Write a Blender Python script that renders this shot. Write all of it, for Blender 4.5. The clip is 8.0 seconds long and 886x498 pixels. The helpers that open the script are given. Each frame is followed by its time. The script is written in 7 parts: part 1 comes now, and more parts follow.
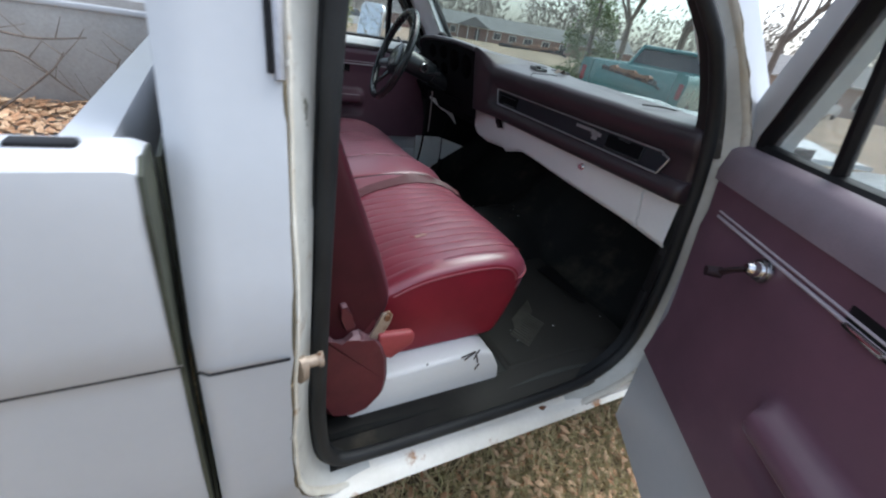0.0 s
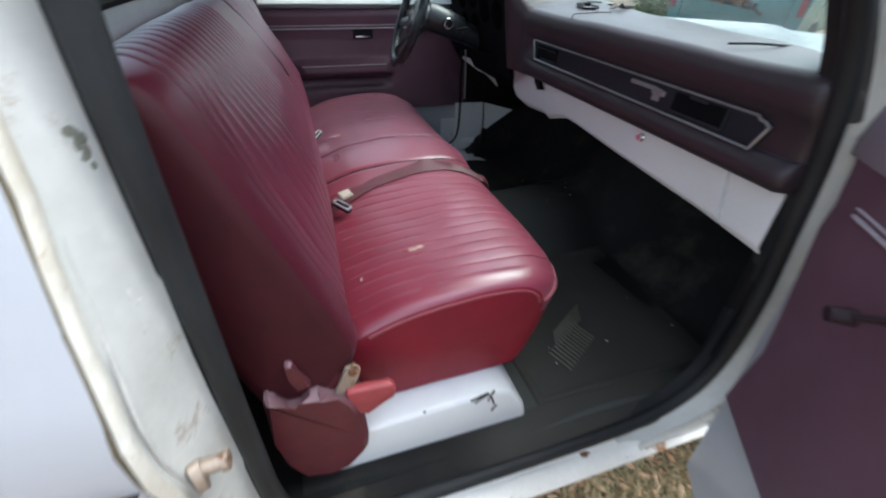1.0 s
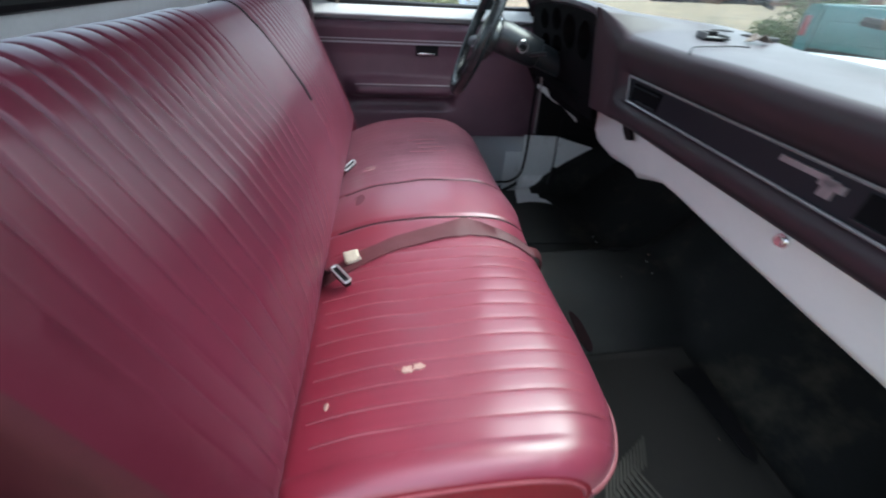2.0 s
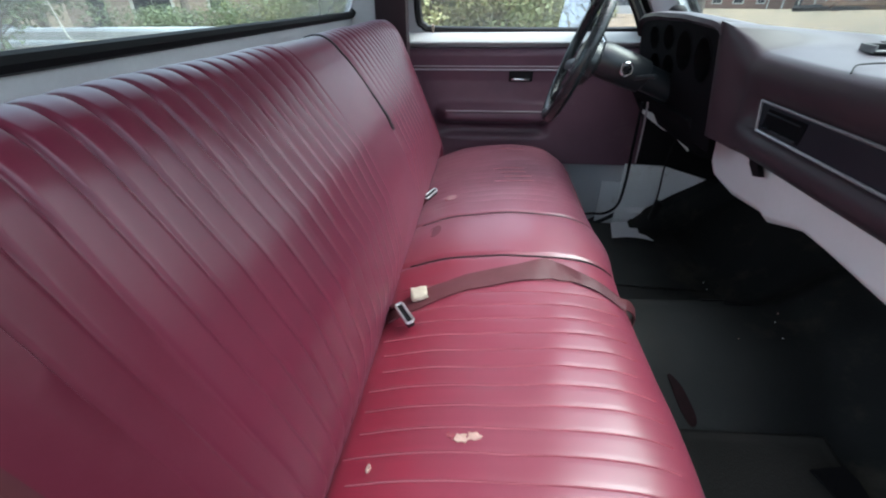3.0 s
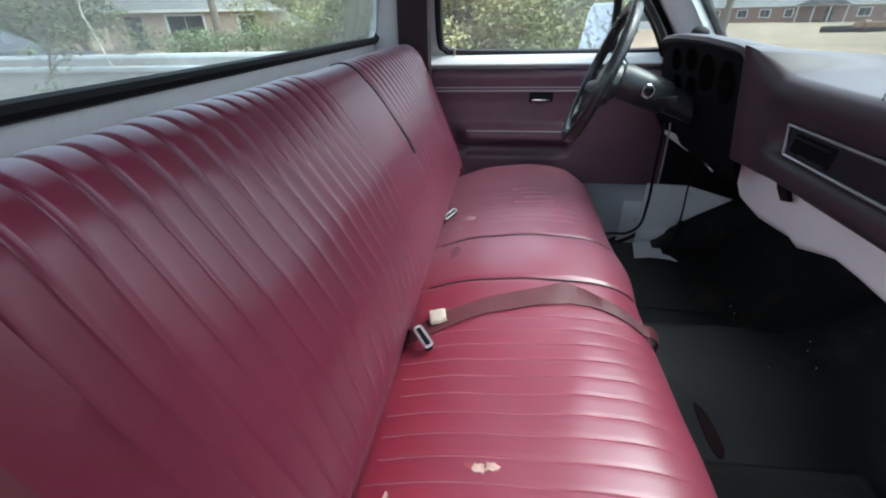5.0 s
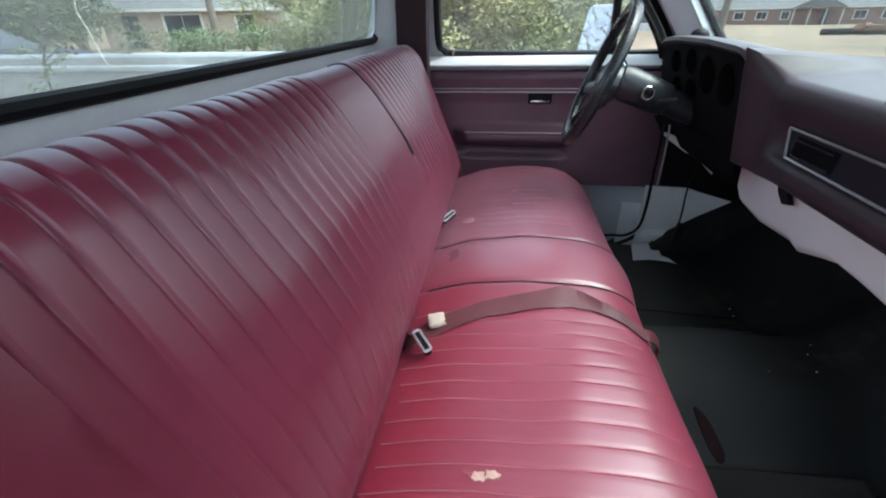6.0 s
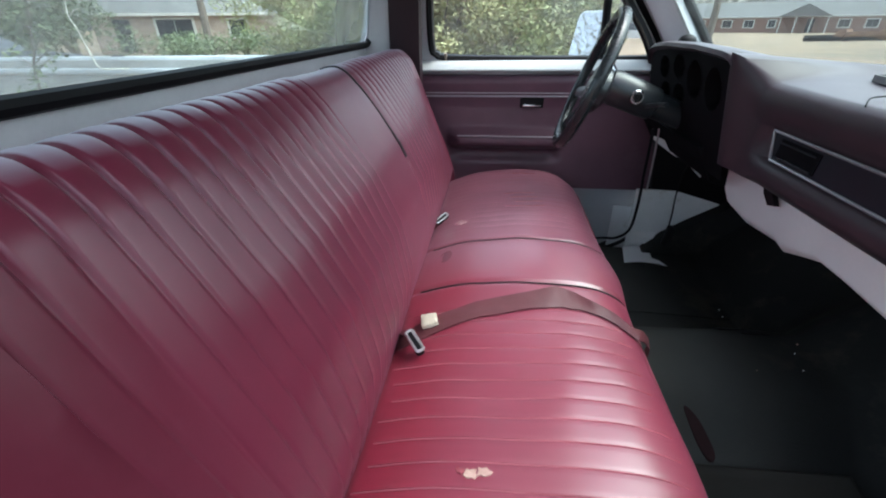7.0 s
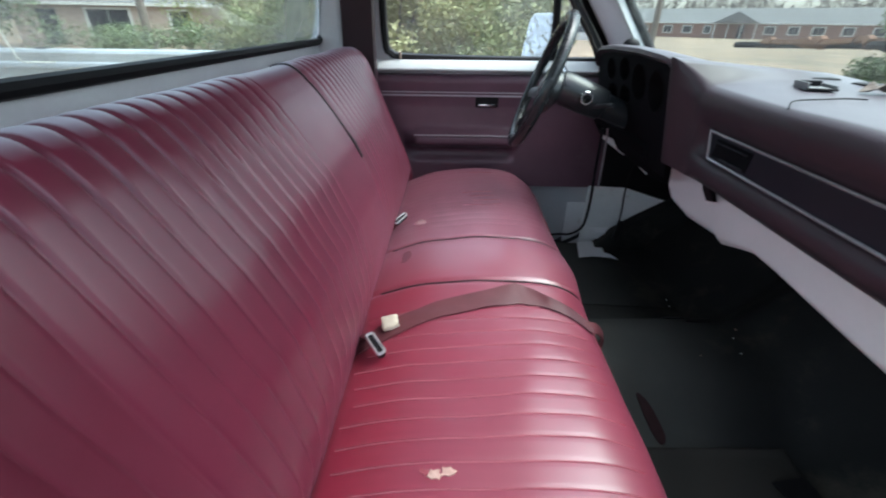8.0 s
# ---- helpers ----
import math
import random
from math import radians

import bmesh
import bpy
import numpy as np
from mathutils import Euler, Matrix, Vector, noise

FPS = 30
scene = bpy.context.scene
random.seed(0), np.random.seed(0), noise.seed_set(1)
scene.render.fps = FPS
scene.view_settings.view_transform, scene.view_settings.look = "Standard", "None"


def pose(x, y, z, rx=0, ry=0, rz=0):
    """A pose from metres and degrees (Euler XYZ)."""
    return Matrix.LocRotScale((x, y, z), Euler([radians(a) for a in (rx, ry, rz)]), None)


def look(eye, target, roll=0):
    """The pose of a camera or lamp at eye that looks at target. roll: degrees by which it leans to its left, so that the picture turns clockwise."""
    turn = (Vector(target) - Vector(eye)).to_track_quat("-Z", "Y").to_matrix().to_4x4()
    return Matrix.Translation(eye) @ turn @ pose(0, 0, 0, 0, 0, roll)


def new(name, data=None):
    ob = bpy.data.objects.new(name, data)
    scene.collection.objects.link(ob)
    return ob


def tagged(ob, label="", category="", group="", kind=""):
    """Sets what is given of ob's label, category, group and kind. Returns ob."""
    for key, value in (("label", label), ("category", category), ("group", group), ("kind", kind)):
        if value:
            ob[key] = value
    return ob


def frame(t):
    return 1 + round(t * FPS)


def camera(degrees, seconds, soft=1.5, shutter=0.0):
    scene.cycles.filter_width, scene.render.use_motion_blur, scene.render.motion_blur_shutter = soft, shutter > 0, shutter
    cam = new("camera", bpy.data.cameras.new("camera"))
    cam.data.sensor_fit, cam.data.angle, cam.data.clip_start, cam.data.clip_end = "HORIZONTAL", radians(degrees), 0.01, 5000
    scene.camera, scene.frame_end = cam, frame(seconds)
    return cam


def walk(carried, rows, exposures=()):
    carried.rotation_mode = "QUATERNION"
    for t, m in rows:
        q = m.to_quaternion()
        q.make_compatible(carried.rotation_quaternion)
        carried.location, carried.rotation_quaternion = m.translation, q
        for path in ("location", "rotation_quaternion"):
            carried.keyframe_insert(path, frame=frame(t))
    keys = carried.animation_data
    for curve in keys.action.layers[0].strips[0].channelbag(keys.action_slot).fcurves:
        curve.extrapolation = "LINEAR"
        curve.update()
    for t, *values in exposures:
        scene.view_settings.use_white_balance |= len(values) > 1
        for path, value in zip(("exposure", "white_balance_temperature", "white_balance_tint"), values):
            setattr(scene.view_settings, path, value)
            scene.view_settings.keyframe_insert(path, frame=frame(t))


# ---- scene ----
cam = camera(93.9, 8.0, soft=2.0, shutter=0.5)
EXPOSURES = [(0.0, 1.66, 5950, 8), (0.6, 1.88, 5950, 8), (1.0, 2.14, 5950, 8), (1.5, 2.53, 5950, 8), (2.2, 2.52, 5950, 8), (3.5, 2.50, 5950, 8), (6.0, 2.46, 5950, 8), (8.0, 2.46, 5950, 8)]
PATH = [
    (0, (-0.102, -0.434, 1.396), (0.812, 1.068, 0.443), 10.3),
    (0.5, (0.053, -0.363, 1.414), (0.787, 1.188, 0.386), 5.2),
    (0.7, (0.107, -0.333, 1.397), (0.786, 1.176, 0.273), 4.6),
    (1, (0.168, -0.263, 1.397), (0.705, 1.285, 0.25), 1.7),
    (1.2, (0.205, -0.188, 1.401), (0.691, 1.421, 0.316), -0.4),
    (1.5, (0.242, -0.087, 1.412), (0.762, 1.551, 0.39), 1.1),
    (2, (0.322, 0.025, 1.384), (0.566, 1.665, 0.266), 3.4),
    (2.2, (0.347, 0.063, 1.394), (0.464, 1.727, 0.291), 2.4),
    (3.3, (0.356, 0.105, 1.375), (0.138, 1.803, 0.341), -1.3),
    (3.5, (0.357, 0.102, 1.375), (0.133, 1.804, 0.349), -1.8),
    (4, (0.35, 0.087, 1.39), (0.065, 1.804, 0.405), -1.5),
    (4.5, (0.355, 0.097, 1.396), (0.073, 1.816, 0.413), -1.6),
    (6, (0.35, 0.118, 1.396), (0.085, 1.84, 0.415), -1.3),
    (6.5, (0.349, 0.113, 1.395), (0.088, 1.842, 0.425), -1.1),
    (7, (0.353, 0.11, 1.392), (0.118, 1.848, 0.43), -0.9),
    (7.5, (0.356, 0.109, 1.395), (0.14, 1.847, 0.428), -0.9),
    (8, (0.356, 0.113, 1.394), (0.31, 1.863, 0.426), 0.6),
]
walk(cam, [(t, look(eye, target, roll)) for t, eye, target, roll in PATH], EXPOSURES)


# ---- world and light: overcast winter day ----
world = bpy.data.worlds.new("overcast")
scene.world = world
world.use_nodes = True
wn, wl = world.node_tree.nodes, world.node_tree.links
sky = wn.new("ShaderNodeTexSky")
sky.sky_type, sky.sun_disc = "NISHITA", False
SUN_UP, SUN_ROUND = radians(60), radians(80)
sky.sun_elevation, sky.sun_rotation = SUN_UP, SUN_ROUND
sky.air_density, sky.dust_density, sky.ozone_density = 1.0, 4.0, 1.0
soften = wn.new("ShaderNodeHueSaturation")
soften.inputs["Saturation"].default_value = 0.50
wl.new(sky.outputs["Color"], soften.inputs["Color"])
wl.new(soften.outputs["Color"], wn["Background"].inputs["Color"])
wn["Background"].inputs["Strength"].default_value = 0.15
sun = new("sun", bpy.data.lights.new("sun", "SUN"))
sun.data.energy, sun.data.angle, sun.data.color = 0.5, radians(60), (1.0, 0.98, 0.95)
SUN_AT = Vector((math.sin(SUN_ROUND) * math.cos(SUN_UP), math.cos(SUN_ROUND) * math.cos(SUN_UP), math.sin(SUN_UP)))
sun.matrix_world = look(SUN_AT * 20, (0, 0, 0))

# ---- materials ----
def mat(name, col, col2=None, rough=0.5, metal=0.0, scale=6.0, fine=180.0, bump=0.15, dist=0.001, spec=0.5,
        spot=None, spot_scale=9.0, spot_cut=0.62, spot_soft=0.06, coat=0.0, random_tint=0.0, island=False, rvar=0.12, coat_rough=0.12, fmix=0.35, sheen=0.0, dust=None, dust_sheen_amount=0.8, dust_sheen_from=0.35, pale_strip=None, toned=None, dull=False):
    m = bpy.data.materials.new(name)
    m.use_nodes = True
    n, l = m.node_tree.nodes, m.node_tree.links
    b = n["Principled BSDF"]
    co = n.new("ShaderNodeTexCoord")
    big = n.new("ShaderNodeTexNoise")
    big.inputs["Scale"].default_value, big.inputs["Detail"].default_value, big.inputs["Roughness"].default_value = scale, 6.0, 0.62
    l.new(co.outputs["Object"], big.inputs["Vector"])
    small = n.new("ShaderNodeTexNoise")
    small.inputs["Scale"].default_value, small.inputs["Detail"].default_value = fine, 3.0
    l.new(co.outputs["Object"], small.inputs["Vector"])
    ramp = n.new("ShaderNodeMapRange")
    ramp.inputs["From Min"].default_value, ramp.inputs["From Max"].default_value = 0.3, 0.7
    l.new(big.outputs["Fac"], ramp.inputs["Value"])
    mix = n.new("ShaderNodeMix")
    mix.data_type = "RGBA"
    mix.inputs["A"].default_value = (*col, 1)
    mix.inputs["B"].default_value = (*(col2 or [c * 0.8 for c in col]), 1)
    l.new(ramp.outputs["Result"], mix.inputs["Factor"])
    out = mix.outputs["Result"]
    if island:
        geo = n.new("ShaderNodeNewGeometry")
        l.new(geo.outputs["Random Per Island"], mix.inputs["Factor"])
    if random_tint:
        info = n.new("ShaderNodeObjectInfo")
        hs = n.new("ShaderNodeHueSaturation")
        mr = n.new("ShaderNodeMapRange")
        mr.inputs["To Min"].default_value, mr.inputs["To Max"].default_value = 1 - random_tint, 1 + random_tint
        l.new(info.outputs["Random"], mr.inputs["Value"])
        l.new(mr.outputs["Result"], hs.inputs["Value"])
        l.new(out, hs.inputs["Color"])
        out = hs.outputs["Color"]
    fm = n.new("ShaderNodeMix")
    fm.data_type, fm.blend_type = "RGBA", "MULTIPLY"
    fm.inputs["Factor"].default_value = fmix
    fr = n.new("ShaderNodeMapRange")
    fr.inputs["From Min"].default_value, fr.inputs["From Max"].default_value = 0.3, 0.7
    fr.inputs["To Min"].default_value, fr.inputs["To Max"].default_value = 0.75, 1.15
    l.new(small.outputs["Fac"], fr.inputs["Value"])
    l.new(out, fm.inputs["A"])
    l.new(fr.outputs["Result"], fm.inputs["B"])
    out = fm.outputs["Result"]
    if spot:
        sn = n.new("ShaderNodeTexNoise")
        sn.inputs["Scale"].default_value, sn.inputs["Detail"].default_value, sn.inputs["Roughness"].default_value = spot_scale, 8.0, 0.7
        l.new(co.outputs["Object"], sn.inputs["Vector"])
        sr = n.new("ShaderNodeMapRange")
        sr.inputs["From Min"].default_value, sr.inputs["From Max"].default_value = spot_cut, spot_cut + spot_soft
        l.new(sn.outputs["Fac"], sr.inputs["Value"])
        sm = n.new("ShaderNodeMix")
        sm.data_type = "RGBA"
        sm.inputs["B"].default_value = (*spot, 1)
        l.new(sr.outputs["Result"], sm.inputs["Factor"])
        l.new(out, sm.inputs["A"])
        out = sm.outputs["Result"]
    if toned:
        # tones along the seat: paler half painted for sheen, dark end for shade
        for start, full, pale, amount in toned:
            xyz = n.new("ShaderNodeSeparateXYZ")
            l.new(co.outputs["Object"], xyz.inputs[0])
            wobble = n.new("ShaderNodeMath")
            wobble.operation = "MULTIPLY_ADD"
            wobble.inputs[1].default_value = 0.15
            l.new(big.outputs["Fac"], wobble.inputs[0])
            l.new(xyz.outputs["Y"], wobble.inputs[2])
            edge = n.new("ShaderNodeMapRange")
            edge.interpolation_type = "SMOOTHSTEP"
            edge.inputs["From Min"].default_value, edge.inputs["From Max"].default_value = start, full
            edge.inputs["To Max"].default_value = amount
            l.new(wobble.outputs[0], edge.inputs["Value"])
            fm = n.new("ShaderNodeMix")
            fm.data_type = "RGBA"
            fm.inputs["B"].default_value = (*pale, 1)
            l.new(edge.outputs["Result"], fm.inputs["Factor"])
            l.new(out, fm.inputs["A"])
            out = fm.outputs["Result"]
    if pale_strip:
        # a paler strip between two x lines; also paints vinyl reflection and footwell shade
        start, full, fall, end, worn, amount = pale_strip
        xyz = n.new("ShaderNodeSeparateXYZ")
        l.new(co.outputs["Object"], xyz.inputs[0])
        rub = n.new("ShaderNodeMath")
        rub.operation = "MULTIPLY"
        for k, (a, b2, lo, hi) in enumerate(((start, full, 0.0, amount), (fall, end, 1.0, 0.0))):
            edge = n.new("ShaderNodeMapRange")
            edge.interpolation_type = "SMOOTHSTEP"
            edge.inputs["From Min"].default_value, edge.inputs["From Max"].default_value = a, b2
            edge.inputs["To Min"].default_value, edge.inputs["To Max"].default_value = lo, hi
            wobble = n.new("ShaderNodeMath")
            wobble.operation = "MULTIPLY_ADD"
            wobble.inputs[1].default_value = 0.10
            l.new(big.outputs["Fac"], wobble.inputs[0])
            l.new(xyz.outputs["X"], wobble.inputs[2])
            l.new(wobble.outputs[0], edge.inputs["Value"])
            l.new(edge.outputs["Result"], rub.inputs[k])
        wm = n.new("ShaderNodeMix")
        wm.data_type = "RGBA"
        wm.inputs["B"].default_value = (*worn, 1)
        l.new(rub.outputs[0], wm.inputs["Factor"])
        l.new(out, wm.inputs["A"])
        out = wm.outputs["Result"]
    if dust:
        # dust on what lies level, doubling as painted sky sheen there
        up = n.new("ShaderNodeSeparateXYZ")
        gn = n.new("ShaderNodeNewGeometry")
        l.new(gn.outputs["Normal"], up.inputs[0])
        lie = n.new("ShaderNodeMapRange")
        lie.inputs["From Min"].default_value, lie.inputs["From Max"].default_value, lie.inputs["To Max"].default_value = dust_sheen_from, 0.95, dust_sheen_amount
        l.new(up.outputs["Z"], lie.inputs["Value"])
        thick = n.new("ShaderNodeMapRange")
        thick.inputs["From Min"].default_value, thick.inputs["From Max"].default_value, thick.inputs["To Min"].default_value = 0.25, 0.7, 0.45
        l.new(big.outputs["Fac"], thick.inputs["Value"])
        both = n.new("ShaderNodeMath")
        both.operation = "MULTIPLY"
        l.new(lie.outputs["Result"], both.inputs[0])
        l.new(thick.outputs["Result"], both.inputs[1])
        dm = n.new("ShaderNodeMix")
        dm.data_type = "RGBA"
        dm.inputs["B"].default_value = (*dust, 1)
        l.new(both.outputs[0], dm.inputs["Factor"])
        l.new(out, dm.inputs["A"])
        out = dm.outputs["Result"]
    l.new(out, b.inputs["Base Color"])
    rr = n.new("ShaderNodeMapRange")
    rr.inputs["To Min"].default_value, rr.inputs["To Max"].default_value = max(0.02, rough - rvar), min(1.0, rough + rvar)
    l.new(big.outputs["Fac"], rr.inputs["Value"])
    l.new(rr.outputs["Result"], b.inputs["Roughness"])
    b.inputs["Metallic"].default_value = metal
    b.inputs["Sheen Weight"].default_value, b.inputs["Sheen Roughness"].default_value = sheen, 0.45
    b.inputs["Sheen Tint"].default_value = (0.80, 0.84, 1.0, 1)
    b.inputs["Specular IOR Level"].default_value = spec
    b.inputs["Coat Weight"].default_value = coat
    if dull:
        # gloss goes with the last band, so the painted shade stays dark
        left = n.new("ShaderNodeMath")
        left.operation = "MULTIPLY_ADD"
        left.inputs[1].default_value, left.inputs[2].default_value = -coat, coat
        l.new(edge.outputs["Result"], left.inputs[0])
        l.new(left.outputs[0], b.inputs["Coat Weight"])
        flat = n.new("ShaderNodeMath")
        flat.operation = "MULTIPLY_ADD"
        flat.inputs[1].default_value, flat.inputs[2].default_value = -0.8 * spec, spec
        l.new(edge.outputs["Result"], flat.inputs[0])
        l.new(flat.outputs[0], b.inputs["Specular IOR Level"])
    b.inputs["Coat Roughness"].default_value = coat_rough
    if bump:
        bp = n.new("ShaderNodeBump")
        bp.inputs["Strength"].default_value, bp.inputs["Distance"].default_value = bump, dist
        l.new(small.outputs["Fac"], bp.inputs["Height"])
        l.new(bp.outputs["Normal"], b.inputs["Normal"])
    return m


def glass(name, tint, gloss=0.07, dust=0.0):
    """A thin pane: clear body, mirror gloss by the angle, a film of dust."""
    m = bpy.data.materials.new(name)
    m.use_nodes = True
    n, l = m.node_tree.nodes, m.node_tree.links
    n.remove(n["Principled BSDF"])
    clear, shine, film = n.new("ShaderNodeBsdfTransparent"), n.new("ShaderNodeBsdfGlossy"), n.new("ShaderNodeBsdfDiffuse")
    clear.inputs["Color"].default_value = (*tint, 1)
    shine.inputs["Roughness"].default_value = 0.02
    film.inputs["Color"].default_value = (0.55, 0.56, 0.55, 1)
    edge = n.new("ShaderNodeLayerWeight")
    edge.inputs["Blend"].default_value = 0.5
    steep = n.new("ShaderNodeMath")
    steep.operation = "POWER"
    steep.inputs[1].default_value = 3.5
    l.new(edge.outputs["Facing"], steep.inputs[0])
    fres = n.new("ShaderNodeMath")
    fres.operation = "MULTIPLY_ADD"
    fres.inputs[1].default_value, fres.inputs[2].default_value = 0.40, gloss * 0.4
    l.new(steep.outputs[0], fres.inputs[0])
    a, c = n.new("ShaderNodeMixShader"), n.new("ShaderNodeMixShader")
    noise_tex = n.new("ShaderNodeTexNoise")
    noise_tex.inputs["Scale"].default_value, noise_tex.inputs["Detail"].default_value = 3.0, 8.0
    co = n.new("ShaderNodeTexCoord")
    l.new(co.outputs["Object"], noise_tex.inputs["Vector"])
    mr = n.new("ShaderNodeMapRange")
    mr.inputs["From Min"].default_value, mr.inputs["From Max"].default_value, mr.inputs["To Max"].default_value = 0.3, 0.75, dust
    l.new(noise_tex.outputs["Fac"], mr.inputs["Value"])
    l.new(mr.outputs["Result"], c.inputs[0])
    l.new(clear.outputs[0], c.inputs[1])
    l.new(film.outputs[0], c.inputs[2])
    l.new(fres.outputs[0], a.inputs[0])
    l.new(c.outputs[0], a.inputs[1])
    l.new(shine.outputs[0], a.inputs[2])
    l.new(a.outputs[0], n["Material Output"].inputs[0])
    return m


WHITE = mat("white_paint", (0.455, 0.475, 0.495), (0.415, 0.435, 0.455), 0.36, scale=1.2, fine=60, bump=0.01, coat=0.3, fmix=0.05, spot=(0.42, 0.41, 0.38), spot_scale=2.2, spot_cut=0.62, spot_soft=0.3)
JAMB = mat("worn_jamb_paint", (0.58, 0.59, 0.555), (0.42, 0.425, 0.39), 0.5, scale=5.5, fine=70, bump=0.12, fmix=0.15, spot=(0.27, 0.21, 0.14), spot_scale=12, spot_cut=0.59, spot_soft=0.10)
JAMBDARK = mat("dark_jamb", (0.060, 0.056, 0.050), (0.030, 0.029, 0.027), 0.6, scale=9, fine=90, bump=0.2, spot=(0.20, 0.19, 0.17), spot_scale=10, spot_cut=0.58, spot_soft=0.12)
# algae green mixed with the bed gap's shade, both in the colour
GAPSHADE = mat("mossy_gap_shade", (0.020, 0.024, 0.016), (0.060, 0.068, 0.044), 0.7, scale=14, fine=90, bump=0.2)
LIP = mat("cream_sealer", (0.66, 0.65, 0.59), (0.52, 0.48, 0.38), 0.6, scale=9, fine=60, bump=0.6, dist=0.005, fmix=0.25, spot=(0.30, 0.18, 0.08), spot_scale=13, spot_cut=0.57, spot_soft=0.10)
RUSTLINE = mat("rust_streak", (0.17, 0.13, 0.07), (0.075, 0.070, 0.045), 0.8, scale=14, fine=120, bump=0.4, spot=(0.55, 0.47, 0.32), spot_scale=12, spot_cut=0.56, spot_soft=0.1)
GRIME = mat("grey_grime", (0.42, 0.42, 0.39), (0.60, 0.60, 0.57), 0.7, scale=16, fine=120, spot=(0.14, 0.13, 0.11), spot_scale=20, spot_cut=0.62, spot_soft=0.1)
ROCKER = mat("rusty_rocker_paint", (0.86, 0.84, 0.77), (0.76, 0.73, 0.64), 0.55, scale=7, fine=90, bump=0.15, fmix=0.12, spot=(0.36, 0.17, 0.06), spot_scale=8, spot_cut=0.58, spot_soft=0.07)
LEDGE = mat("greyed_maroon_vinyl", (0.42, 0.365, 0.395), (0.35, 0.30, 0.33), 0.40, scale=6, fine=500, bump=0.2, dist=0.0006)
# greyer than the door's maroon: the ledge's sky sheen put into its colour
LEDGEDARK = mat("sheen_maroon_ledge", (0.22, 0.175, 0.20), (0.17, 0.135, 0.155), 0.45, scale=6, fine=500, bump=0.2, dist=0.0006)
SHELL = mat("white_interior_metal", (0.74, 0.76, 0.76), (0.66, 0.68, 0.67), 0.48, scale=3, fine=120, bump=0.03, fmix=0.05, spot=(0.48, 0.44, 0.39), spot_scale=6, spot_cut=0.68, spot_soft=0.10)
KICK = mat("dirty_white_kick_panel", (0.86, 0.88, 0.86), (0.76, 0.78, 0.75), 0.55, scale=7, fine=120, bump=0.05, fmix=0.10, spot=(0.42, 0.38, 0.30), spot_scale=7, spot_cut=0.64, spot_soft=0.12)
GREYPANEL = mat("grey_painted_panel", (0.60, 0.60, 0.61), (0.52, 0.51, 0.53), 0.5, scale=4, fine=140, bump=0.05, fmix=0.12)
BEDGREY = mat("dirty_shaded_bed_paint", (0.36, 0.36, 0.35), (0.28, 0.27, 0.25), 0.6, scale=4, fine=100, bump=0.1)
# worn strip doubles as window reflection; paler driver's half is painted sheen
VINYL = mat("red_vinyl", (0.225, 0.012, 0.032), (0.180, 0.010, 0.026), 0.40, scale=5, fine=420, bump=0.08, dist=0.0005, spec=0.6, coat=0.70, coat_rough=0.34, fmix=0.12, sheen=0.06, spot=(0.27, 0.052, 0.088), spot_scale=6, spot_cut=0.57, spot_soft=0.25, pale_strip=(0.28, 0.44, 0.68, 0.80, (0.200, 0.052, 0.084), 0.45), toned=[(0.85, 1.15, (0.21, 0.078, 0.108), 0.80)])
VINYL.node_tree.nodes["Principled BSDF"].inputs["Coat IOR"].default_value = 1.65
# for the seat back's ends: their shade put into a darker vinyl
VINYLSHADE = mat("shade_dark_red_vinyl", (0.056, 0.006, 0.011), (0.034, 0.004, 0.007), 0.65, scale=7, fine=420, bump=0.12, dist=0.0006, fmix=0.15, spec=0.3)
# painted in: paler lit far half, shaded door end, highlight on the crest
VINYLBACK = mat("red_vinyl_light_and_shade", (0.128, 0.014, 0.032), (0.092, 0.011, 0.026), 0.40, scale=5, fine=420, bump=0.10, dist=0.0006, spec=0.36, coat=0.20, coat_rough=0.24, fmix=0.14, sheen=0.03, spot=(0.110, 0.022, 0.040), spot_scale=6, spot_cut=0.58, spot_soft=0.25, dust=(0.46, 0.46, 0.54), dust_sheen_amount=0.60, dust_sheen_from=0.72, toned=[(0.50, 1.15, (0.205, 0.050, 0.080), 0.65), (0.430, 0.270, (0.050, 0.007, 0.013), 0.85)], dull=True)
VINYLSIDE = mat("red_vinyl_side", (0.215, 0.008, 0.022), (0.165, 0.007, 0.018), 0.5, spec=0.35, scale=7, fine=420, bump=0.12, dist=0.0006, fmix=0.15)
SEAM = mat("dark_seam", (0.012, 0.004, 0.006), None, 0.7)
STAIN = mat("grimy_vinyl_stain", (0.155, 0.058, 0.080), (0.185, 0.064, 0.090), 0.6, scale=40, fine=300)
SCUFF = mat("pale_scuffed_vinyl", (0.50, 0.32, 0.33), (0.34, 0.14, 0.17), 0.6, scale=60, fine=300)
PIPING = mat("red_piping", (0.30, 0.075, 0.09), (0.22, 0.045, 0.06), 0.5, fine=300)
STITCH = mat("worn_stitch_highlight", (0.33, 0.095, 0.118), (0.21, 0.045, 0.062), 0.5, scale=9, fine=300)
SMUDGE = mat("grey_green_smudge", (0.17, 0.175, 0.14), (0.30, 0.30, 0.25), 0.7, scale=60, fine=200)
MAROON = mat("maroon_plastic", (0.128, 0.062, 0.086), (0.098, 0.048, 0.068), 0.40, scale=7, fine=500, bump=0.12, dist=0.0006, fmix=0.15, sheen=0.06, spot=(0.16, 0.10, 0.12), spot_scale=4, spot_cut=0.6, spot_soft=0.25)
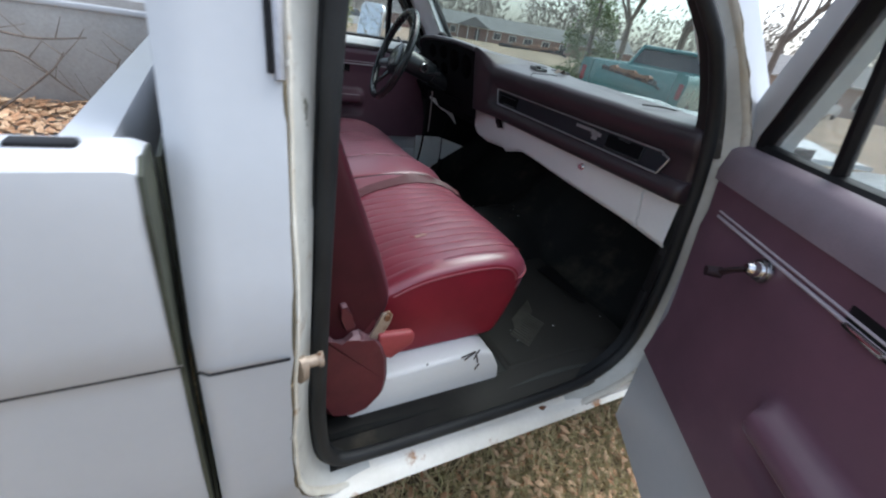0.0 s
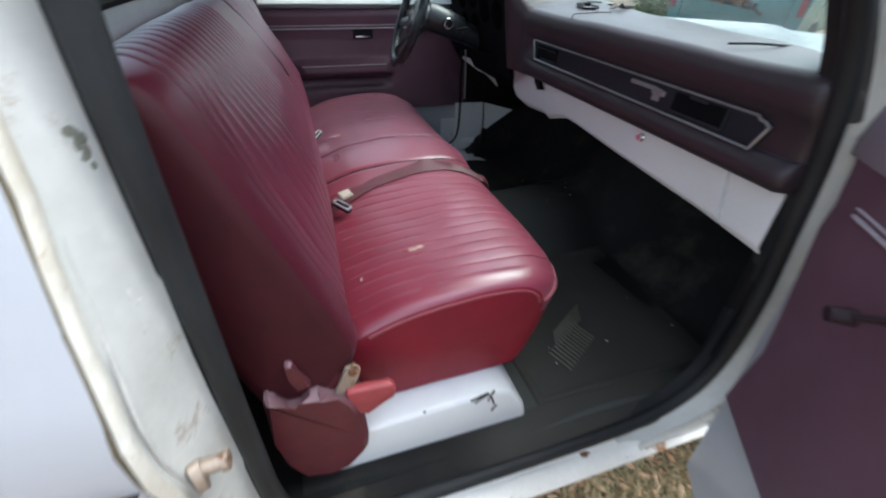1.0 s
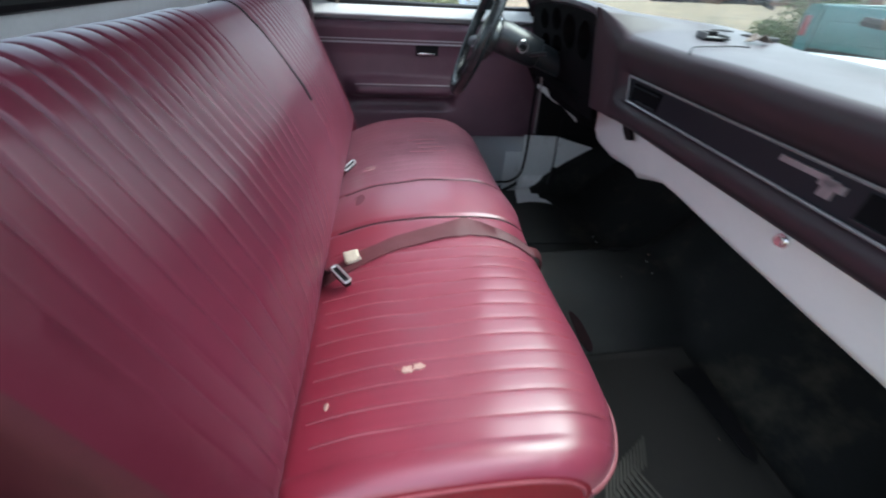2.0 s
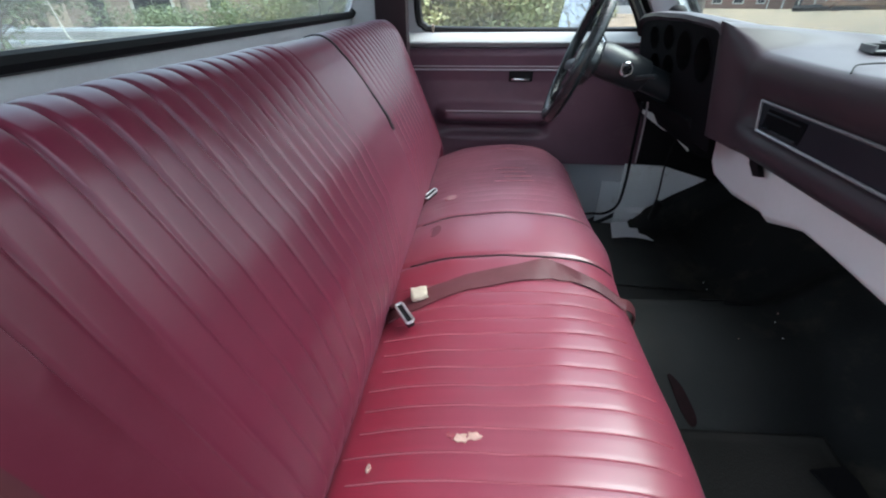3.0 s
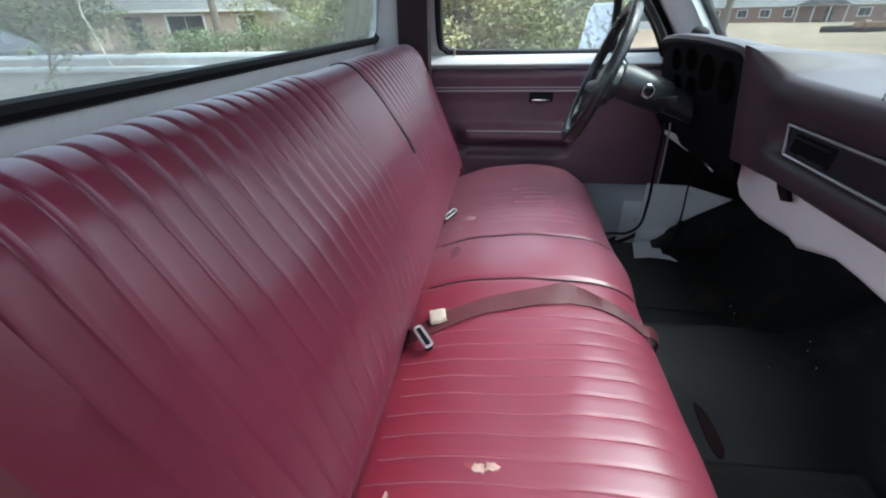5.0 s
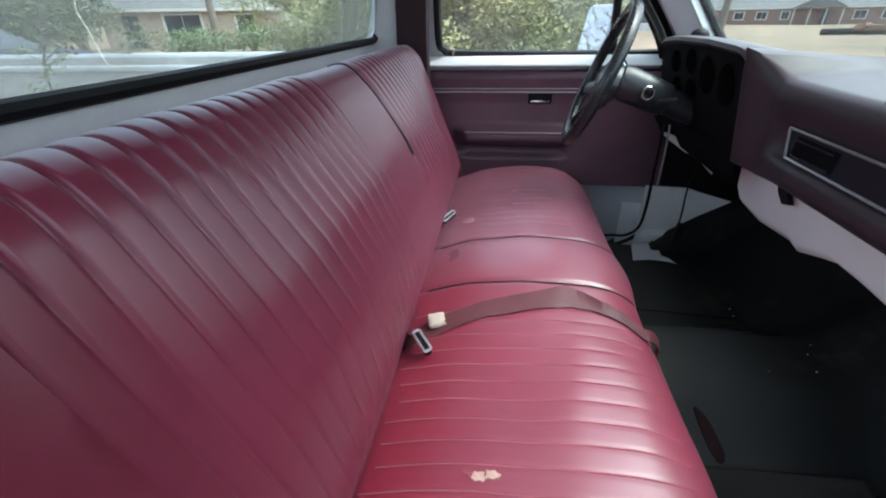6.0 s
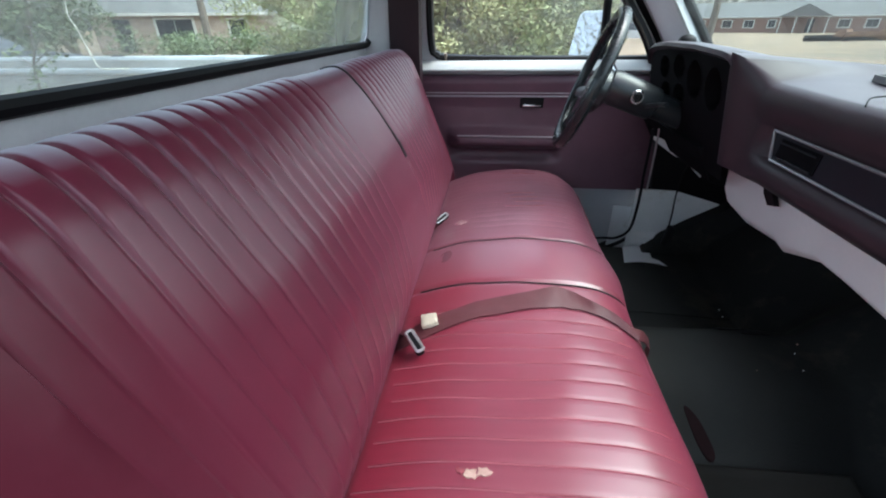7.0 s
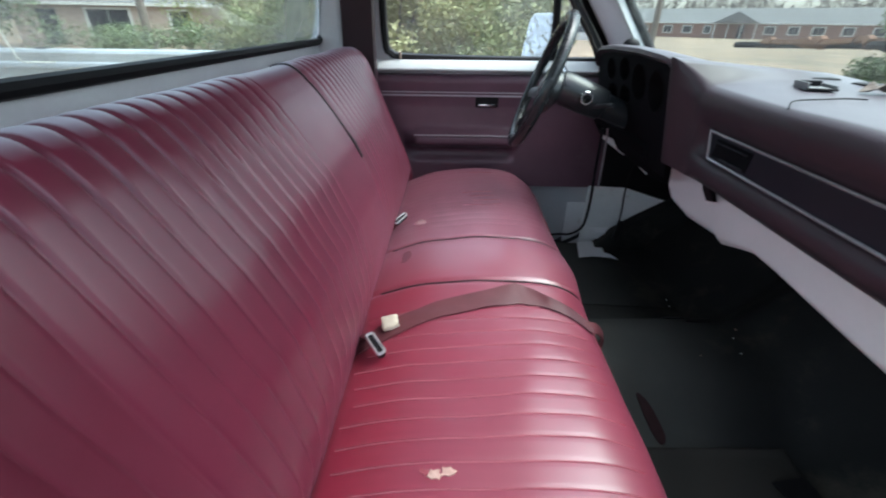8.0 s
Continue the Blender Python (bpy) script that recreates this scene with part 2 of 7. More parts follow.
# top paled by dust and by painted sky sheen
MAROONPAD = mat("maroon_dash_pad", (0.031, 0.020, 0.025), (0.024, 0.016, 0.020), 0.45, scale=5, fine=520, bump=0.22, dist=0.0008, fmix=0.22, sheen=0.015, spec=0.42, coat=0.08, coat_rough=0.35, dust=(0.13, 0.12, 0.14), dust_sheen_amount=0.52, dust_sheen_from=0.92)
DARKTRIM = mat("dark_maroon_trim", (0.028, 0.015, 0.019), (0.022, 0.012, 0.015), 0.5, scale=7, fine=500, bump=0.1, dist=0.0006, spec=0.35)
REDPLASTIC = mat("faded_red_plastic", (0.105, 0.016, 0.024), (0.072, 0.012, 0.018), 0.5, scale=16, fine=300, bump=0.1, spot=(0.17, 0.075, 0.075), spot_scale=14, spot_cut=0.62, spot_soft=0.2, dust=(0.30, 0.205, 0.225), dust_sheen_amount=0.75, dust_sheen_from=0.2)
REDLEVER = mat("red_lever_plastic", (0.34, 0.055, 0.060), (0.28, 0.045, 0.05), 0.45, scale=12)
BELT = mat("maroon_webbing", (0.120, 0.034, 0.040), (0.080, 0.022, 0.027), 0.5, scale=14, fine=900, bump=0.4, dist=0.0006)
RUBBER = mat("black_rubber", (0.010, 0.011, 0.012), (0.022, 0.024, 0.025), 0.55, scale=7, fine=200, bump=0.2, spec=0.3)
# dusty by the seat; darker dash end puts the footwell shade into colour
FLOORMAT = mat("dusty_floor_mat", (0.007, 0.008, 0.008), (0.016, 0.017, 0.016), 0.74, scale=3.2, fine=260, bump=0.5, dist=0.002, spec=0.16, pale_strip=(0.40, 0.55, 0.86, 1.16, (0.074, 0.077, 0.069), 0.85), spot=(0.045, 0.041, 0.030), spot_scale=4.5, spot_cut=0.52, spot_soft=0.20)
MATBLACK = mat("black_rubber_mat", (0.008, 0.008, 0.008), (0.022, 0.021, 0.018), 0.75, scale=6, fine=260, bump=0.5, dist=0.002, spec=0.14, pale_strip=(0.40, 0.55, 1.02, 1.24, (0.050, 0.048, 0.041), 0.85), spot=(0.070, 0.060, 0.042), spot_scale=6, spot_cut=0.58, spot_soft=0.24)
MATRIB = mat("dusty_rubber_ribs", (0.115, 0.108, 0.083), (0.068, 0.064, 0.049), 0.7, scale=14, fine=260)
CLUSTER = mat("dull_black_cluster_plastic", (0.004, 0.004, 0.005), (0.006, 0.006, 0.007), 0.8, scale=8, fine=400, bump=0.1, spec=0.06)
BLACK = mat("black_plastic", (0.005, 0.005, 0.006), (0.008, 0.008, 0.009), 0.55, scale=8, fine=400, bump=0.12, spec=0.2)
INSET = mat("blue_black_inset", (0.007, 0.008, 0.013), (0.010, 0.011, 0.016), 0.42, fine=400, bump=0.06, spec=0.35)
WHEELBLK = mat("worn_wheel_plastic", (0.010, 0.012, 0.013), (0.020, 0.024, 0.025), 0.26, scale=10, fine=300)
SPOKE = mat("worn_grey_spoke", (0.16, 0.165, 0.17), (0.09, 0.095, 0.10), 0.35, 0.4, scale=20, fine=300)
COLUMN = mat("grey_column_plastic", (0.020, 0.025, 0.028), (0.013, 0.016, 0.018), 0.30, scale=8, fine=300)
CHROME = mat("chrome", (0.78, 0.79, 0.80), (0.62, 0.62, 0.62), 0.16, 1.0, scale=20, bump=0.0)
TRIMSILVER = mat("dull_silver_trim", (0.42, 0.41, 0.42), (0.30, 0.29, 0.30), 0.34, 0.7, scale=20, bump=0.0)
TANMETAL = mat("yellowed_metal", (0.42, 0.35, 0.28), (0.30, 0.23, 0.17), 0.5, 0.3, scale=20, spot=(0.16, 0.08, 0.04), spot_scale=30, spot_cut=0.56)
RUST = mat("rust", (0.20, 0.085, 0.035), (0.12, 0.05, 0.02), 0.85, scale=40, fine=300, bump=0.6, dist=0.002)
TEARFOAM = mat("bare_foam", (0.50, 0.33, 0.27), (0.38, 0.22, 0.19), 0.85, scale=60, fine=300, bump=0.5)
PAPER = mat("white_paper", (0.90, 0.92, 0.92), (0.86, 0.88, 0.88), 0.75, scale=10, fine=200, fmix=0.1)
TAG = mat("cream_tag", (0.64, 0.58, 0.46), (0.50, 0.42, 0.32), 0.6, scale=50, fine=200)
DRYSTALK = mat("bleached_dry_stalk", (0.58, 0.57, 0.50), (0.45, 0.43, 0.36), 0.8, scale=20, fine=200)
DULLGREY = mat("dull_grey_plastic", (0.17, 0.175, 0.175), (0.11, 0.115, 0.115), 0.55, scale=20, fine=300)
FLOORRED = mat("maroon_floor_reflection", (0.048, 0.020, 0.021), (0.030, 0.018, 0.018), 0.75, scale=20, fine=300, spec=0.15)
TYRE = mat("tyre", (0.02, 0.02, 0.02), (0.035, 0.034, 0.03), 0.8, fine=120)
STEEL = mat("steel_rim", (0.72, 0.72, 0.72), (0.60, 0.60, 0.60), 0.38, 0.85)
UNDER = mat("underbody", (0.02, 0.02, 0.02), (0.04, 0.03, 0.025), 0.8)
WINDSHIELD = glass("windshield_glass", (0.82, 0.89, 0.86), 0.05, 0.26)
SIDEGLASS = glass("side_glass", (0.92, 0.96, 0.94), 0.05, 0.40)
REARGLASS = glass("dusty_rear_glass", (0.86, 0.93, 0.90), 0.09, 0.50)
# colour blotches stand in for reflected sky and twigs
MIRROR = mat("blotched_mirror", (0.62, 0.65, 0.69), (0.42, 0.45, 0.50), 0.12, 1.0, scale=26, fine=38, bump=0.9, dist=0.010, rvar=0.06, fmix=0.1, spot=(0.30, 0.32, 0.34), spot_scale=40, spot_cut=0.58, spot_soft=0.08)
GRASS = mat("dry_grass_ground", (0.25, 0.18, 0.115), (0.185, 0.135, 0.088), 0.95, scale=0.35, fine=30, bump=0.8, dist=0.03, spot=(0.115, 0.095, 0.065), spot_scale=0.22, spot_cut=0.50, spot_soft=0.16)
BLADE = mat("dry_blades", (0.62, 0.48, 0.28), (0.33, 0.31, 0.14), 0.9, island=True, bump=0)
LEAF = mat("fallen_leaves", (0.38, 0.20, 0.10), (0.56, 0.40, 0.25), 0.85, island=True, bump=0)
SHRUB = mat("shrub_leaves", (0.30, 0.31, 0.145), (0.46, 0.46, 0.235), 0.8, scale=0.9, bump=0)
SHRUB3 = mat("yellow_green_leaves", (0.18, 0.215, 0.09), (0.31, 0.34, 0.16), 0.8, scale=1.0, bump=0)
SHRUB2 = mat("green_shrub_leaves", (0.10, 0.135, 0.065), (0.20, 0.24, 0.12), 0.8, scale=1.1, bump=0)
CEDAR = mat("cedar_leaves", (0.085, 0.14, 0.045), (0.16, 0.20, 0.075), 0.85, island=True, bump=0)
TWIG = mat("bare_twigs", (0.13, 0.11, 0.095), (0.22, 0.19, 0.165), 0.9, island=True, bump=0)
BARK = mat("bark", (0.13, 0.105, 0.085), (0.19, 0.16, 0.135), 0.9, scale=14, fine=60, bump=0.7, dist=0.01)
TEAL = mat("teal_paint", (0.055, 0.21, 0.22), (0.042, 0.165, 0.18), 0.3, scale=2, fine=60, bump=0.02, coat=0.4)
DARKGLASS = mat("dark_car_glass", (0.03, 0.035, 0.04), None, 0.06, bump=0.0, rvar=0.02)
TAIL = mat("tail_lamp_red", (0.30, 0.045, 0.06), None, 0.2, bump=0.0)
BRICK = mat("brick_wall", (0.26, 0.145, 0.11), (0.20, 0.11, 0.085), 0.85, scale=3, fine=20, bump=0.4, dist=0.01)
TANBRICK = mat("pinkish_tan_brick", (0.42, 0.33, 0.27), (0.36, 0.27, 0.22), 0.85, scale=1.6, fine=16, bump=0.4, dist=0.01)
SIDING = mat("white_siding", (0.62, 0.60, 0.55), (0.54, 0.52, 0.48), 0.7, scale=2)
ROOF = mat("grey_shingles", (0.17, 0.165, 0.16), (0.11, 0.11, 0.11), 0.9, scale=3, fine=14, bump=0.6, dist=0.02)
BLUECAR = mat("dark_blue_paint", (0.010, 0.013, 0.022), (0.008, 0.010, 0.016), 0.45, spec=0.3, bump=0)
SILVERCAR = mat("silver_paint", (0.55, 0.56, 0.57), None, 0.3, coat=0.4, bump=0)


# ---- building helpers ----
def thing(name, at, label="", category="", group="", kind=""):
    ob = new(name)
    ob.matrix_world = Matrix.Translation(at)
    return tagged(ob, label, category, group, kind)


def part(name, bm, material, parent=None, label="", smooth=40):
    me = bpy.data.meshes.new(name)
    bmesh.ops.recalc_face_normals(bm, faces=bm.faces)
    bm.to_mesh(me)
    bm.free()
    me.materials.append(material)
    if smooth:
        me.shade_smooth()
        me.set_sharp_from_angle(angle=radians(smooth))
    ob = new(name, me)
    if parent is not None:
        ob.parent = parent
        up = parent.matrix_basis
        if parent.parent is not None:
            up = parent.parent.matrix_basis
        ob.matrix_parent_inverse = up.inverted() if parent.type == "EMPTY" else Matrix()
    return tagged(ob, label)


def box(bm, a, b, bevel=0.0, seg=2, m=None):
    lo, hi = [min(p, q) for p, q in zip(a, b)], [max(p, q) for p, q in zip(a, b)]
    v = [bm.verts.new((x, y, z)) for x in (lo[0], hi[0]) for y in (lo[1], hi[1]) for z in (lo[2], hi[2])]
    f = [bm.faces.new([v[i] for i in q]) for q in ((0, 1, 3, 2), (4, 6, 7, 5), (0, 4, 5, 1), (2, 3, 7, 6), (0, 2, 6, 4), (1, 5, 7, 3))]
    if bevel:
        es = list({e for g in f for e in g.edges})
        r = bmesh.ops.bevel(bm, geom=es, offset=bevel, segments=seg, affect="EDGES", profile=0.5)
        v = list({w for g in r["faces"] for w in g.verts} | {w for w in v if w.is_valid})
    if m is not None:
        bmesh.ops.transform(bm, matrix=m, verts=[w for w in v if w.is_valid])
    return bm


def loft(bm, loops, closed=True, cap=True):
    rows = [[bm.verts.new(p) for p in lp] for lp in loops]
    for a, b in zip(rows, rows[1:]):
        k = len(a)
        for i in range(k if closed else k - 1):
            j = (i + 1) % k
            bm.faces.new((a[i], a[j], b[j], b[i]))
    if cap and closed:
        bm.faces.new(rows[0])
        bm.faces.new(rows[-1])
    return bm


def tube(bm, pts, r, n=8, closed=False, ry=None, up=(0, 0, 1), taper=None):
    """A round or oval rod through pts; ry: the half-height along up where it differs."""
    pts = [Vector(p) for p in pts]
    loops = []
    for i, p in enumerate(pts):
        if closed:
            d = pts[(i + 1) % len(pts)] - pts[i - 1]
        else:
            d = pts[min(i + 1, len(pts) - 1)] - pts[max(i - 1, 0)]
        d.normalize()
        u = Vector(up)
        if abs(d.dot(u)) > 0.95:
            u = Vector((1, 0, 0)) if abs(d.x) < 0.9 else Vector((0, 1, 0))
        side = d.cross(u).normalized()
        u = side.cross(d).normalized()
        k = 1.0 if taper is None else 1 + (taper - 1) * i / (len(pts) - 1)
        loops.append([p + side * (r * k * math.cos(2 * math.pi * j / n)) + u * ((ry or r) * k * math.sin(2 * math.pi * j / n)) for j in range(n)])
    if closed:
        loops.append(loops[0])
        rows = [[bm.verts.new(q) for q in lp] for lp in loops[:-1]]
        rows.append(rows[0])
        for a, b in zip(rows, rows[1:]):
            for i in range(n):
                j = (i + 1) % n
                bm.faces.new((a[i], a[j], b[j], b[i]))
        return bm
    return loft(bm, loops)


def spline(pts, k=8, closed=False):
    """Points along a smooth curve through pts."""
    pts = [Vector(p) for p in pts]
    out, c = [], len(pts)
    for i in range(c if closed else c - 1):
        if closed:
            a, b, d, e = pts[i - 1], pts[i], pts[(i + 1) % c], pts[(i + 2) % c]
        else:
            a, b, d, e = pts[max(i - 1, 0)], pts[i], pts[i + 1], pts[min(i + 2, c - 1)]
        for s in range(k):
            t = s / k
            out.append(0.5 * ((2 * b) + (d - a) * t + (2 * a - 5 * b + 4 * d - e) * t * t + (3 * b - a - 3 * d + e) * t ** 3))
    if not closed:
        out.append(pts[-1])
    return out


def sheet(bm, f, nu, nv, thick=0.0):
    rows = [[bm.verts.new(f(i / nu, j / nv)) for j in range(nv + 1)] for i in range(nu + 1)]
    faces = [bm.faces.new((rows[i][j], rows[i + 1][j], rows[i + 1][j + 1], rows[i][j + 1])) for i in range(nu) for j in range(nv)]
    if thick:
        bmesh.ops.recalc_face_normals(bm, faces=faces)
        bmesh.ops.solidify(bm, geom=faces, thickness=thick)
    return bm


def prism(bm, pts, axis, a, b, bevel=0.0, seg=2):
    def at(p, h):
        return (h, p[0], p[1]) if axis == "x" else (p[0], h, p[1]) if axis == "y" else (p[0], p[1], h)
    lo, hi = [bm.verts.new(at(p, a)) for p in pts], [bm.verts.new(at(p, b)) for p in pts]
    f = [bm.faces.new(lo), bm.faces.new(hi)]
    k = len(pts)
    f += [bm.faces.new((lo[i], lo[(i + 1) % k], hi[(i + 1) % k], hi[i])) for i in range(k)]
    if bevel:
        bmesh.ops.bevel(bm, geom=list({e for g in f for e in g.edges}), offset=bevel, segments=seg, affect="EDGES", profile=0.5)
    return bm


def lerp(a, b, t):
    return a + (b - a) * t


def table_at(x, xs, ys):
    return float(np.interp(x, xs, ys))


MID = 0.96                      # the truck's centre line


def other(y, far):
    return 2 * MID - y if far else y

# ---- the ground and the distance ----
def ground_z(x, y):
    """Level round the truck, falling a little towards the houses."""
    f = min(1.0, max(0.0, (math.hypot(x, y) - 16) / 70))
    return -1.15 * f * f * (3 - 2 * f)


bm = bmesh.new()
sheet(bm, lambda u, v: (-400 + 800 * u, -400 + 800 * v, ground_z(-400 + 800 * u, -400 + 800 * v)), 160, 160)
tagged(part("ground", bm, GRASS, smooth=0), "dry winter grass with bare earth and leaf litter", "ground", kind="structure")


# ---- the white pickup: shell ----
truck = thing("pickup_truck", (0.4, MID, 0), "old white pickup truck, passenger door open, standing on dry grass", "truck")

# the door opening as seen square from the side (x, z)
OPEN_KEYS = [(0.020, 1.38), (0.014, 1.15), (0.010, 0.85), (0.012, 0.66), (0.035, 0.545), (0.110, 0.505), (0.36, 0.497), (0.62, 0.497), (0.80, 0.510), (0.920, 0.570),
             (0.974, 0.67), (0.980, 0.84), (0.950, 1.02), (0.922, 1.16), (0.872, 1.30), (0.786, 1.425), (0.655, 1.565), (0.50, 1.63), (0.25, 1.645), (0.10, 1.62), (0.035, 1.53)]
OPENING = [(p.x, p.z) for p in spline([(x, 0, z) for x, z in OPEN_KEYS], 5, True)]
CENTRE = (0.45, 1.05)


def grown(loop, d):
    out, k = [], len(loop)
    for i in range(k):
        (x0, z0), (x1, z1) = loop[i - 1], loop[(i + 1) % k]
        tx, tz = x1 - x0, z1 - z0
        h = math.hypot(tx, tz)
        nx, nz = -tz / h, tx / h
        if (loop[i][0] - CENTRE[0]) * nx + (loop[i][1] - CENTRE[1]) * nz < 0:
            nx, nz = -nx, -nz
        out.append((loop[i][0] + nx * d, loop[i][1] + nz * d))
    return out


def skin_y(z):
    """How far the cab's outer skin lies inside its widest line."""
    return table_at(z, [0.38, 0.46, 0.60, 0.90, 0.960, 0.972, 1.00, 1.10, 1.22, 1.30, 1.40, 1.60, 1.75], [0.105, 0.085, 0.050, 0.020, 0.014, 0.000, 0.000, 0.022, 0.052, 0.075, 0.100, 0.150, 0.20])


def outline(x, z):
    """Where a ray from the middle of the opening leaves the cab's side."""
    dx, dz = x - CENTRE[0], z - CENTRE[1]
    k = 99.0
    for lim, o, d in ((-0.152, CENTRE[0], dx), (1.045, CENTRE[0], dx), (0.40, CENTRE[1], dz), (1.71, CENTRE[1], dz)):
        if abs(d) > 1e-6 and (lim - o) / d > 0:
            k = min(k, (lim - o) / d)
    # the windscreen slope cuts the corner off
    a = dx * 0.78 + dz * 0.62
    if a > 1e-6:
        k = min(k, 0.600 / a) if (CENTRE[1] + dz * k) > 1.26 else k
    return CENTRE[0] + dx * k, CENTRE[1] + dz * k


for far in (False, True):
    edge = grown(OPENING, 0.048)
    bm = bmesh.new()
    loops = []
    for s in range(7):
        row = []
        for (x, z) in edge:
            ox, oz = outline(x, z)
            px, pz = lerp(x, ox, s / 6), lerp(z, oz, s / 6)
            back = max(0.0, -0.138 - px)
            row.append((px, other(skin_y(pz) + back * back * 60, far), pz))
        loops.append(row)
    loft(bm, loops, True, False)
    side = part("cab_side", bm, WHITE, truck, "white painted cab side with a crease along it", 50)
    bm = bmesh.new()
    rings = []
    for d, depth in ((0.048, None), (0.046, 0.020), (0.036, 0.050), (0.022, 0.085), (0.010, 0.118), (0.004, 0.122)):
        ring = grown(OPENING, d)
        row = []
        for x, z in ring:
            y = skin_y(z) if depth is None else max(skin_y(z) + 0.25 * depth, lerp(skin_y(z), 0.150 + max(0.0, z - 1.44) * 0.35, depth / 0.16))
            row.append((x, other(y, far), z))
        rings.append(row)
    loft(bm, rings, True, False)
    part("door_jamb", bm, JAMB, truck, "cream-white door jamb with rust and chipped paint", 60)
    bm = bmesh.new()
    rows = []
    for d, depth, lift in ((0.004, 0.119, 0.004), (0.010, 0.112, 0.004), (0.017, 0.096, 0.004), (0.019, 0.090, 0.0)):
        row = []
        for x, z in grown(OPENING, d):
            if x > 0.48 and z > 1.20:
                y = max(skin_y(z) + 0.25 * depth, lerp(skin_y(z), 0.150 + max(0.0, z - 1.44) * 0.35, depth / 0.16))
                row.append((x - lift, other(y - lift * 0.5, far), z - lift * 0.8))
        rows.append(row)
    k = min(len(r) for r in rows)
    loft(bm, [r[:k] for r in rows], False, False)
    part("pillar_jamb_trim", bm, JAMBDARK, truck, "dark strip up the windshield pillar", 60)
    def along(d, depth, r, flat, name, material, label):
        b = bmesh.new()
        ring = grown(OPENING, d)
        tube(b, [(x + 0.0042 * noise.noise((x * 38, z * 38, 3)), other(skin_y(z) + depth + 0.006 * noise.noise((x * 33, z * 33, 1 + d * 99)), far), z) for x, z in ring], r, 8, True, up=(0, 1, 0), ry=flat)
        part(name, b, material, truck, label)
    along(0.043, 0.010, 0.0050, 0.0105, "jamb_lip", LIP, "cream seam sealer along the jamb edge")
    along(0.0475, 0.003, 0.0028, 0.0034, "rust_line", RUSTLINE, "thin rusty streak along the jamb edge")
    along(0.0385, 0.030, 0.0024, 0.0022, "grime_line", GRIME, "grey dirt line beside the sealer")
    # dark tube that draws the shade in the body crease
    bm = bmesh.new()
    tube(bm, [(x, other(skin_y(0.966) - 0.001 + max(0.0, -0.138 - x) ** 2 * 60, far), 0.9655) for x in np.linspace(-0.150, -0.042, 10)], 0.0022, 6)
    part("body_line", bm, BLACK, truck, "thin dark line drawing the shade of the cab side crease")
    bm = bmesh.new()
    rings = [[(x, other(y + max(0.0, z - 1.44) * 0.35, far), z) for x, z in grown(OPENING, d)] for d, y in ((0.006, 0.121), (-0.012, 0.126), (-0.012, 0.162), (0.002, 0.163))]
    loft(bm, rings, True, False)
    ring = grown(OPENING, -0.013)
    tube(bm, [(x, other(0.122 + max(0.0, z - 1.44) * 0.35, far), z) for x, z in ring], 0.006 if far else 0.0150, 12, True, up=(0, 1, 0), ry=0.006 if far else 0.015)
    part("door_seal", bm, RUBBER, truck, "black rubber door weatherstrip")

# smudges and chips on the jamb
rngj = random.Random(8)
for x, y, z, s in ((0, 0.117, 1.284, 0.0040), (0, 0.119, 1.280, 0.0034), (0, 0.118, 1.272, 0.0036), (0, 0.121, 1.266, 0.0038), (0, 0.118, 1.262, 0.0028), (0, 0.120, 1.254, 0.0030), (0, 0.121, 1.276, 0.003),
                   (0, 0.094, 1.14, 0.0030), (0, 0.098, 1.128, 0.0022), (0, 0.090, 1.10, 0.0025), (0, 0.086, 1.02, 0.0025), (0, 0.060, 1.06, 0.0020), (0, 0.050, 0.95, 0.0025), (0, 0.066, 0.80, 0.003), (0, 0.058, 0.72, 0.003), (0, 0.080, 0.97, 0.0024), (0, 0.088, 0.66, 0.003), (0, 0.075, 1.33, 0.0025)):
    steps = [(d, max(skin_y(z) + 0.25 * q, lerp(skin_y(z), 0.150, q / 0.16))) for d, q in ((0.046, 0.020), (0.036, 0.050), (0.022, 0.085), (0.010, 0.118))]
    d = table_at(y, [q for _, q in steps], [q for q, _ in steps])
    px = min((abs(pz - z), px) for px, pz in grown(OPENING, d) if px < 0.3)[1]
    bm = bmesh.new()
    bmesh.ops.create_icosphere(bm, subdivisions=2, radius=1.0)
    k1, k2, k3 = rngj.uniform(0, 9), rngj.uniform(0.9, 1.7), rngj.uniform(1.0, 2.0)
    for v in bm.verts:
        w = 1 + 0.55 * noise.noise((v.co.x * 1.6 + k1, v.co.y * 1.6, v.co.z * 1.6))
        v.co = Vector((px + 0.0007 * v.co.x + 0.4 * s * k2 * w * v.co.y, y + s * k2 * w * v.co.y, z + s * k3 * w * v.co.z))
    part("paint_chip", bm, SMUDGE if z > 1.22 and z < 1.3 else GRIME, truck, "grey smudge on the jamb" if z > 1.22 and z < 1.3 else "")

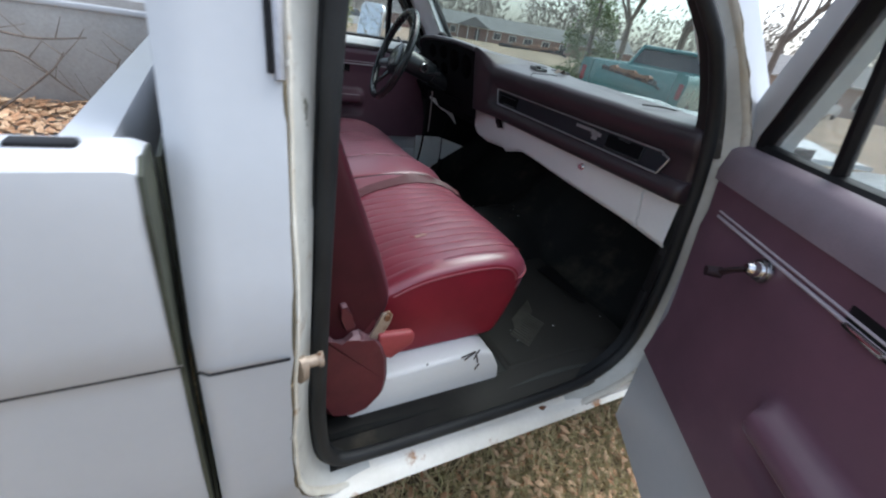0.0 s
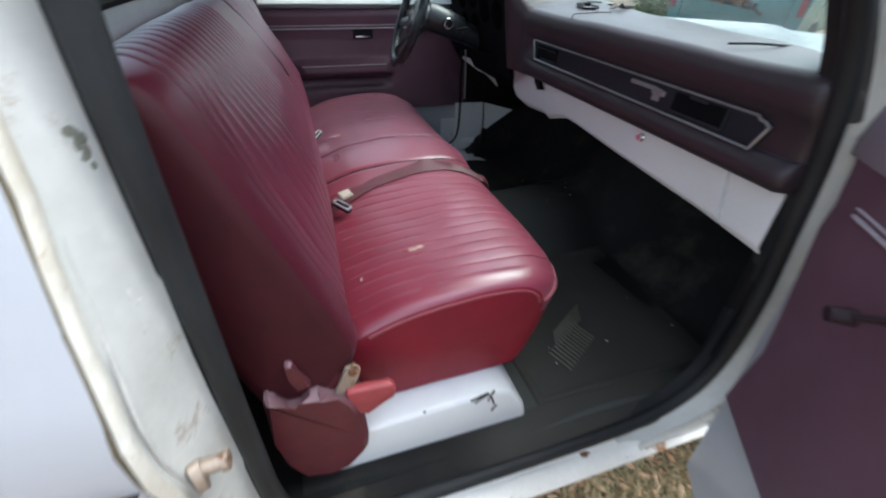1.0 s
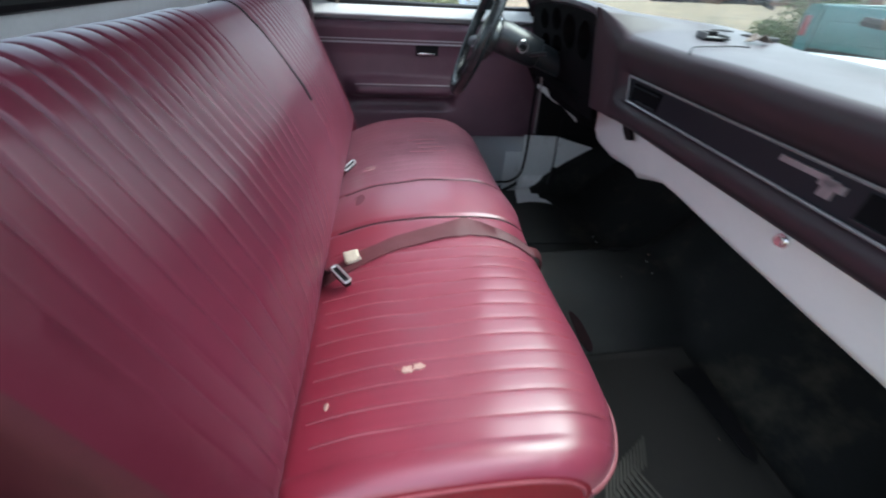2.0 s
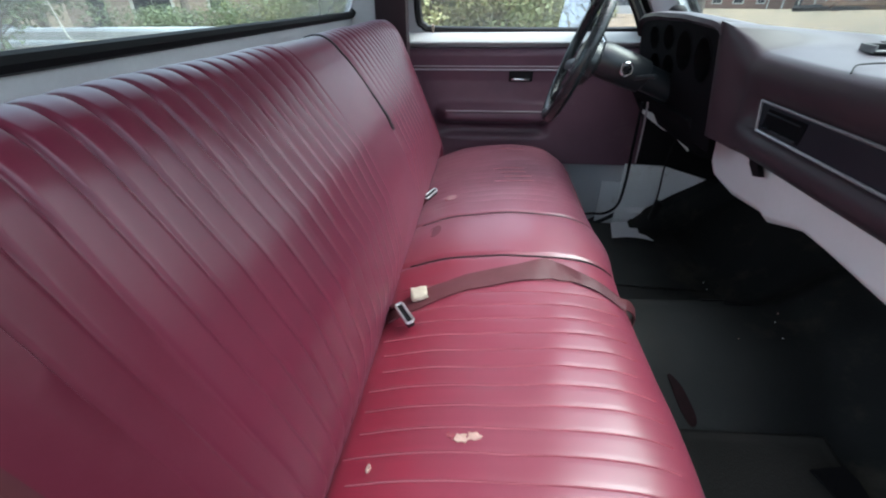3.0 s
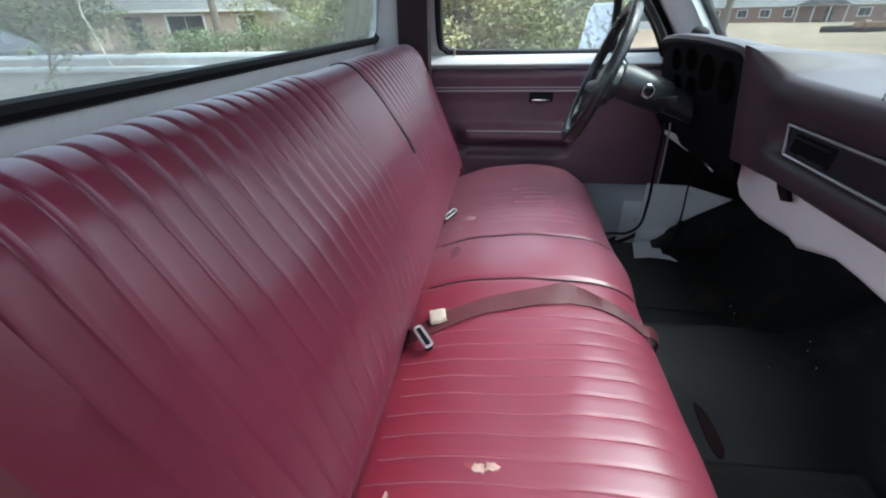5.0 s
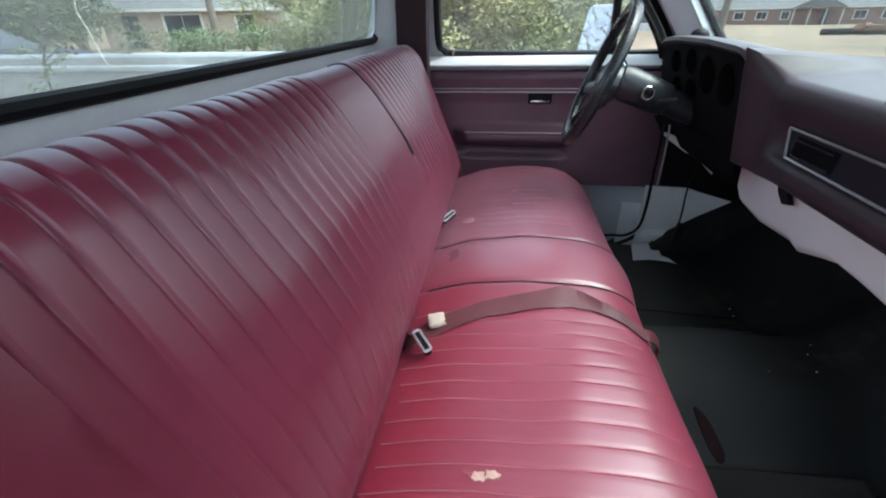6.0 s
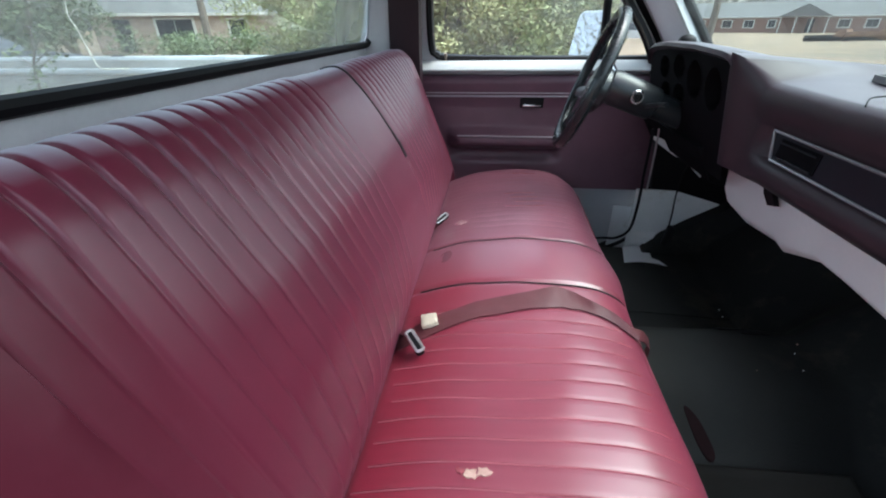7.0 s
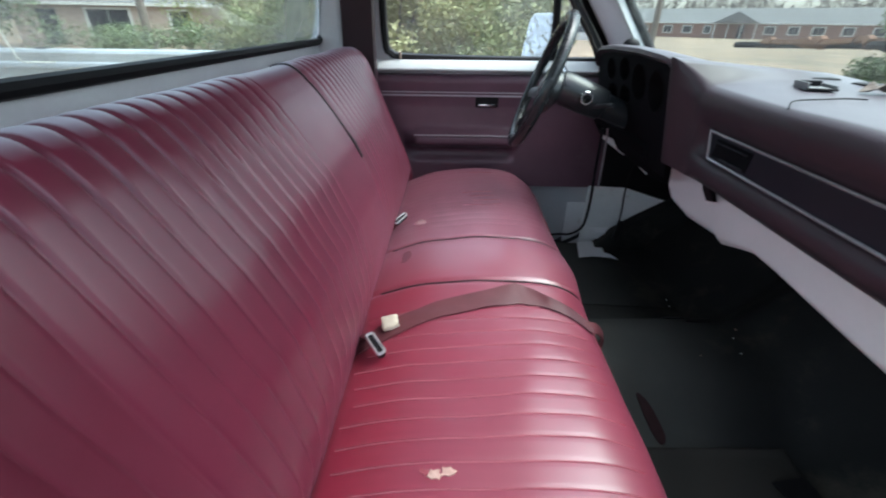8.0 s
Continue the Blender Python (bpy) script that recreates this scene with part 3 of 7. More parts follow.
# rust bleeding through the sill
for x, y, s, k in ((0.640, 0.100, 0.013, RUST), (0.655, 0.112, 0.007, RUST), (0.600, 0.090, 0.010, RUSTLINE), (0.455, 0.095, 0.006, RUST), (0.360, 0.108, 0.009, RUSTLINE), (0.300, 0.085, 0.007, RUST), (0.520, 0.110, 0.006, RUSTLINE), (0.760, 0.090, 0.009, RUSTLINE), (0.215, 0.100, 0.010, RUST)):
    steps = [(d, max(skin_y(0.5) + 0.25 * q, lerp(skin_y(0.5), 0.150, q / 0.16))) for d, q in ((0.046, 0.020), (0.036, 0.050), (0.022, 0.085), (0.010, 0.118))]
    d = table_at(y, [q for _, q in steps], [q for q, _ in steps])
    pz = min((abs(px - x), pz) for px, pz in grown(OPENING, d) if pz < 0.7)[1]
    bm = bmesh.new()
    bmesh.ops.create_icosphere(bm, subdivisions=3, radius=1.0)
    k1 = rngj.uniform(0, 9)
    for v in bm.verts:
        w = 1 + 0.9 * noise.noise((v.co.x * 2.2 + k1, v.co.y * 2.2, v.co.z))
        v.co = Vector((x + 1.5 * s * w * v.co.x, y + s * w * v.co.y, pz + 0.0028 + 0.0008 * v.co.z + 0.35 * s * w * v.co.y))
    part("rust_patch", bm, k, truck, "brown rust patch on the sill")

# worn cream plate along the sill
bm = bmesh.new()
steps = [(d, max(skin_y(0.5) + 0.25 * q, lerp(skin_y(0.5), 0.150, q / 0.16))) for d, q in ((0.046, 0.020), (0.036, 0.050), (0.022, 0.085), (0.012, 0.112))]
def sill_pt(x, d, y, lift):
    pz = table_at(x, *zip(*sorted((px, pz) for px, pz in grown(OPENING, d) if pz < 0.56 and 0.08 < px < 0.86)))
    return (x, y + lift * 0.4, pz + lift)
loft(bm, [[sill_pt(x, d, y, 0.0025 + 0.001 * noise.noise((x * 14, y * 30, 2))) for d, y in steps] + [sill_pt(x, d, y, 0.0) for d, y in reversed(steps)] for x in np.linspace(0.14, 0.742, 24)])
part("sill_plate", bm, ROCKER, truck, "worn cream sill with rust patches")

# rocker below the sill
for far in (False, True):
    bm = bmesh.new()
    prof = [(0.150, 0.470), (0.120, 0.476), (0.086, 0.468), (0.072, 0.452), (0.080, 0.438), (0.110, 0.400), (0.16, 0.385), (0.2, 0.40)]
    loft(bm, [[(x, other(y, far), z) for y, z in prof] for x in (-0.1, 0.1, 0.4, 0.7, 1.0)], True, True)
    part("rocker_panel", bm, ROCKER, truck, "rusty cream-white rocker panel")

# floor with its tunnel, toe board
def floor_z(x, y):
    hump = 0.135 * math.exp(-(((y - MID) / 0.17) ** 4)) * min(1.0, max(0.0, (x - 0.45) / 0.25))
    hump *= 1 + 0.35 * max(0.0, x - 0.9)
    toe = max(0.0, x - 1.16)
    return 0.533 + hump + min(toe * 0.95, 0.45) + 0.004 * math.sin(x * 9 + y * 5) + 0.003 * math.sin(y * 17 - x * 4)


bm = bmesh.new()
sheet(bm, lambda u, v: (lerp(-0.13, 1.62, u), lerp(0.165, 2 * MID - 0.165, v), floor_z(lerp(-0.13, 1.62, u), lerp(0.165, 2 * MID - 0.165, v))), 60, 60, -0.02)
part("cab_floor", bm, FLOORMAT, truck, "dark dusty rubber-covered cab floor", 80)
bm = bmesh.new()
box(bm, (1.45, 0.17, 0.85), (1.48, 2 * MID - 0.17, 1.17))
part("firewall", bm, BLACK, truck)
bm = bmesh.new()
box(bm, (-0.14, 0.2, 0.36), (2.25, 2 * MID - 0.2, 0.5), 0.02)
part("underbody", bm, UNDER, truck)

# rear wall with the window opening
WIN_Y0, WIN_Y1, WIN_Z0, WIN_Z1 = 0.20, 2 * MID - 0.20, 1.318, 1.615


def back_x(z):
    return -0.125 + max(0.0, z - 1.30) * 0.22


def rounded(y0, y1, z0, z1, r, k=6):
    out = []
    for cy, cz, a0 in ((y1 - r, z1 - r, 0), (y0 + r, z1 - r, 90), (y0 + r, z0 + r, 180), (y1 - r, z0 + r, 270)):
        out += [(cy + r * math.cos(radians(a0 + 90 * i / k)), cz + r * math.sin(radians(a0 + 90 * i / k))) for i in range(k + 1)]
    return out


inner_loop = rounded(WIN_Y0, WIN_Y1, WIN_Z0, WIN_Z1, 0.07)
outer_loop = []
for y, z in inner_loop:
    dy, dz = y - MID, z - 1.475
    k = min((MID - 0.13) / max(abs(dy), 1e-6), ((1.70 - 1.475) if dz > 0 else (1.475 - 0.42)) / max(abs(dz), 1e-6))
    outer_loop.append((MID + dy * k, 1.475 + dz * k))
bm = bmesh.new()
loft(bm, [[(back_x(lerp(a[1], b[1], s)) + o, lerp(a[0], b[0], s), lerp(a[1], b[1], s)) for a, b in zip(inner_loop, outer_loop)]
          for o, steps in ((0, (0, 0.2, 0.6, 1.0)), (-0.03, (1.0, 0.6, 0.2, 0))) for s in steps] + [[(back_x(z), y, z) for y, z in inner_loop]], True, False)
part("rear_wall", bm, GREYPANEL, truck, "grey painted cab back panel under the rear window", 30)
bm = bmesh.new()
box(bm, (-0.155, 0.16, 0.50), (-0.1265, 2 * MID - 0.16, 1.306), 0.004)
part("rear_wall_lower", bm, GREYPANEL, truck, "grey painted lower cab back panel")
bm = bmesh.new()
tube(bm, [(back_x(z) + 0.004, y, z) for y, z in rounded(WIN_Y0 + 0.006, WIN_Y1 - 0.006, WIN_Z0 + 0.008, WIN_Z1 - 0.008, 0.06)], 0.011, 8, True, up=(1, 0, 0), ry=0.012)
part("rear_window_seal", bm, BLACK, truck, "black rubber rear window seal")
bm = bmesh.new()
loop = rounded(WIN_Y0 + 0.01, WIN_Y1 - 0.01, WIN_Z0 + 0.01, WIN_Z1 - 0.01, 0.06)
loft(bm, [[(back_x(z) - 0.010, y, z) for y, z in loop], [(back_x(z) - 0.014, y, z) for y, z in loop]])
pane = part("rear_window", bm, REARGLASS, truck, "clear dusty rear window glass", 0)
pane.visible_shadow = False
# cab corner pillars and the maroon pillar trim inside
for far in (False, True):
    bm = bmesh.new()
    loft(bm, [[(-0.120 + max(0, z - 1.3) * 0.2, other(0.235 + max(0, z - 1.3) * 0.05, far), z), (-0.03 + max(0, z - 1.3) * 0.1, other(0.185 + max(0, z - 1.3) * 0.3, far), z),
               (-0.03 + max(0, z - 1.3) * 0.1, other(0.16 + max(0, z - 1.3) * 0.3, far), z), (-0.14 + max(0, z - 1.3) * 0.2, other(0.16 + max(0, z - 1.3) * 0.3, far), z)] for z in (0.54, 0.9, 1.3, 1.66)])
    part("corner_pillar", bm, GREYPANEL, truck)
    bm = bmesh.new()
    loft(bm, [[(-0.045 + max(0, z - 1.3) * 0.1, other(0.19 + max(0, z - 1.3) * 0.3, far), z), (-0.045 + max(0, z - 1.3) * 0.1, other(0.205 + max(0, z - 1.3) * 0.3, far), z),
               ((0.060 if far else 0.012) + max(0, z - 1.3) * 0.08, other(0.195 + max(0, z - 1.3) * 0.3, far), z), ((0.064 if far else 0.018) + max(0, z - 1.3) * 0.08, other(0.160 + max(0, z - 1.3) * 0.3, far), z)] for z in (0.54, 0.9, 1.3, 1.64)])
    part("pillar_trim", bm, DARKTRIM, truck, "dark maroon pillar trim")

# roof
bm = bmesh.new()
def roof_pt(u, v):
    x, y = lerp(-0.10, 0.70, u), lerp(0.13, 2 * MID - 0.13, v)
    drop = 0.05 * abs(2 * v - 1) ** 4 + 0.03 * abs(2 * u - 1) ** 4
    return (x, y, 1.755 - drop)
sheet(bm, roof_pt, 14, 20, 0.05)
part("cab_roof", bm, WHITE, truck, "white painted cab roof")

# windscreen: pillars, glass, cowl
def screen(u, v):
    """A point of the windscreen: u across, v up."""
    y = lerp(0.16, 2 * MID - 0.16, u)
    bow = lerp(0.21, 0.13, v) * (1 - (2 * u - 1) ** 2)
    z = lerp(1.250, 1.675, v)
    return Vector((lerp(1.02, 0.69, v) + bow, lerp(y, MID + (y - MID) * 0.9, v), z))


bm = bmesh.new()
sheet(bm, screen, 16, 8, 0.005)
pane = part("windshield", bm, WINDSHIELD, truck, "dusty green-tinted windshield glass", 60)
pane.visible_shadow = False
for far in (False, True):
    bm = bmesh.new()
    loops = []
    for v in (-0.05, 0.2, 0.5, 0.8, 1.02):
        p = screen(1.0 if far else 0.0, v)
        s = -1 if far else 1
        loops.append([p + Vector((-0.060, s * 0.0, -0.01)), p + Vector((-0.040, s * 0.022, 0)), p + Vector((0.005, s * 0.030, 0.01)), p + Vector((0.030, s * 0.008, 0.02)), p + Vector((0.0, s * -0.045, 0.0)), p + Vector((-0.050, s * -0.035, -0.02))])
    loft(bm, loops)
    part("windshield_pillar", bm, GREYPANEL, truck, "pale grey painted windshield pillar")
    bm = bmesh.new()
    tube(bm, [screen(0.965 if far else 0.035, v) + Vector((0.01, 0, 0.01)) for v in (0.0, 0.25, 0.5, 0.75, 1.0)], 0.013, 8)
    part("windshield_seal", bm, RUBBER, truck)
    bm = bmesh.new()
    tube(bm, [screen(1.0 if far else 0.0, v) + Vector((0.035, (1 if far else -1) * 0.012, 0.02)) for v in (-0.05, 0.25, 0.5, 0.75, 1.0)], 0.028, 8, ry=0.018)
    part("windshield_pillar_skin", bm, WHITE, truck, "white painted outer windshield pillar")
bm = bmesh.new()
tube(bm, [screen(u, 0.0) for u in np.linspace(0, 1, 17)], 0.014, 8)
part("windshield_lower_seal", bm, RUBBER, truck)

# cowl, hood and front wings
bm = bmesh.new()
sheet(bm, lambda u, v: (lerp(1.035 + 0.21 * (1 - (2 * v - 1) ** 2), 1.40, u), lerp(0.14, 2 * MID - 0.14, v), 1.240 - 0.03 * u - 0.012 * abs(2 * v - 1) ** 3), 6, 24, 0.02)
part("cowl_panel", bm, WHITE, truck, "white painted cowl below the windshield")
bm = bmesh.new()
def hood_pt(u, v):
    x, y = lerp(1.41, 2.42, u), lerp(0.27, 2 * MID - 0.27, v)
    e = abs(2 * v - 1)
    crown = 0.030 * (1 - e ** 2.5) + 0.018 * math.exp(-((e - 0.62) / 0.09) ** 2)
    return (x, y, 1.195 - 0.055 * u - 0.06 * max(0, u - 0.9) * 10 * (u - 0.9) + crown)
sheet(bm, hood_pt, 20, 40, 0.02)
part("hood", bm, WHITE, truck, "white painted hood with raised centre")
for far in (False, True):
    bm = bmesh.new()
    prof = [(0.262, 1.165), (0.20, 1.175), (0.10, 1.165), (0.03, 1.13), (0.0, 1.07), (0.0, 0.98), (0.02, 0.96), (0.03, 0.80)]
    loft(bm, [[(x, other(y + (0.05 * max(0, x - 2.2)), far), z - 0.05 * (x - 1.03) / 1.4) for y, z in prof] for x in (1.03, 1.3, 1.7, 2.1, 2.42)], False, False)
    bmesh.ops.solidify(bm, geom=bm.faces[:], thickness=0.012)
    part("front_fender", bm, WHITE, truck, "white painted front fender")
bm = bmesh.new()
box(bm, (2.38, 0.05, 0.55), (2.46, 2 * MID - 0.05, 1.08), 0.02)
part("front_panel", bm, WHITE, truck)

# load bed
BED0, BED1 = -2.60, -0.1645
for far in (False, True):
    bm = bmesh.new()
    lift = 0.029 if far else 0.0      # the truck leans: the far rail stands higher
    prof = [(0.065, 0.80), (0.062, 1.240 + lift), (0.055, 1.250 + lift), (0.010, 1.252 + lift), (-0.012, 1.240 + lift), (-0.018, 1.205 + lift), (-0.010, 1.06), (-0.002, 1.0), (0.010, 0.985), (0.014, 0.96), (0.03, 0.75), (0.06, 0.55), (0.08, 0.50), (0.10, 0.55), (0.09, 0.78)]
    xs = [BED0, -2.0, -1.5, -1.0, -0.6, -0.25, BED1 - 0.012, BED1]
    loft(bm, [[(x, other(y + (0.004 if x == BED1 else 0), far), z - (0.006 if x == BED1 else 0)) for y, z in prof] for x in xs])
    part("bed_side", bm, WHITE, truck, "white painted bed side with flat top rail")
    # thin plate over the white end, carrying green stain and shade
    bm = bmesh.new()
    loft(bm, [[(x, other(0.045 + (y - 0.045) * k, far), 0.9 + (z - 0.9) * k) for y, z in prof] for x, k in ((BED1 - 0.004, 0.985), (BED1 + 0.0015, 0.985))])
    part("bed_front_edge", bm, GAPSHADE, truck, "green-stained front edge of the bed side, darkened for shade", 0)
    # grey plate over the white side, for the inner wall's shade
    bm = bmesh.new()
    box(bm, (BED0, other(0.0665, far), 0.74), (BED1 - 0.02, other(0.074, far), 1.240 + lift), 0.002)
    part("bed_inner_side", bm, BEDGREY, truck, "inner bed wall, grey for its shaded face")
    bm = bmesh.new()
    tube(bm, [(x, other(0.078, far), 1.196 + lift) for x in np.linspace(BED0, BED1 - 0.05, 6)], 0.010, 8, ry=0.013)
    part("bed_rib", bm, WHITE, truck, "pale ridge along the inner bed wall")
    # the crease's shade again, as a dark tube along the bed
    bm = bmesh.new()
    tube(bm, [(x, other(0.0085, far), 0.9865) for x in np.linspace(BED0, BED1, 12)], 0.0022, 6)
    part("bed_line", bm, BLACK, truck, "thin dark line drawing the shade of the bed side crease")
    for x in (-0.235, -1.3, -2.4):
        bm = bmesh.new()
        box(bm, (x - 0.024, other(0.014, far), 1.2465 + lift), (x + 0.024, other(0.036, far), 1.256 + lift), 0.003)
        part("stake_pocket", bm, BLACK, truck, "dark stake pocket hole in the bed rail")
bm = bmesh.new()
prof = [(-0.188, 0.78), (-0.188, 1.225), (-0.194, 1.246), (-0.235, 1.246), (-0.243, 1.225), (-0.205, 1.20), (-0.205, 0.78)]
loft(bm, [[(x, y, z) for x, z in prof] for y in (0.06, 0.5, 1.0, 1.5, 2 * MID - 0.06)])
part("bed_front_wall", bm, WHITE, truck, "white painted front wall of the truck bed")
bm = bmesh.new()
sheet(bm, lambda u, v: (lerp(BED0, -0.2, u), lerp(0.07, 2 * MID - 0.07, v), 0.72 + 0.006 * (1 if int(v * 40) % 2 else 0)), 8, 40, -0.02)
part("bed_floor", bm, BEDGREY, truck)
bm = bmesh.new()
box(bm, (BED0 - 0.03, 0.04, 0.72), (BED0, 2 * MID - 0.04, 1.24), 0.01)
part("tailgate", bm, WHITE, truck)
for far in (False, True):
    bm = bmesh.new()
    prof = [(-1.72, 0.74)] + [(-1.35 + 0.40 * math.cos(radians(a)), 0.70 + 0.32 * math.sin(radians(a))) for a in range(180, -1, -20)]
    prism(bm, prof[1:], "y", other(0.065, far), other(0.30, far))
    part("wheel_housing", bm, BEDGREY, truck, "grey wheel housing inside the bed")

# added dark box that stands in for shade in the gap
bm = bmesh.new()
box(bm, (-0.1620, 0.075, 0.48), (-0.157, 2 * MID - 0.075, 1.225))
part("bed_gap_fill", bm, GAPSHADE, truck, "dark filler for the shade between cab and bed")

# wheels
for x in (1.85, -1.35):
    for far in (False, True):
        c = Vector((x, other(0.12, far), 0.36))
        bm = bmesh.new()
        prof = [(0.36, -0.08), (0.36, 0.08), (0.33, 0.11), (0.22, 0.11), (0.21, 0.0), (0.22, -0.11), (0.33, -0.11)]
        loft(bm, [[c + Vector((r * math.cos(a), w, r * math.sin(a))) for r, w in prof] for a in np.linspace(0, 2 * math.pi, 33)], True, False)
        tyre = part("tyre", bm, TYRE, truck, "black rubber tyre")
        bm = bmesh.new()
        prof = [(0.215, -0.09), (0.215, 0.09), (0.17, 0.03 * (1 if far else -1)), (0.06, 0.05 * (1 if far else -1)), (0.01, 0.05 * (1 if far else -1))]
        loft(bm, [[c + Vector((r * math.cos(a), w, r * math.sin(a))) for r, w in prof] for a in np.linspace(0, 2 * math.pi, 25)], False, False)
        part("rim", bm, STEEL, tyre)

# latch striker and trim on the cab side
bm = bmesh.new()
tube(bm, [(-0.024, 0.055, 0.888), (-0.016, 0.059, 0.888), (-0.012, 0.060, 0.888)], 0.014, 18, ry=0.025)
plate = part("striker_plate", bm, TANMETAL, truck, "rusty door latch striker")
bm = bmesh.new()
tube(bm, [(-0.018, 0.062, 0.896), (0.010, 0.066, 0.894)], 0.010, 12)
tube(bm, [(0.009, 0.066, 0.894), (0.016, 0.066, 0.894)], 0.013, 12)
part("striker_pin", bm, TANMETAL, plate)
bm = bmesh.new()
tube(bm, [(-0.036, skin_y(z) - 0.004, z) for z in (1.312, 1.33, 1.36, 1.40, 1.45, 1.52, 1.62)], 0.0070, 8, ry=0.006)
part("pillar_strip", bm, TRIMSILVER, truck, "chrome strip on the cab pillar")
bm = bmesh.new()
tube(bm, [(-0.0445, skin_y(z) - 0.002, z) for z in (1.318, 1.34, 1.37, 1.40, 1.45, 1.52, 1.62)], 0.0026, 8, ry=0.004)
part("pillar_strip_gap", bm, BLACK, truck)


# ---- the two doors ----
def frame_of(far):
    if far:
        return lambda u, w, z: Vector((0.91 - u, 1.92 - w - table_at(z, [0.45, 0.9, 1.1, 1.25, 1.65], [0.05, 0.01, 0.0, 0.02, 0.13]), z))
    th = radians(57)
    d, nn, o = Vector((-math.cos(th), -math.sin(th), 0)), Vector((-math.sin(th), math.cos(th), 0)), Vector((0.90, 0.04, 0))
    return lambda u, w, z: o + d * u + nn * (w - 0.124 + table_at(z, [0.45, 0.9, 1.1, 1.25, 1.65], [0.05, 0.01, 0.0, 0.02, 0.13])) + Vector((0, 0, z))


WINLOOP = [(-0.026, 1.274), (0.010, 1.258), (0.27, 1.256), (0.52, 1.258), (0.77, 1.264), (0.808, 1.277), (0.828, 1.30), (0.830, 1.40), (0.822, 1.50), (0.80, 1.57), (0.74, 1.60), (0.58, 1.607), (0.40, 1.605), (0.26, 1.595), (0.185, 1.565), (0.10, 1.450), (0.02, 1.338)]
for far in (False, True):
    P = frame_of(far)
    names = ("driver_door", "closed driver door, maroon inside, white painted edges") if far else ("passenger_door", "open passenger door with maroon inner panel")
    # outer shell with the window hole
    hole = [(p.x, p.z) for p in spline([(u, 0, z) for u, z in WINLOOP], 3, True)]
    border = []
    for u, z in hole:
        c = (0.44, 1.42)
        du, dz = u - c[0], z - c[1]
        k = 99.0
        for lim, o, dd in ((-0.075, c[0], du), (0.905, c[0], du), (0.455, c[1], dz), (1.648, c[1], dz)):
            if abs(dd) > 1e-6 and (lim - o) / dd > 0:
                k = min(k, (lim - o) / dd)
        q = [c[0] + du * k, c[1] + dz * k]
        if q[1] > 1.24 and q[0] < 0.42:
            kk = 0.328 / max(1e-6, -du * 0.76 + dz * 0.65)
            k = min(k, kk) if kk > 0 else k
            q = [c[0] + du * k, c[1] + dz * k]
        if q[1] < 0.60:
            q[0] = min(max(q[0], -0.05 + (0.60 - q[1]) * 0.5), 0.89)
        border.append(q)
    bm = bmesh.new()
    rings = []
    for w, steps in ((0.0, (0.0, 0.3, 0.65, 1.0)), (0.085, (1.0, 0.65, 0.3, 0.0))):
        for s in steps:
            rings.append([P(lerp(h[0], b[0], s), w, lerp(h[1], b[1], s)) for h, b in zip(hole, border)])
    rings.append(rings[0])
    loft(bm, rings, True, False)
    door = part(names[0], bm, WHITE, truck, names[1], 40)
    # window seal, divider bar, panes
    bm = bmesh.new()
    seal = [(p.x, p.z) for p in spline([(lerp(u, 0.44, 0.02), 0, lerp(z, 1.42, 0.03)) for u, z in WINLOOP], 3, True)]
    tube(bm, [P(u, 0.062, z) for u, z in seal], 0.017, 8, True, up=P(0, 1, 1) - P(0, 0, 1), ry=0.024)
    part("window_seal", bm, BLACK, door, "black rubber window seal")
    bm = bmesh.new()
    tube(bm, [P(0.190, 0.062, 1.255), P(0.215, 0.062, 1.48), P(0.232, 0.062, 1.58)], 0.014, 8)
    part("vent_divider", bm, BLACK, door, "black vent window divider")
    bm = bmesh.new()
    loft(bm, [[P(u, w, z) for u, z in seal] for w in (0.058, 0.062)])
    pane = part("window_pane", bm, SIDEGLASS, door, "", 0)
    pane.visible_shadow = False
    # inner trim panel: one continuous formed skin
    bm = bmesh.new()
    def trim(u, v, P=P, far=far):
        low = 0.778 if far else 0.700
        z = lerp(low, 1.218, v)
        uu = lerp(-0.065 if far else -0.065 + 0.075 * min(1.0, max(0.0, (1.06 - z) / 0.22)), 0.89, u)
        w = 0.122
        w -= 0.020 * max(0.0, (z - 1.19) / 0.028)                      # rolled top
        w += 0.004 * math.exp(-((z - 1.205) / 0.012) ** 2)
        a0, az = (0.31, 0.978) if far else (0.38, 0.90)
        if a0 < uu < 0.76:
            ends = min(1.0, (uu - a0) / 0.03, (0.76 - uu) / 0.05)
            w += ends * 0.045 * math.exp(-((z - az) / 0.034) ** 4)    # arm rest
            w -= ends * 0.016 * math.exp(-((z - az + 0.053) / 0.030) ** 4)    # pocket under it
        w -= 0.030 * (1 if u in (0.0, 1.0) or v in (0.0, 1.0) else 0)
        return P(uu, w, z)
    sheet(bm, trim, 70, 60, 0.0)
    panel = part("trim_panel", bm, MAROON, door, "dark maroon plastic door panel", 35)
    # silver groove line, belt ledge
    bm = bmesh.new()
    tube(bm, [P(u, 0.1235, 1.140 if far else 1.108) for u in np.linspace(0.0, 0.84, 12)], 0.0038, 6)
    tube(bm, [P(u, 0.1235, 1.152 if far else 1.120) for u in np.linspace(0.0, 0.84, 12)], 0.0024, 6)
    part("groove", bm, LEDGE, door, "raised maroon ridge")
    bm = bmesh.new()
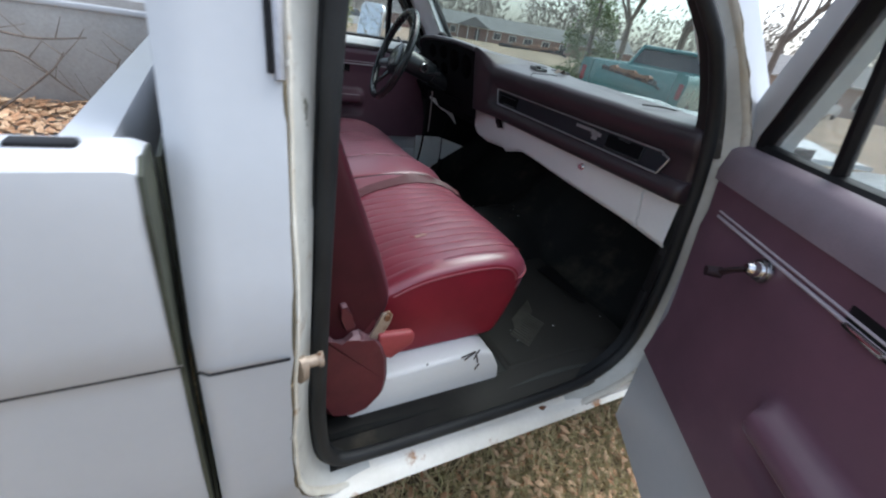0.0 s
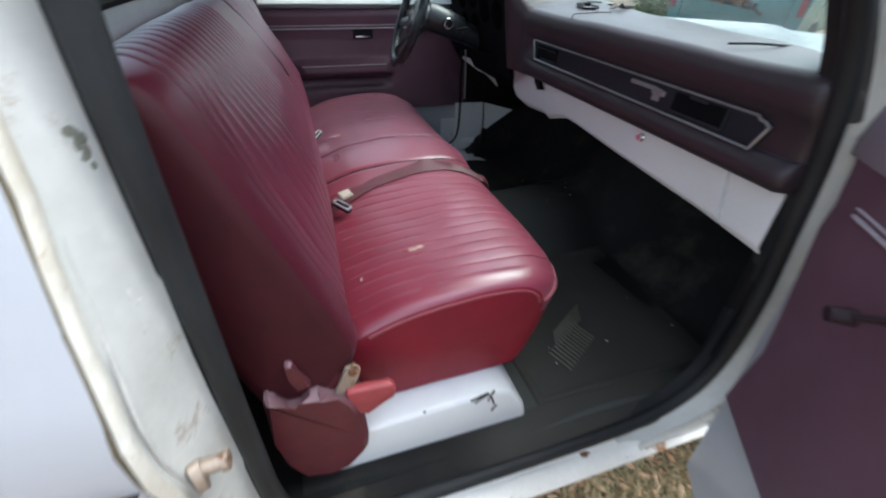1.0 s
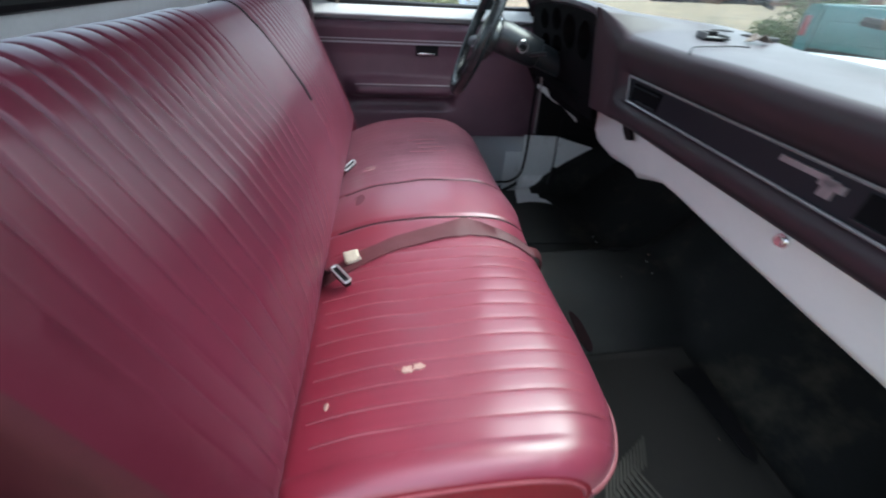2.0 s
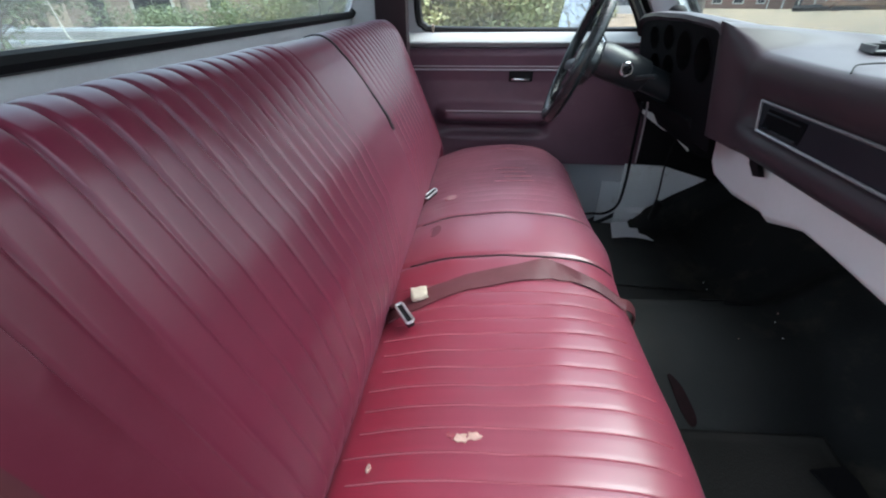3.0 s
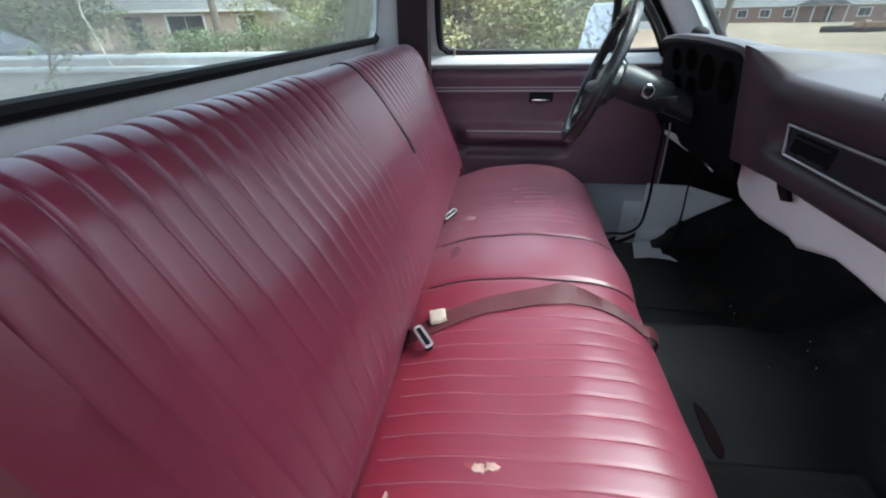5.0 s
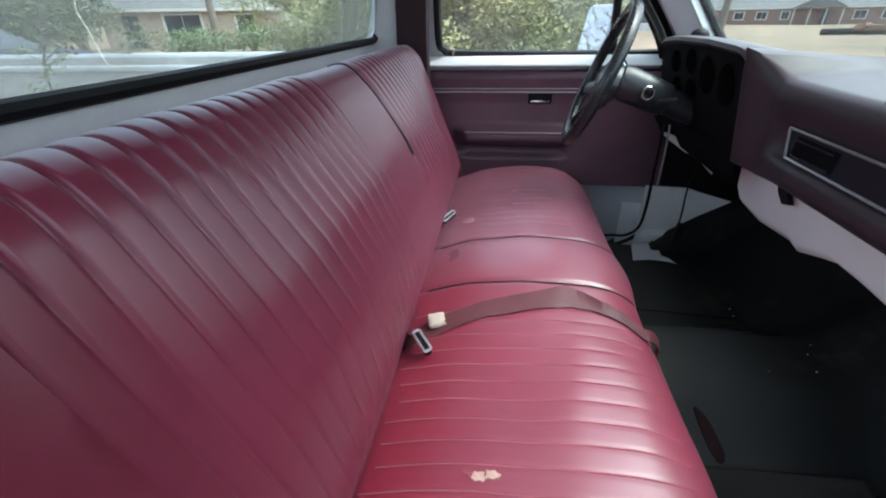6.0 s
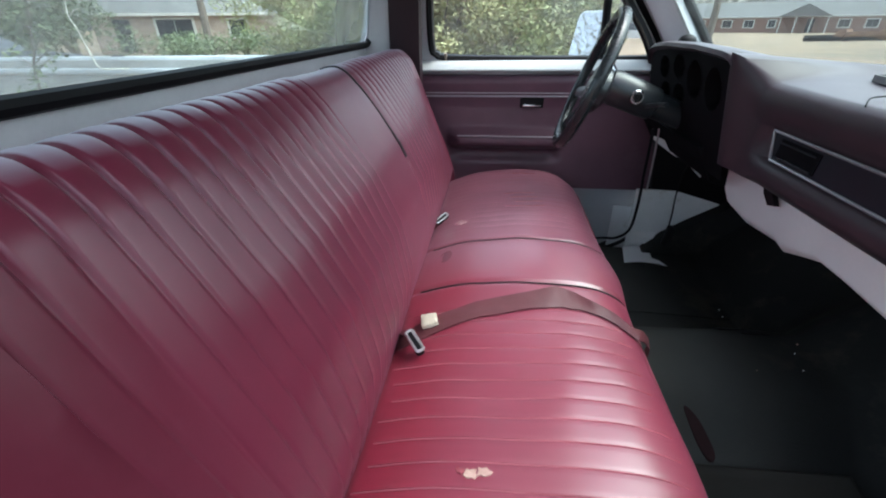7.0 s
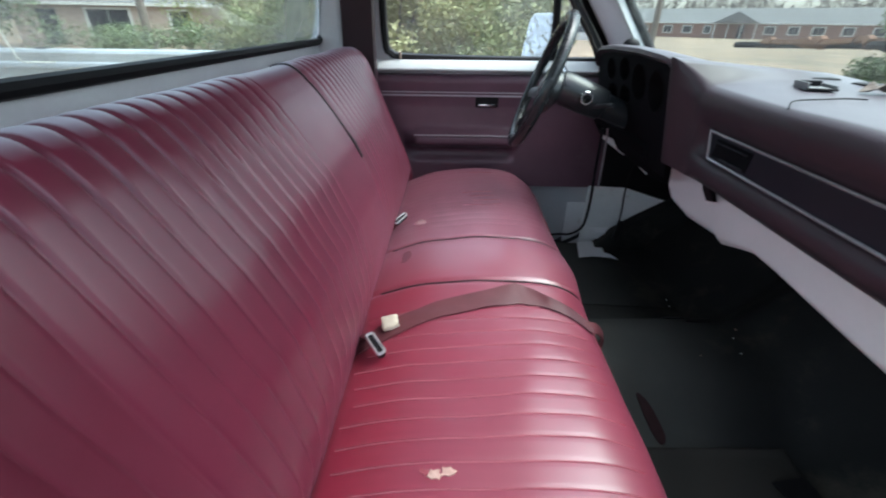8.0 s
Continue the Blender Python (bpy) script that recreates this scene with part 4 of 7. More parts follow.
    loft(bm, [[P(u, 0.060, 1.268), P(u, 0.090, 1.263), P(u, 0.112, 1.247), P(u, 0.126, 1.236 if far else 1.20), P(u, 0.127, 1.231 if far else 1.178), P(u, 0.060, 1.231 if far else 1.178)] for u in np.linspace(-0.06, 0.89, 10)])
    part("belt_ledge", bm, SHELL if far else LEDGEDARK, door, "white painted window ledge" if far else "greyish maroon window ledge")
    # pale ridge along the arm rest
    if far:
        bm = bmesh.new()
        tube(bm, [P(u, 0.1655 + 0.001 * math.sin(u * 40), 0.998) for u in np.linspace(0.345, 0.715, 12)], 0.0034, 6, ry=0.0026)
        part("arm_rest_ridge", bm, LEDGE, door, "pale ridge of the arm rest")
    # inner handle in its recess
    bm = bmesh.new()
    box(bm, (-0.046, -0.004, -0.026), (0.046, 0.002, 0.016), 0.004)
    for v in bm.verts:
        v.co = P(0.434 + v.co.x, 0.1210 + v.co.y, 1.122 + v.co.z)
    part("handle_recess", bm, BLACK, door, "dark handle recess")
    bm = bmesh.new()
    box(bm, (-0.036, 0.0, -0.005), (0.036, 0.009, 0.005), 0.003)
    for v in bm.verts:
        v.co = P(0.434 + v.co.x, 0.1230 + v.co.y, 1.106 + v.co.z)
    part("inner_handle", bm, CHROME, door, "chrome inner door handle")
    # lock pin
    bm = bmesh.new()
    tube(bm, [P(0.765, 0.085, 1.25), P(0.765, 0.085, 1.283)], 0.004, 8)
    tube(bm, [P(0.765, 0.085, 1.278), P(0.765, 0.085, 1.290)], 0.0055, 8)
    part("lock_pin", bm, TANMETAL, door, "brass coloured lock pin")
    # outside mirror
    bm = bmesh.new()
    a, b = P(0.16, -0.03, 1.24), P(0.20, -0.16, 1.29)
    tube(bm, spline([P(0.20, 0.0, 1.20), P(0.18, -0.06, 1.22), b, P(0.21, -0.17, 1.36)], 5), 0.009, 8)
    tube(bm, spline([P(0.30, 0.0, 1.20), P(0.26, -0.06, 1.22), b], 5), 0.008, 8)
    arm = part("mirror_arm", bm, CHROME, door, "bright metal mirror arm")
    mc = P(0.225, -0.16, 1.330)
    outd = (P(0, -1, 1) - P(0, 0, 1)).normalized()
    back = (P(1, 0, 1) - P(0, 0, 1)).normalized()
    face = (back * 0.90 - outd * 0.43 + Vector((0, 0, 0.21 if far else 0.0))).normalized()
    side_v = face.cross(Vector((0, 0, 1))).normalized()
    up_v = side_v.cross(face).normalized()
    bm = bmesh.new()
    loop = rounded(-0.085, 0.085, -0.095, 0.095, 0.035)
    loft(bm, [[mc + side_v * (p * s) + up_v * (q * s) - face * dd for p, q in loop] for dd, s in ((0.0, 1.0), (0.012, 1.02), (0.035, 0.9), (0.045, 0.6))])
    head = part("mirror_housing", bm, CHROME, door, "bright metal mirror housing")
    bm = bmesh.new()
    loft(bm, [[mc + side_v * (p * 0.93) + up_v * (q * 0.93) + face * dd for p, q in loop] for dd in (0.0, 0.003)])
    part("mirror_glass", bm, MIRROR, door, "mirror glass reflecting sky and trees", 0)
    if far:
        continue
    # window crank on the open door
    bm = bmesh.new()
    cu, cz = (0.209, 1.084)
    n1 = [P(cu, 0.122, cz), P(cu, 0.150, cz)]
    tube(bm, n1, 0.017, 16, taper=0.85)
    tube(bm, [P(cu, 0.150, cz), P(cu, 0.158, cz)], 0.012, 16, taper=0.7)
    tube(bm, [P(cu, 0.124, cz), P(cu, 0.129, cz)], 0.024, 18)
    tube(bm, [P(cu, 0.133, cz), P(cu, 0.137, cz)], 0.0205, 18)
    crank = part("window_crank", bm, CHROME, door, "chrome window crank hub with dark maroon arm")
    bm = bmesh.new()
    tube(bm, [P(cu, 0.148, cz), P(cu - 0.034, 0.158, cz - 0.026), P(cu - 0.060, 0.156, cz - 0.048)], 0.0100, 8, ry=0.006)
    part("crank_arm", bm, DARKTRIM, door, "dark maroon crank arm")
    bm = bmesh.new()
    tube(bm, [P(cu - 0.059, 0.154, cz - 0.047), P(cu - 0.062, 0.182, cz - 0.049)], 0.0125, 12, taper=0.85)
    part("crank_knob", bm, DARKTRIM, door)

# kick panels under the dash: far one white, near one black for footwell shade
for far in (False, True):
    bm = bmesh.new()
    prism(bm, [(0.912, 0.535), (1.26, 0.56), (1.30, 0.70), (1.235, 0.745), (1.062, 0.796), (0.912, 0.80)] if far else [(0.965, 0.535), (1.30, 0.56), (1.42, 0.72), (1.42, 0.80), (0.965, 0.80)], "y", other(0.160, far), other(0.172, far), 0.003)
    part("kick_panel", bm, KICK if far else BLACK, truck, "dirty white painted kick panel" if far else "kick panel, black for the footwell shade")
    if far:
        for pts in ([(0.755, 0.668), (0.82, 0.669), (0.880, 0.668)], [(0.745, 0.603), (0.82, 0.604), (0.880, 0.606)]):
            bm = bmesh.new()
            tube(bm, [(x, 1.829, z) for x, z in pts], 0.0016, 5)
            part("panel_seam", bm, GRIME, truck, "thin dirty seam at the foot of the driver's door")
        bm = bmesh.new()
        loft(bm, [[(0.93 + 0.14 * t, other(0.173 + 0.022 * k * (1 - (2 * t - 1) ** 4), far), 0.56 + 0.055 * a) for k, a in ((0, 0), (1.0, 0.2), (1.0, 0.7), (0, 1))] for t in np.linspace(0, 1, 9)])
        part("panel_bulge", bm, KICK, truck, "scuffed white bulge at the foot of the kick panel")
    # cowl sides black instead of trim colour, for the shade under the dash
    bm = bmesh.new()
    prism(bm, [(0.965, 0.804), (1.42, 0.804), (1.42, 1.24), (0.93, 1.24), (0.95, 1.0)], "y", other(0.150, far), other(0.170, far), 0.003)
    part("cowl_side", bm, BLACK, truck)
    # added backing that blocks a daylight gap behind the cowl side
    bm = bmesh.new()
    box(bm, (0.962, other(0.140, far), 0.50), (1.45, other(0.147, far), 1.24))
    part("cowl_outer", bm, BLACK, truck)


# ---- bench seat ----
SEAT0, SEAT1 = 0.262, 2 * MID - 0.262
seat = thing("bench_seat", (0.3, MID, 0.535), "dark red vinyl bench seat with pleated cushions", "seat")
bm = bmesh.new()
prism(bm, [(0.11, 0.53), (0.11, 0.650), (0.46, 0.662), (0.500, 0.645), (0.536, 0.585), (0.548, 0.53)], "y", 0.205, 2 * MID - 0.205, 0.012, 3)
part("seat_riser", bm, SHELL, seat, "scuffed white painted seat riser")


def smooth_loop(keys, k=4):
    return [(p.x, p.z) for p in spline([(x, 0, z) for x, z in keys], k, True)]


CUSHION = smooth_loop([(0.165, 0.80), (0.175, 0.845), (0.215, 0.866), (0.28, 0.889), (0.36, 0.902), (0.45, 0.908), (0.53, 0.905), (0.59, 0.893), (0.632, 0.866), (0.646, 0.832), (0.640, 0.800), (0.612, 0.72), (0.575, 0.660), (0.52, 0.650), (0.36, 0.648), (0.20, 0.66)], 6)
BACKREST = smooth_loop([(0.165, 0.80), (0.195, 0.86), (0.178, 0.94), (0.140, 1.04), (0.102, 1.14), (0.070, 1.225), (0.045, 1.280), (0.010, 1.310), (-0.030, 1.306), (-0.058, 1.280), (-0.062, 1.20), (-0.040, 1.05), (-0.01, 0.90), (0.02, 0.78), (0.06, 0.74), (0.12, 0.75)], 6)


def pleat(y, seams, deep, width):
    return -sum(deep * math.exp(-((y - s) / width) ** 2) for s in seams if abs(y - s) < width * 4)


PLEATS_NEAR = [0.302 + 0.0365 * i for i in range(1, 14)]
PLEATS_FAR = [2 * MID - p for p in PLEATS_NEAR]
CUSHION_SEAMS = [0.862, 2 * MID - 0.862]
BACK_PITCH = 0.0335
BACK_NEAR = [0.262 + BACK_PITCH * i for i in range(18)]
BACK_FAR = [1.080 + BACK_PITCH * i for i in range(16)]
BACK_SEAMS = [1.035]


def padded(name, prof, y0, y1, ny, relief, material, label, r=0.022, corner=0.0, side=True):
    cx, cz = sum(p[0] for p in prof) / len(prof), sum(p[1] for p in prof) / len(prof)
    ys = [(y0, r, 0.0)]
    for i in range(1, 6):
        a = radians(90 * i / 5)
        ys.append((y0 + r * (1 - math.cos(a)), r * (1 - math.sin(a)), 0.0))
    ys += [(lerp(y0 + r, y1 - r, i / ny), 0.0, 1.0) for i in range(1, ny)]
    for i in range(5, -1, -1):
        a = radians(90 * i / 5)
        ys.append((y1 - r * (1 - math.cos(a)), r * (1 - math.sin(a)), 0.0))
    loops = []
    k = len(prof)
    normals = []
    for i in range(k):
        tx, tz = prof[(i + 1) % k][0] - prof[i - 1][0], prof[(i + 1) % k][1] - prof[i - 1][1]
        h = math.hypot(tx, tz) or 1.0
        nx, nz = -tz / h, tx / h
        if (prof[i][0] - cx) * nx + (prof[i][1] - cz) * nz < 0:
            nx, nz = -nx, -nz
        normals.append((nx, nz))
    for y, inset, on in ys:
        row = []
        for i, (x, z) in enumerate(prof):
            d = -inset * 0.6 + (relief(x, y, z) if on else 0.0)
            xx = x + normals[i][0] * d
            if corner:
                e = max(0.0, 1 - min(y - y0, y1 - y) / 0.13)
                xx -= corner * e ** 2.2 * max(0.0, (x - 0.40) / 0.24)
            row.append((xx, y, z + normals[i][1] * d))
        loops.append(row)
    b = bmesh.new()
    loft(b, loops)
    ob = part(name, b, material, seat, label, 60)
    ob.data.materials.append(VINYLSIDE if side else VINYLSHADE)
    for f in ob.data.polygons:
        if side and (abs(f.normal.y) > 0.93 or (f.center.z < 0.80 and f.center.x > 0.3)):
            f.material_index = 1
        # the back's ends take the shade-coloured vinyl
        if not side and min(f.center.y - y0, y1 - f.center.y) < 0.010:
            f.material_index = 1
    return ob


def cushion_relief(x, y, z):
    if z < 0.84:
        return 0.002 * noise.noise((x * 9, y * 5, 3))
    fade = min(1.0, max(0.0, (0.640 - x) / 0.05)) * min(1.0, max(0.0, (x - 0.19) / 0.03))
    wob = 0.0012 * noise.noise((x * 7, y * 4, 7))
    roll = 1 - 0.45 * min(1.0, max(0.0, (x - 0.50) / 0.07))
    d = fade * (roll * pleat(y + wob, PLEATS_NEAR, 0.0010, 0.0050) + pleat(y + wob, PLEATS_FAR, 0.0006, 0.0050))
    d += pleat(y + 0.01 * (x - 0.4) + wob, CUSHION_SEAMS, 0.0042, 0.0075)
    d += 0.0055 * noise.noise((x * 4, y * 3.2, 1)) + 0.0030 * noise.noise((x * 13, y * 10, 2))
    d -= 0.013 * math.exp(-((y - 0.52) / 0.20) ** 2 - ((x - 0.36) / 0.14) ** 2) + 0.012 * math.exp(-((y - 1.38) / 0.20) ** 2 - ((x - 0.36) / 0.14) ** 2)
    d += 0.008 * math.exp(-((y - MID) / 0.10) ** 2)
    return d


def crown(y, z):
    """The back's fuller middle: it swells forward between its rounded ends."""
    ends = min(1.0, max(0.0, (min(y, 2 * MID - y) - 0.325) / 0.22))
    ends = ends ** 0.7
    swell = table_at(z, [0.84, 0.87, 0.94, 1.04, 1.14, 1.225, 1.28], [-0.016, -0.014, 0.016, 0.040, 0.034, 0.014, 0.0])
    return swell * ends if swell > 0 else swell


def back_relief(x, y, z):
    if x < -0.045 or z < 0.82:
        return 0.0
    wob = 0.0022 * noise.noise((z * 6, y * 4, 11))
    amp = 0.60 + 0.40 * min(1.0, max(0.0, (z - 1.08) / 0.20)) ** 1.4
    # sat flat in the middle of each place
    amp *= 1 - 0.12 * math.exp(-((z - 1.13) / 0.06) ** 2) * min(1.0, max(0.0, (y - 0.50) / 0.2))
    roll = 1 + 1.3 * min(1.0, max(0.0, (z - 1.21) / 0.06))
    d = amp * roll * (pleat(y + wob, BACK_NEAR, 0.0019, 0.0029) + pleat(y + wob, BACK_FAR, 0.0016, 0.0030))
    for first, count in ((BACK_NEAR[0], 17), (BACK_FAR[0], 15)):
        f = (y + wob - first) / BACK_PITCH
        if -1 < f < count:
            d += amp * 0.0018 * (0.5 + 0.5 * roll) * (1 - (2 * (f % 1.0) - 1) ** 2) ** 0.8
    d += pleat(y + wob * 0.5, BACK_SEAMS, 0.006, 0.0045) * min(1.0, max(0.0, (z - 0.98) / 0.12))
    d += 0.0040 * noise.noise((z * 3, y * 3.5, 5)) + 0.0022 * noise.noise((z * 11, y * 9, 6))
    return d + crown(y, z) * 0.95


padded("seat_cushion", CUSHION, SEAT0, SEAT1, 520, cushion_relief, VINYL, "red pleated seat cushion with a worn tear", r=0.042, corner=0.06)
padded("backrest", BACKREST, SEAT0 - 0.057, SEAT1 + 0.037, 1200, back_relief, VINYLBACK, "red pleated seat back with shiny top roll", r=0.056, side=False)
# piping round the near and far ends and along the front edge
def edge_inset(d, r=0.042):
    """How far the rounded cushion end draws in, d from its end."""
    return 0.6 * r * (1 - math.sqrt(max(0.0, 1 - max(0.0, 1 - d / r) ** 2)))


mid_x, mid_z = sum(p[0] for p in CUSHION) / len(CUSHION), sum(p[1] for p in CUSHION) / len(CUSHION)
for y in (SEAT0 + 0.001, SEAT1 - 0.001):
    bm = bmesh.new()
    keys = []
    for i, (x, z) in enumerate(CUSHION):
        tx, tz = CUSHION[(i + 1) % len(CUSHION)][0] - CUSHION[i - 1][0], CUSHION[(i + 1) % len(CUSHION)][1] - CUSHION[i - 1][1]
        h = math.hypot(tx, tz)
        out = 1 if (x - mid_x) * -tz + (z - mid_z) * tx > 0 else -1
        if z > 0.838 and x > 0.20:
            keys.append((x + out * tz / h * 0.0245 - 0.06 * max(0.0, (x - 0.40) / 0.24), y, z - out * tx / h * 0.0245))
    tube(bm, sorted(keys), 0.0032, 6)
    part("piping", bm, PIPING, seat)
bm = bmesh.new()
ends = [SEAT0 + 0.042 * (1 - math.cos(radians(a))) for a in range(14, 90, 12)]
rows = ends + list(np.linspace(SEAT0 + 0.045, SEAT1 - 0.045, 90)) + [2 * MID - y for y in reversed(ends)]
tube(bm, [(0.6455 - edge_inset(min(y - SEAT0, SEAT1 - y)) - 0.06 * max(0.0, 1 - min(y - SEAT0, SEAT1 - y) / 0.13) ** 2.2, y, 0.838) for y in rows], 0.0034, 6)
part("front_piping", bm, PIPING, seat)
for y in CUSHION_SEAMS:
    bm = bmesh.new()
    top = sorted((p for p in CUSHION if p[0] > 0.17 and p[1] > 0.84), key=lambda p: p[0])
    pts = [(x, y - 0.01 * (x - 0.4) - 0.0012 * noise.noise((x * 7, y * 4, 7))) for x in np.linspace(0.20, top[-1][0], 40)]
    tube(bm, [(x, q, table_at(x, [p[0] for p in top], [p[1] for p in top]) + cushion_relief(x, q, 0.9) + 0.0006) for x, q in pts], 0.0024, 6)
    part("seam", bm, SEAM, seat)
bm = bmesh.new()
tube(bm, [(x + 0.93 * crown(1.035, z) - 0.002, 1.035, z + 0.35 * crown(1.035, z) - 0.001) for x, z in BACKREST if z > 1.10 and x > -0.03], 0.0034, 6)
part("back_seam", bm, SEAM, seat, "dark open seam")
# pale tubes colour in the worn pleat ridges and their highlight
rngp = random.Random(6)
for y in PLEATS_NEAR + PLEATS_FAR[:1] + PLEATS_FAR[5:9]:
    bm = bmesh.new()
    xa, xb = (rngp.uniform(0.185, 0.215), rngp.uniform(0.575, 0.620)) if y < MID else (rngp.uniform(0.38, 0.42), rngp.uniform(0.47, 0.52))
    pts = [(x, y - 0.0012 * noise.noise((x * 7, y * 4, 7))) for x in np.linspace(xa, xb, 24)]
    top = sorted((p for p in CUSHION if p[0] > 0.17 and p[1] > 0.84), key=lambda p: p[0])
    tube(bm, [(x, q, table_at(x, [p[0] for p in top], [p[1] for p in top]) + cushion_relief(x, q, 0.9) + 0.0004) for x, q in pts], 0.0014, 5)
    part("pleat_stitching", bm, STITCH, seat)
# torn vinyl patches
def patch(keys, zf, lift, material, name, parent, label=""):
    b = bmesh.new()
    pts = spline([(x, y, 0) for x, y in keys], 4, True) if len(keys) < 9 else [Vector((x, y, 0)) for x, y in keys]
    c = sum(pts, Vector()) / len(pts)
    mid = b.verts.new((c.x, c.y, zf(c.x, c.y) + lift * 1.4))
    ring = [b.verts.new((p.x, p.y, zf(p.x, p.y) + lift)) for p in pts]
    low = [b.verts.new((p.x, p.y, zf(p.x, p.y) - 0.002)) for p in pts]
    for i in range(len(ring)):
        j = (i + 1) % len(ring)
        b.faces.new((mid, ring[i], ring[j]))
        b.faces.new((ring[i], low[i], low[j], ring[j]))
    return part(name, b, material, parent, label)


def seat_top(x, y):
    top = [p for p in CUSHION if p[1] > 0.80]
    top = sorted((p for p in top if p[0] > 0.17 and p[1] > 0.84), key=lambda p: p[0])
    z = table_at(x, [p[0] for p in top], [p[1] for p in top])
    return z + cushion_relief(x, y, z)


patch([(0.320, 0.437), (0.323, 0.431), (0.326, 0.433), (0.329, 0.427), (0.331, 0.431), (0.336, 0.429), (0.338, 0.433), (0.333, 0.434), (0.330, 0.438), (0.326, 0.436), (0.323, 0.441)], seat_top, 0.0014, PIPING, "vinyl_tear", seat, "peeled vinyl flap at the tear")
patch([(0.331, 0.428), (0.336, 0.424), (0.342, 0.425), (0.346, 0.423), (0.349, 0.428), (0.346, 0.432), (0.348, 0.436), (0.342, 0.437), (0.338, 0.435), (0.335, 0.438), (0.333, 0.433)], seat_top, 0.0018, TEARFOAM, "vinyl_tear", seat, "peeled tear showing tan backing")
patch([(0.347, 0.427), (0.353, 0.429), (0.358, 0.427), (0.365, 0.430), (0.368, 0.434), (0.363, 0.436), (0.360, 0.440), (0.354, 0.438), (0.349, 0.440), (0.350, 0.433)], seat_top, 0.0022, TEARFOAM, "vinyl_tear", seat, "peeled tear showing tan backing")
patch([(0.222, 0.392), (0.226, 0.388), (0.229, 0.396), (0.224, 0.400)], seat_top, 0.002, TEARFOAM, "vinyl_nick", seat)
patch([(0.243, 1.196), (0.256, 1.182), (0.272, 1.180), (0.279, 1.196), (0.270, 1.212), (0.252, 1.214)], seat_top, 0.0012, SCUFF, "scuff", seat, "pale scuff on the vinyl")
patch([(0.225, 0.985), (0.236, 0.962), (0.250, 0.968), (0.256, 0.992), (0.248, 1.018), (0.232, 1.012)], seat_top, 0.0006, STAIN, "dark_stain", seat, "dark dirty stain on the vinyl")
# seat side fittings beside the open door
bm = bmesh.new()
COVER = [(0.036, 0.832), (0.048, 0.836), (0.060, 0.808), (0.080, 0.792), (0.098, 0.806), (0.112, 0.822), (0.126, 0.812), (0.142, 0.792), (0.170, 0.784), (0.184, 0.740), (0.190, 0.675), (0.184, 0.625), (0.144, 0.594), (0.112, 0.574), (0.062, 0.590), (0.038, 0.640), (0.034, 0.720)]
bm = bmesh.new()
prism(bm, COVER, "y", 0.180, 0.236, 0.010, 1)
cover = part("recliner_cover", bm, REDPLASTIC, seat, "faded dark red plastic side cover")
bm = bmesh.new()
prism(bm, [(0.096, 0.830), (0.108, 0.856), (0.138, 0.866), (0.160, 0.842), (0.158, 0.800), (0.120, 0.780), (0.098, 0.800)], "y", 0.206, 0.250, 0.008, 3)
part("hinge_cover", bm, REDPLASTIC, seat, "worn red plastic hinge cover")
bm = bmesh.new()
prism(bm, [(0.088, 0.824), (0.112, 0.832), (0.098, 0.862), (0.090, 0.892), (0.076, 0.890), (0.080, 0.858)], "y", 0.192, 0.214, 0.004, 1)
part("bracket_arm", bm, REDPLASTIC, seat, "worn red upper arm of the hinge bracket")
bm = bmesh.new()
prism(bm, [(0.160, 0.803), (0.238, 0.795), (0.247, 0.782), (0.243, 0.760), (0.193, 0.727), (0.165, 0.745)], "y", 0.186, 0.206, 0.007, 3)
part("release_lever", bm, REDLEVER, seat, "pinkish red seat release lever")
bm = bmesh.new()
prism(bm, [(0.138, 0.785), (0.165, 0.778), (0.185, 0.825), (0.191, 0.843), (0.181, 0.857), (0.166, 0.852), (0.158, 0.828)], "y", 0.196, 0.203, 0.002, 1)
br = part("hinge_bracket", bm, TANMETAL, seat, "yellowed metal hinge bracket")
bm = bmesh.new()
tube(bm, [(0.177, 0.192, 0.841), (0.177, 0.200, 0.841)], 0.007, 12)
part("bolt", bm, RUST, br)
# scratches on the riser
for i, (x, z, dx, dz) in enumerate([(0.440, 0.64, 0.012, 0.03), (0.455, 0.625, -0.008, 0.024), (0.452, 0.60, 0.010, 0.018), (0.40, 0.655, 0.04, 0.012), (0.41, 0.645, 0.03, 0.018), (0.30, 0.66, 0.004, 0.004)]):
    bm = bmesh.new()
    tube(bm, [(x, 0.2042, z), (x + dx * 0.5, 0.2040, z + dz * 0.6), (x + dx, 0.2042, z + dz)], 0.0022, 5)
    part("scratch", bm, UNDER, seat)

# ---- seat belts ----
belt = thing("seat_belt", (0.4, 0.77, 0.9), "maroon lap belt webbing lying across the bench seat", "seat belt")
def belt_line(t):
    x = lerp(0.185, 0.625, t)
    return Vector((x, table_at(x, [0.185, 0.21, 0.33, 0.49, 0.525, 0.55, 0.58, 0.615, 0.625], [0.700, 0.716, 0.770, 0.808, 0.796, 0.779, 0.766, 0.745, 0.742]), 0))
bm = bmesh.new()
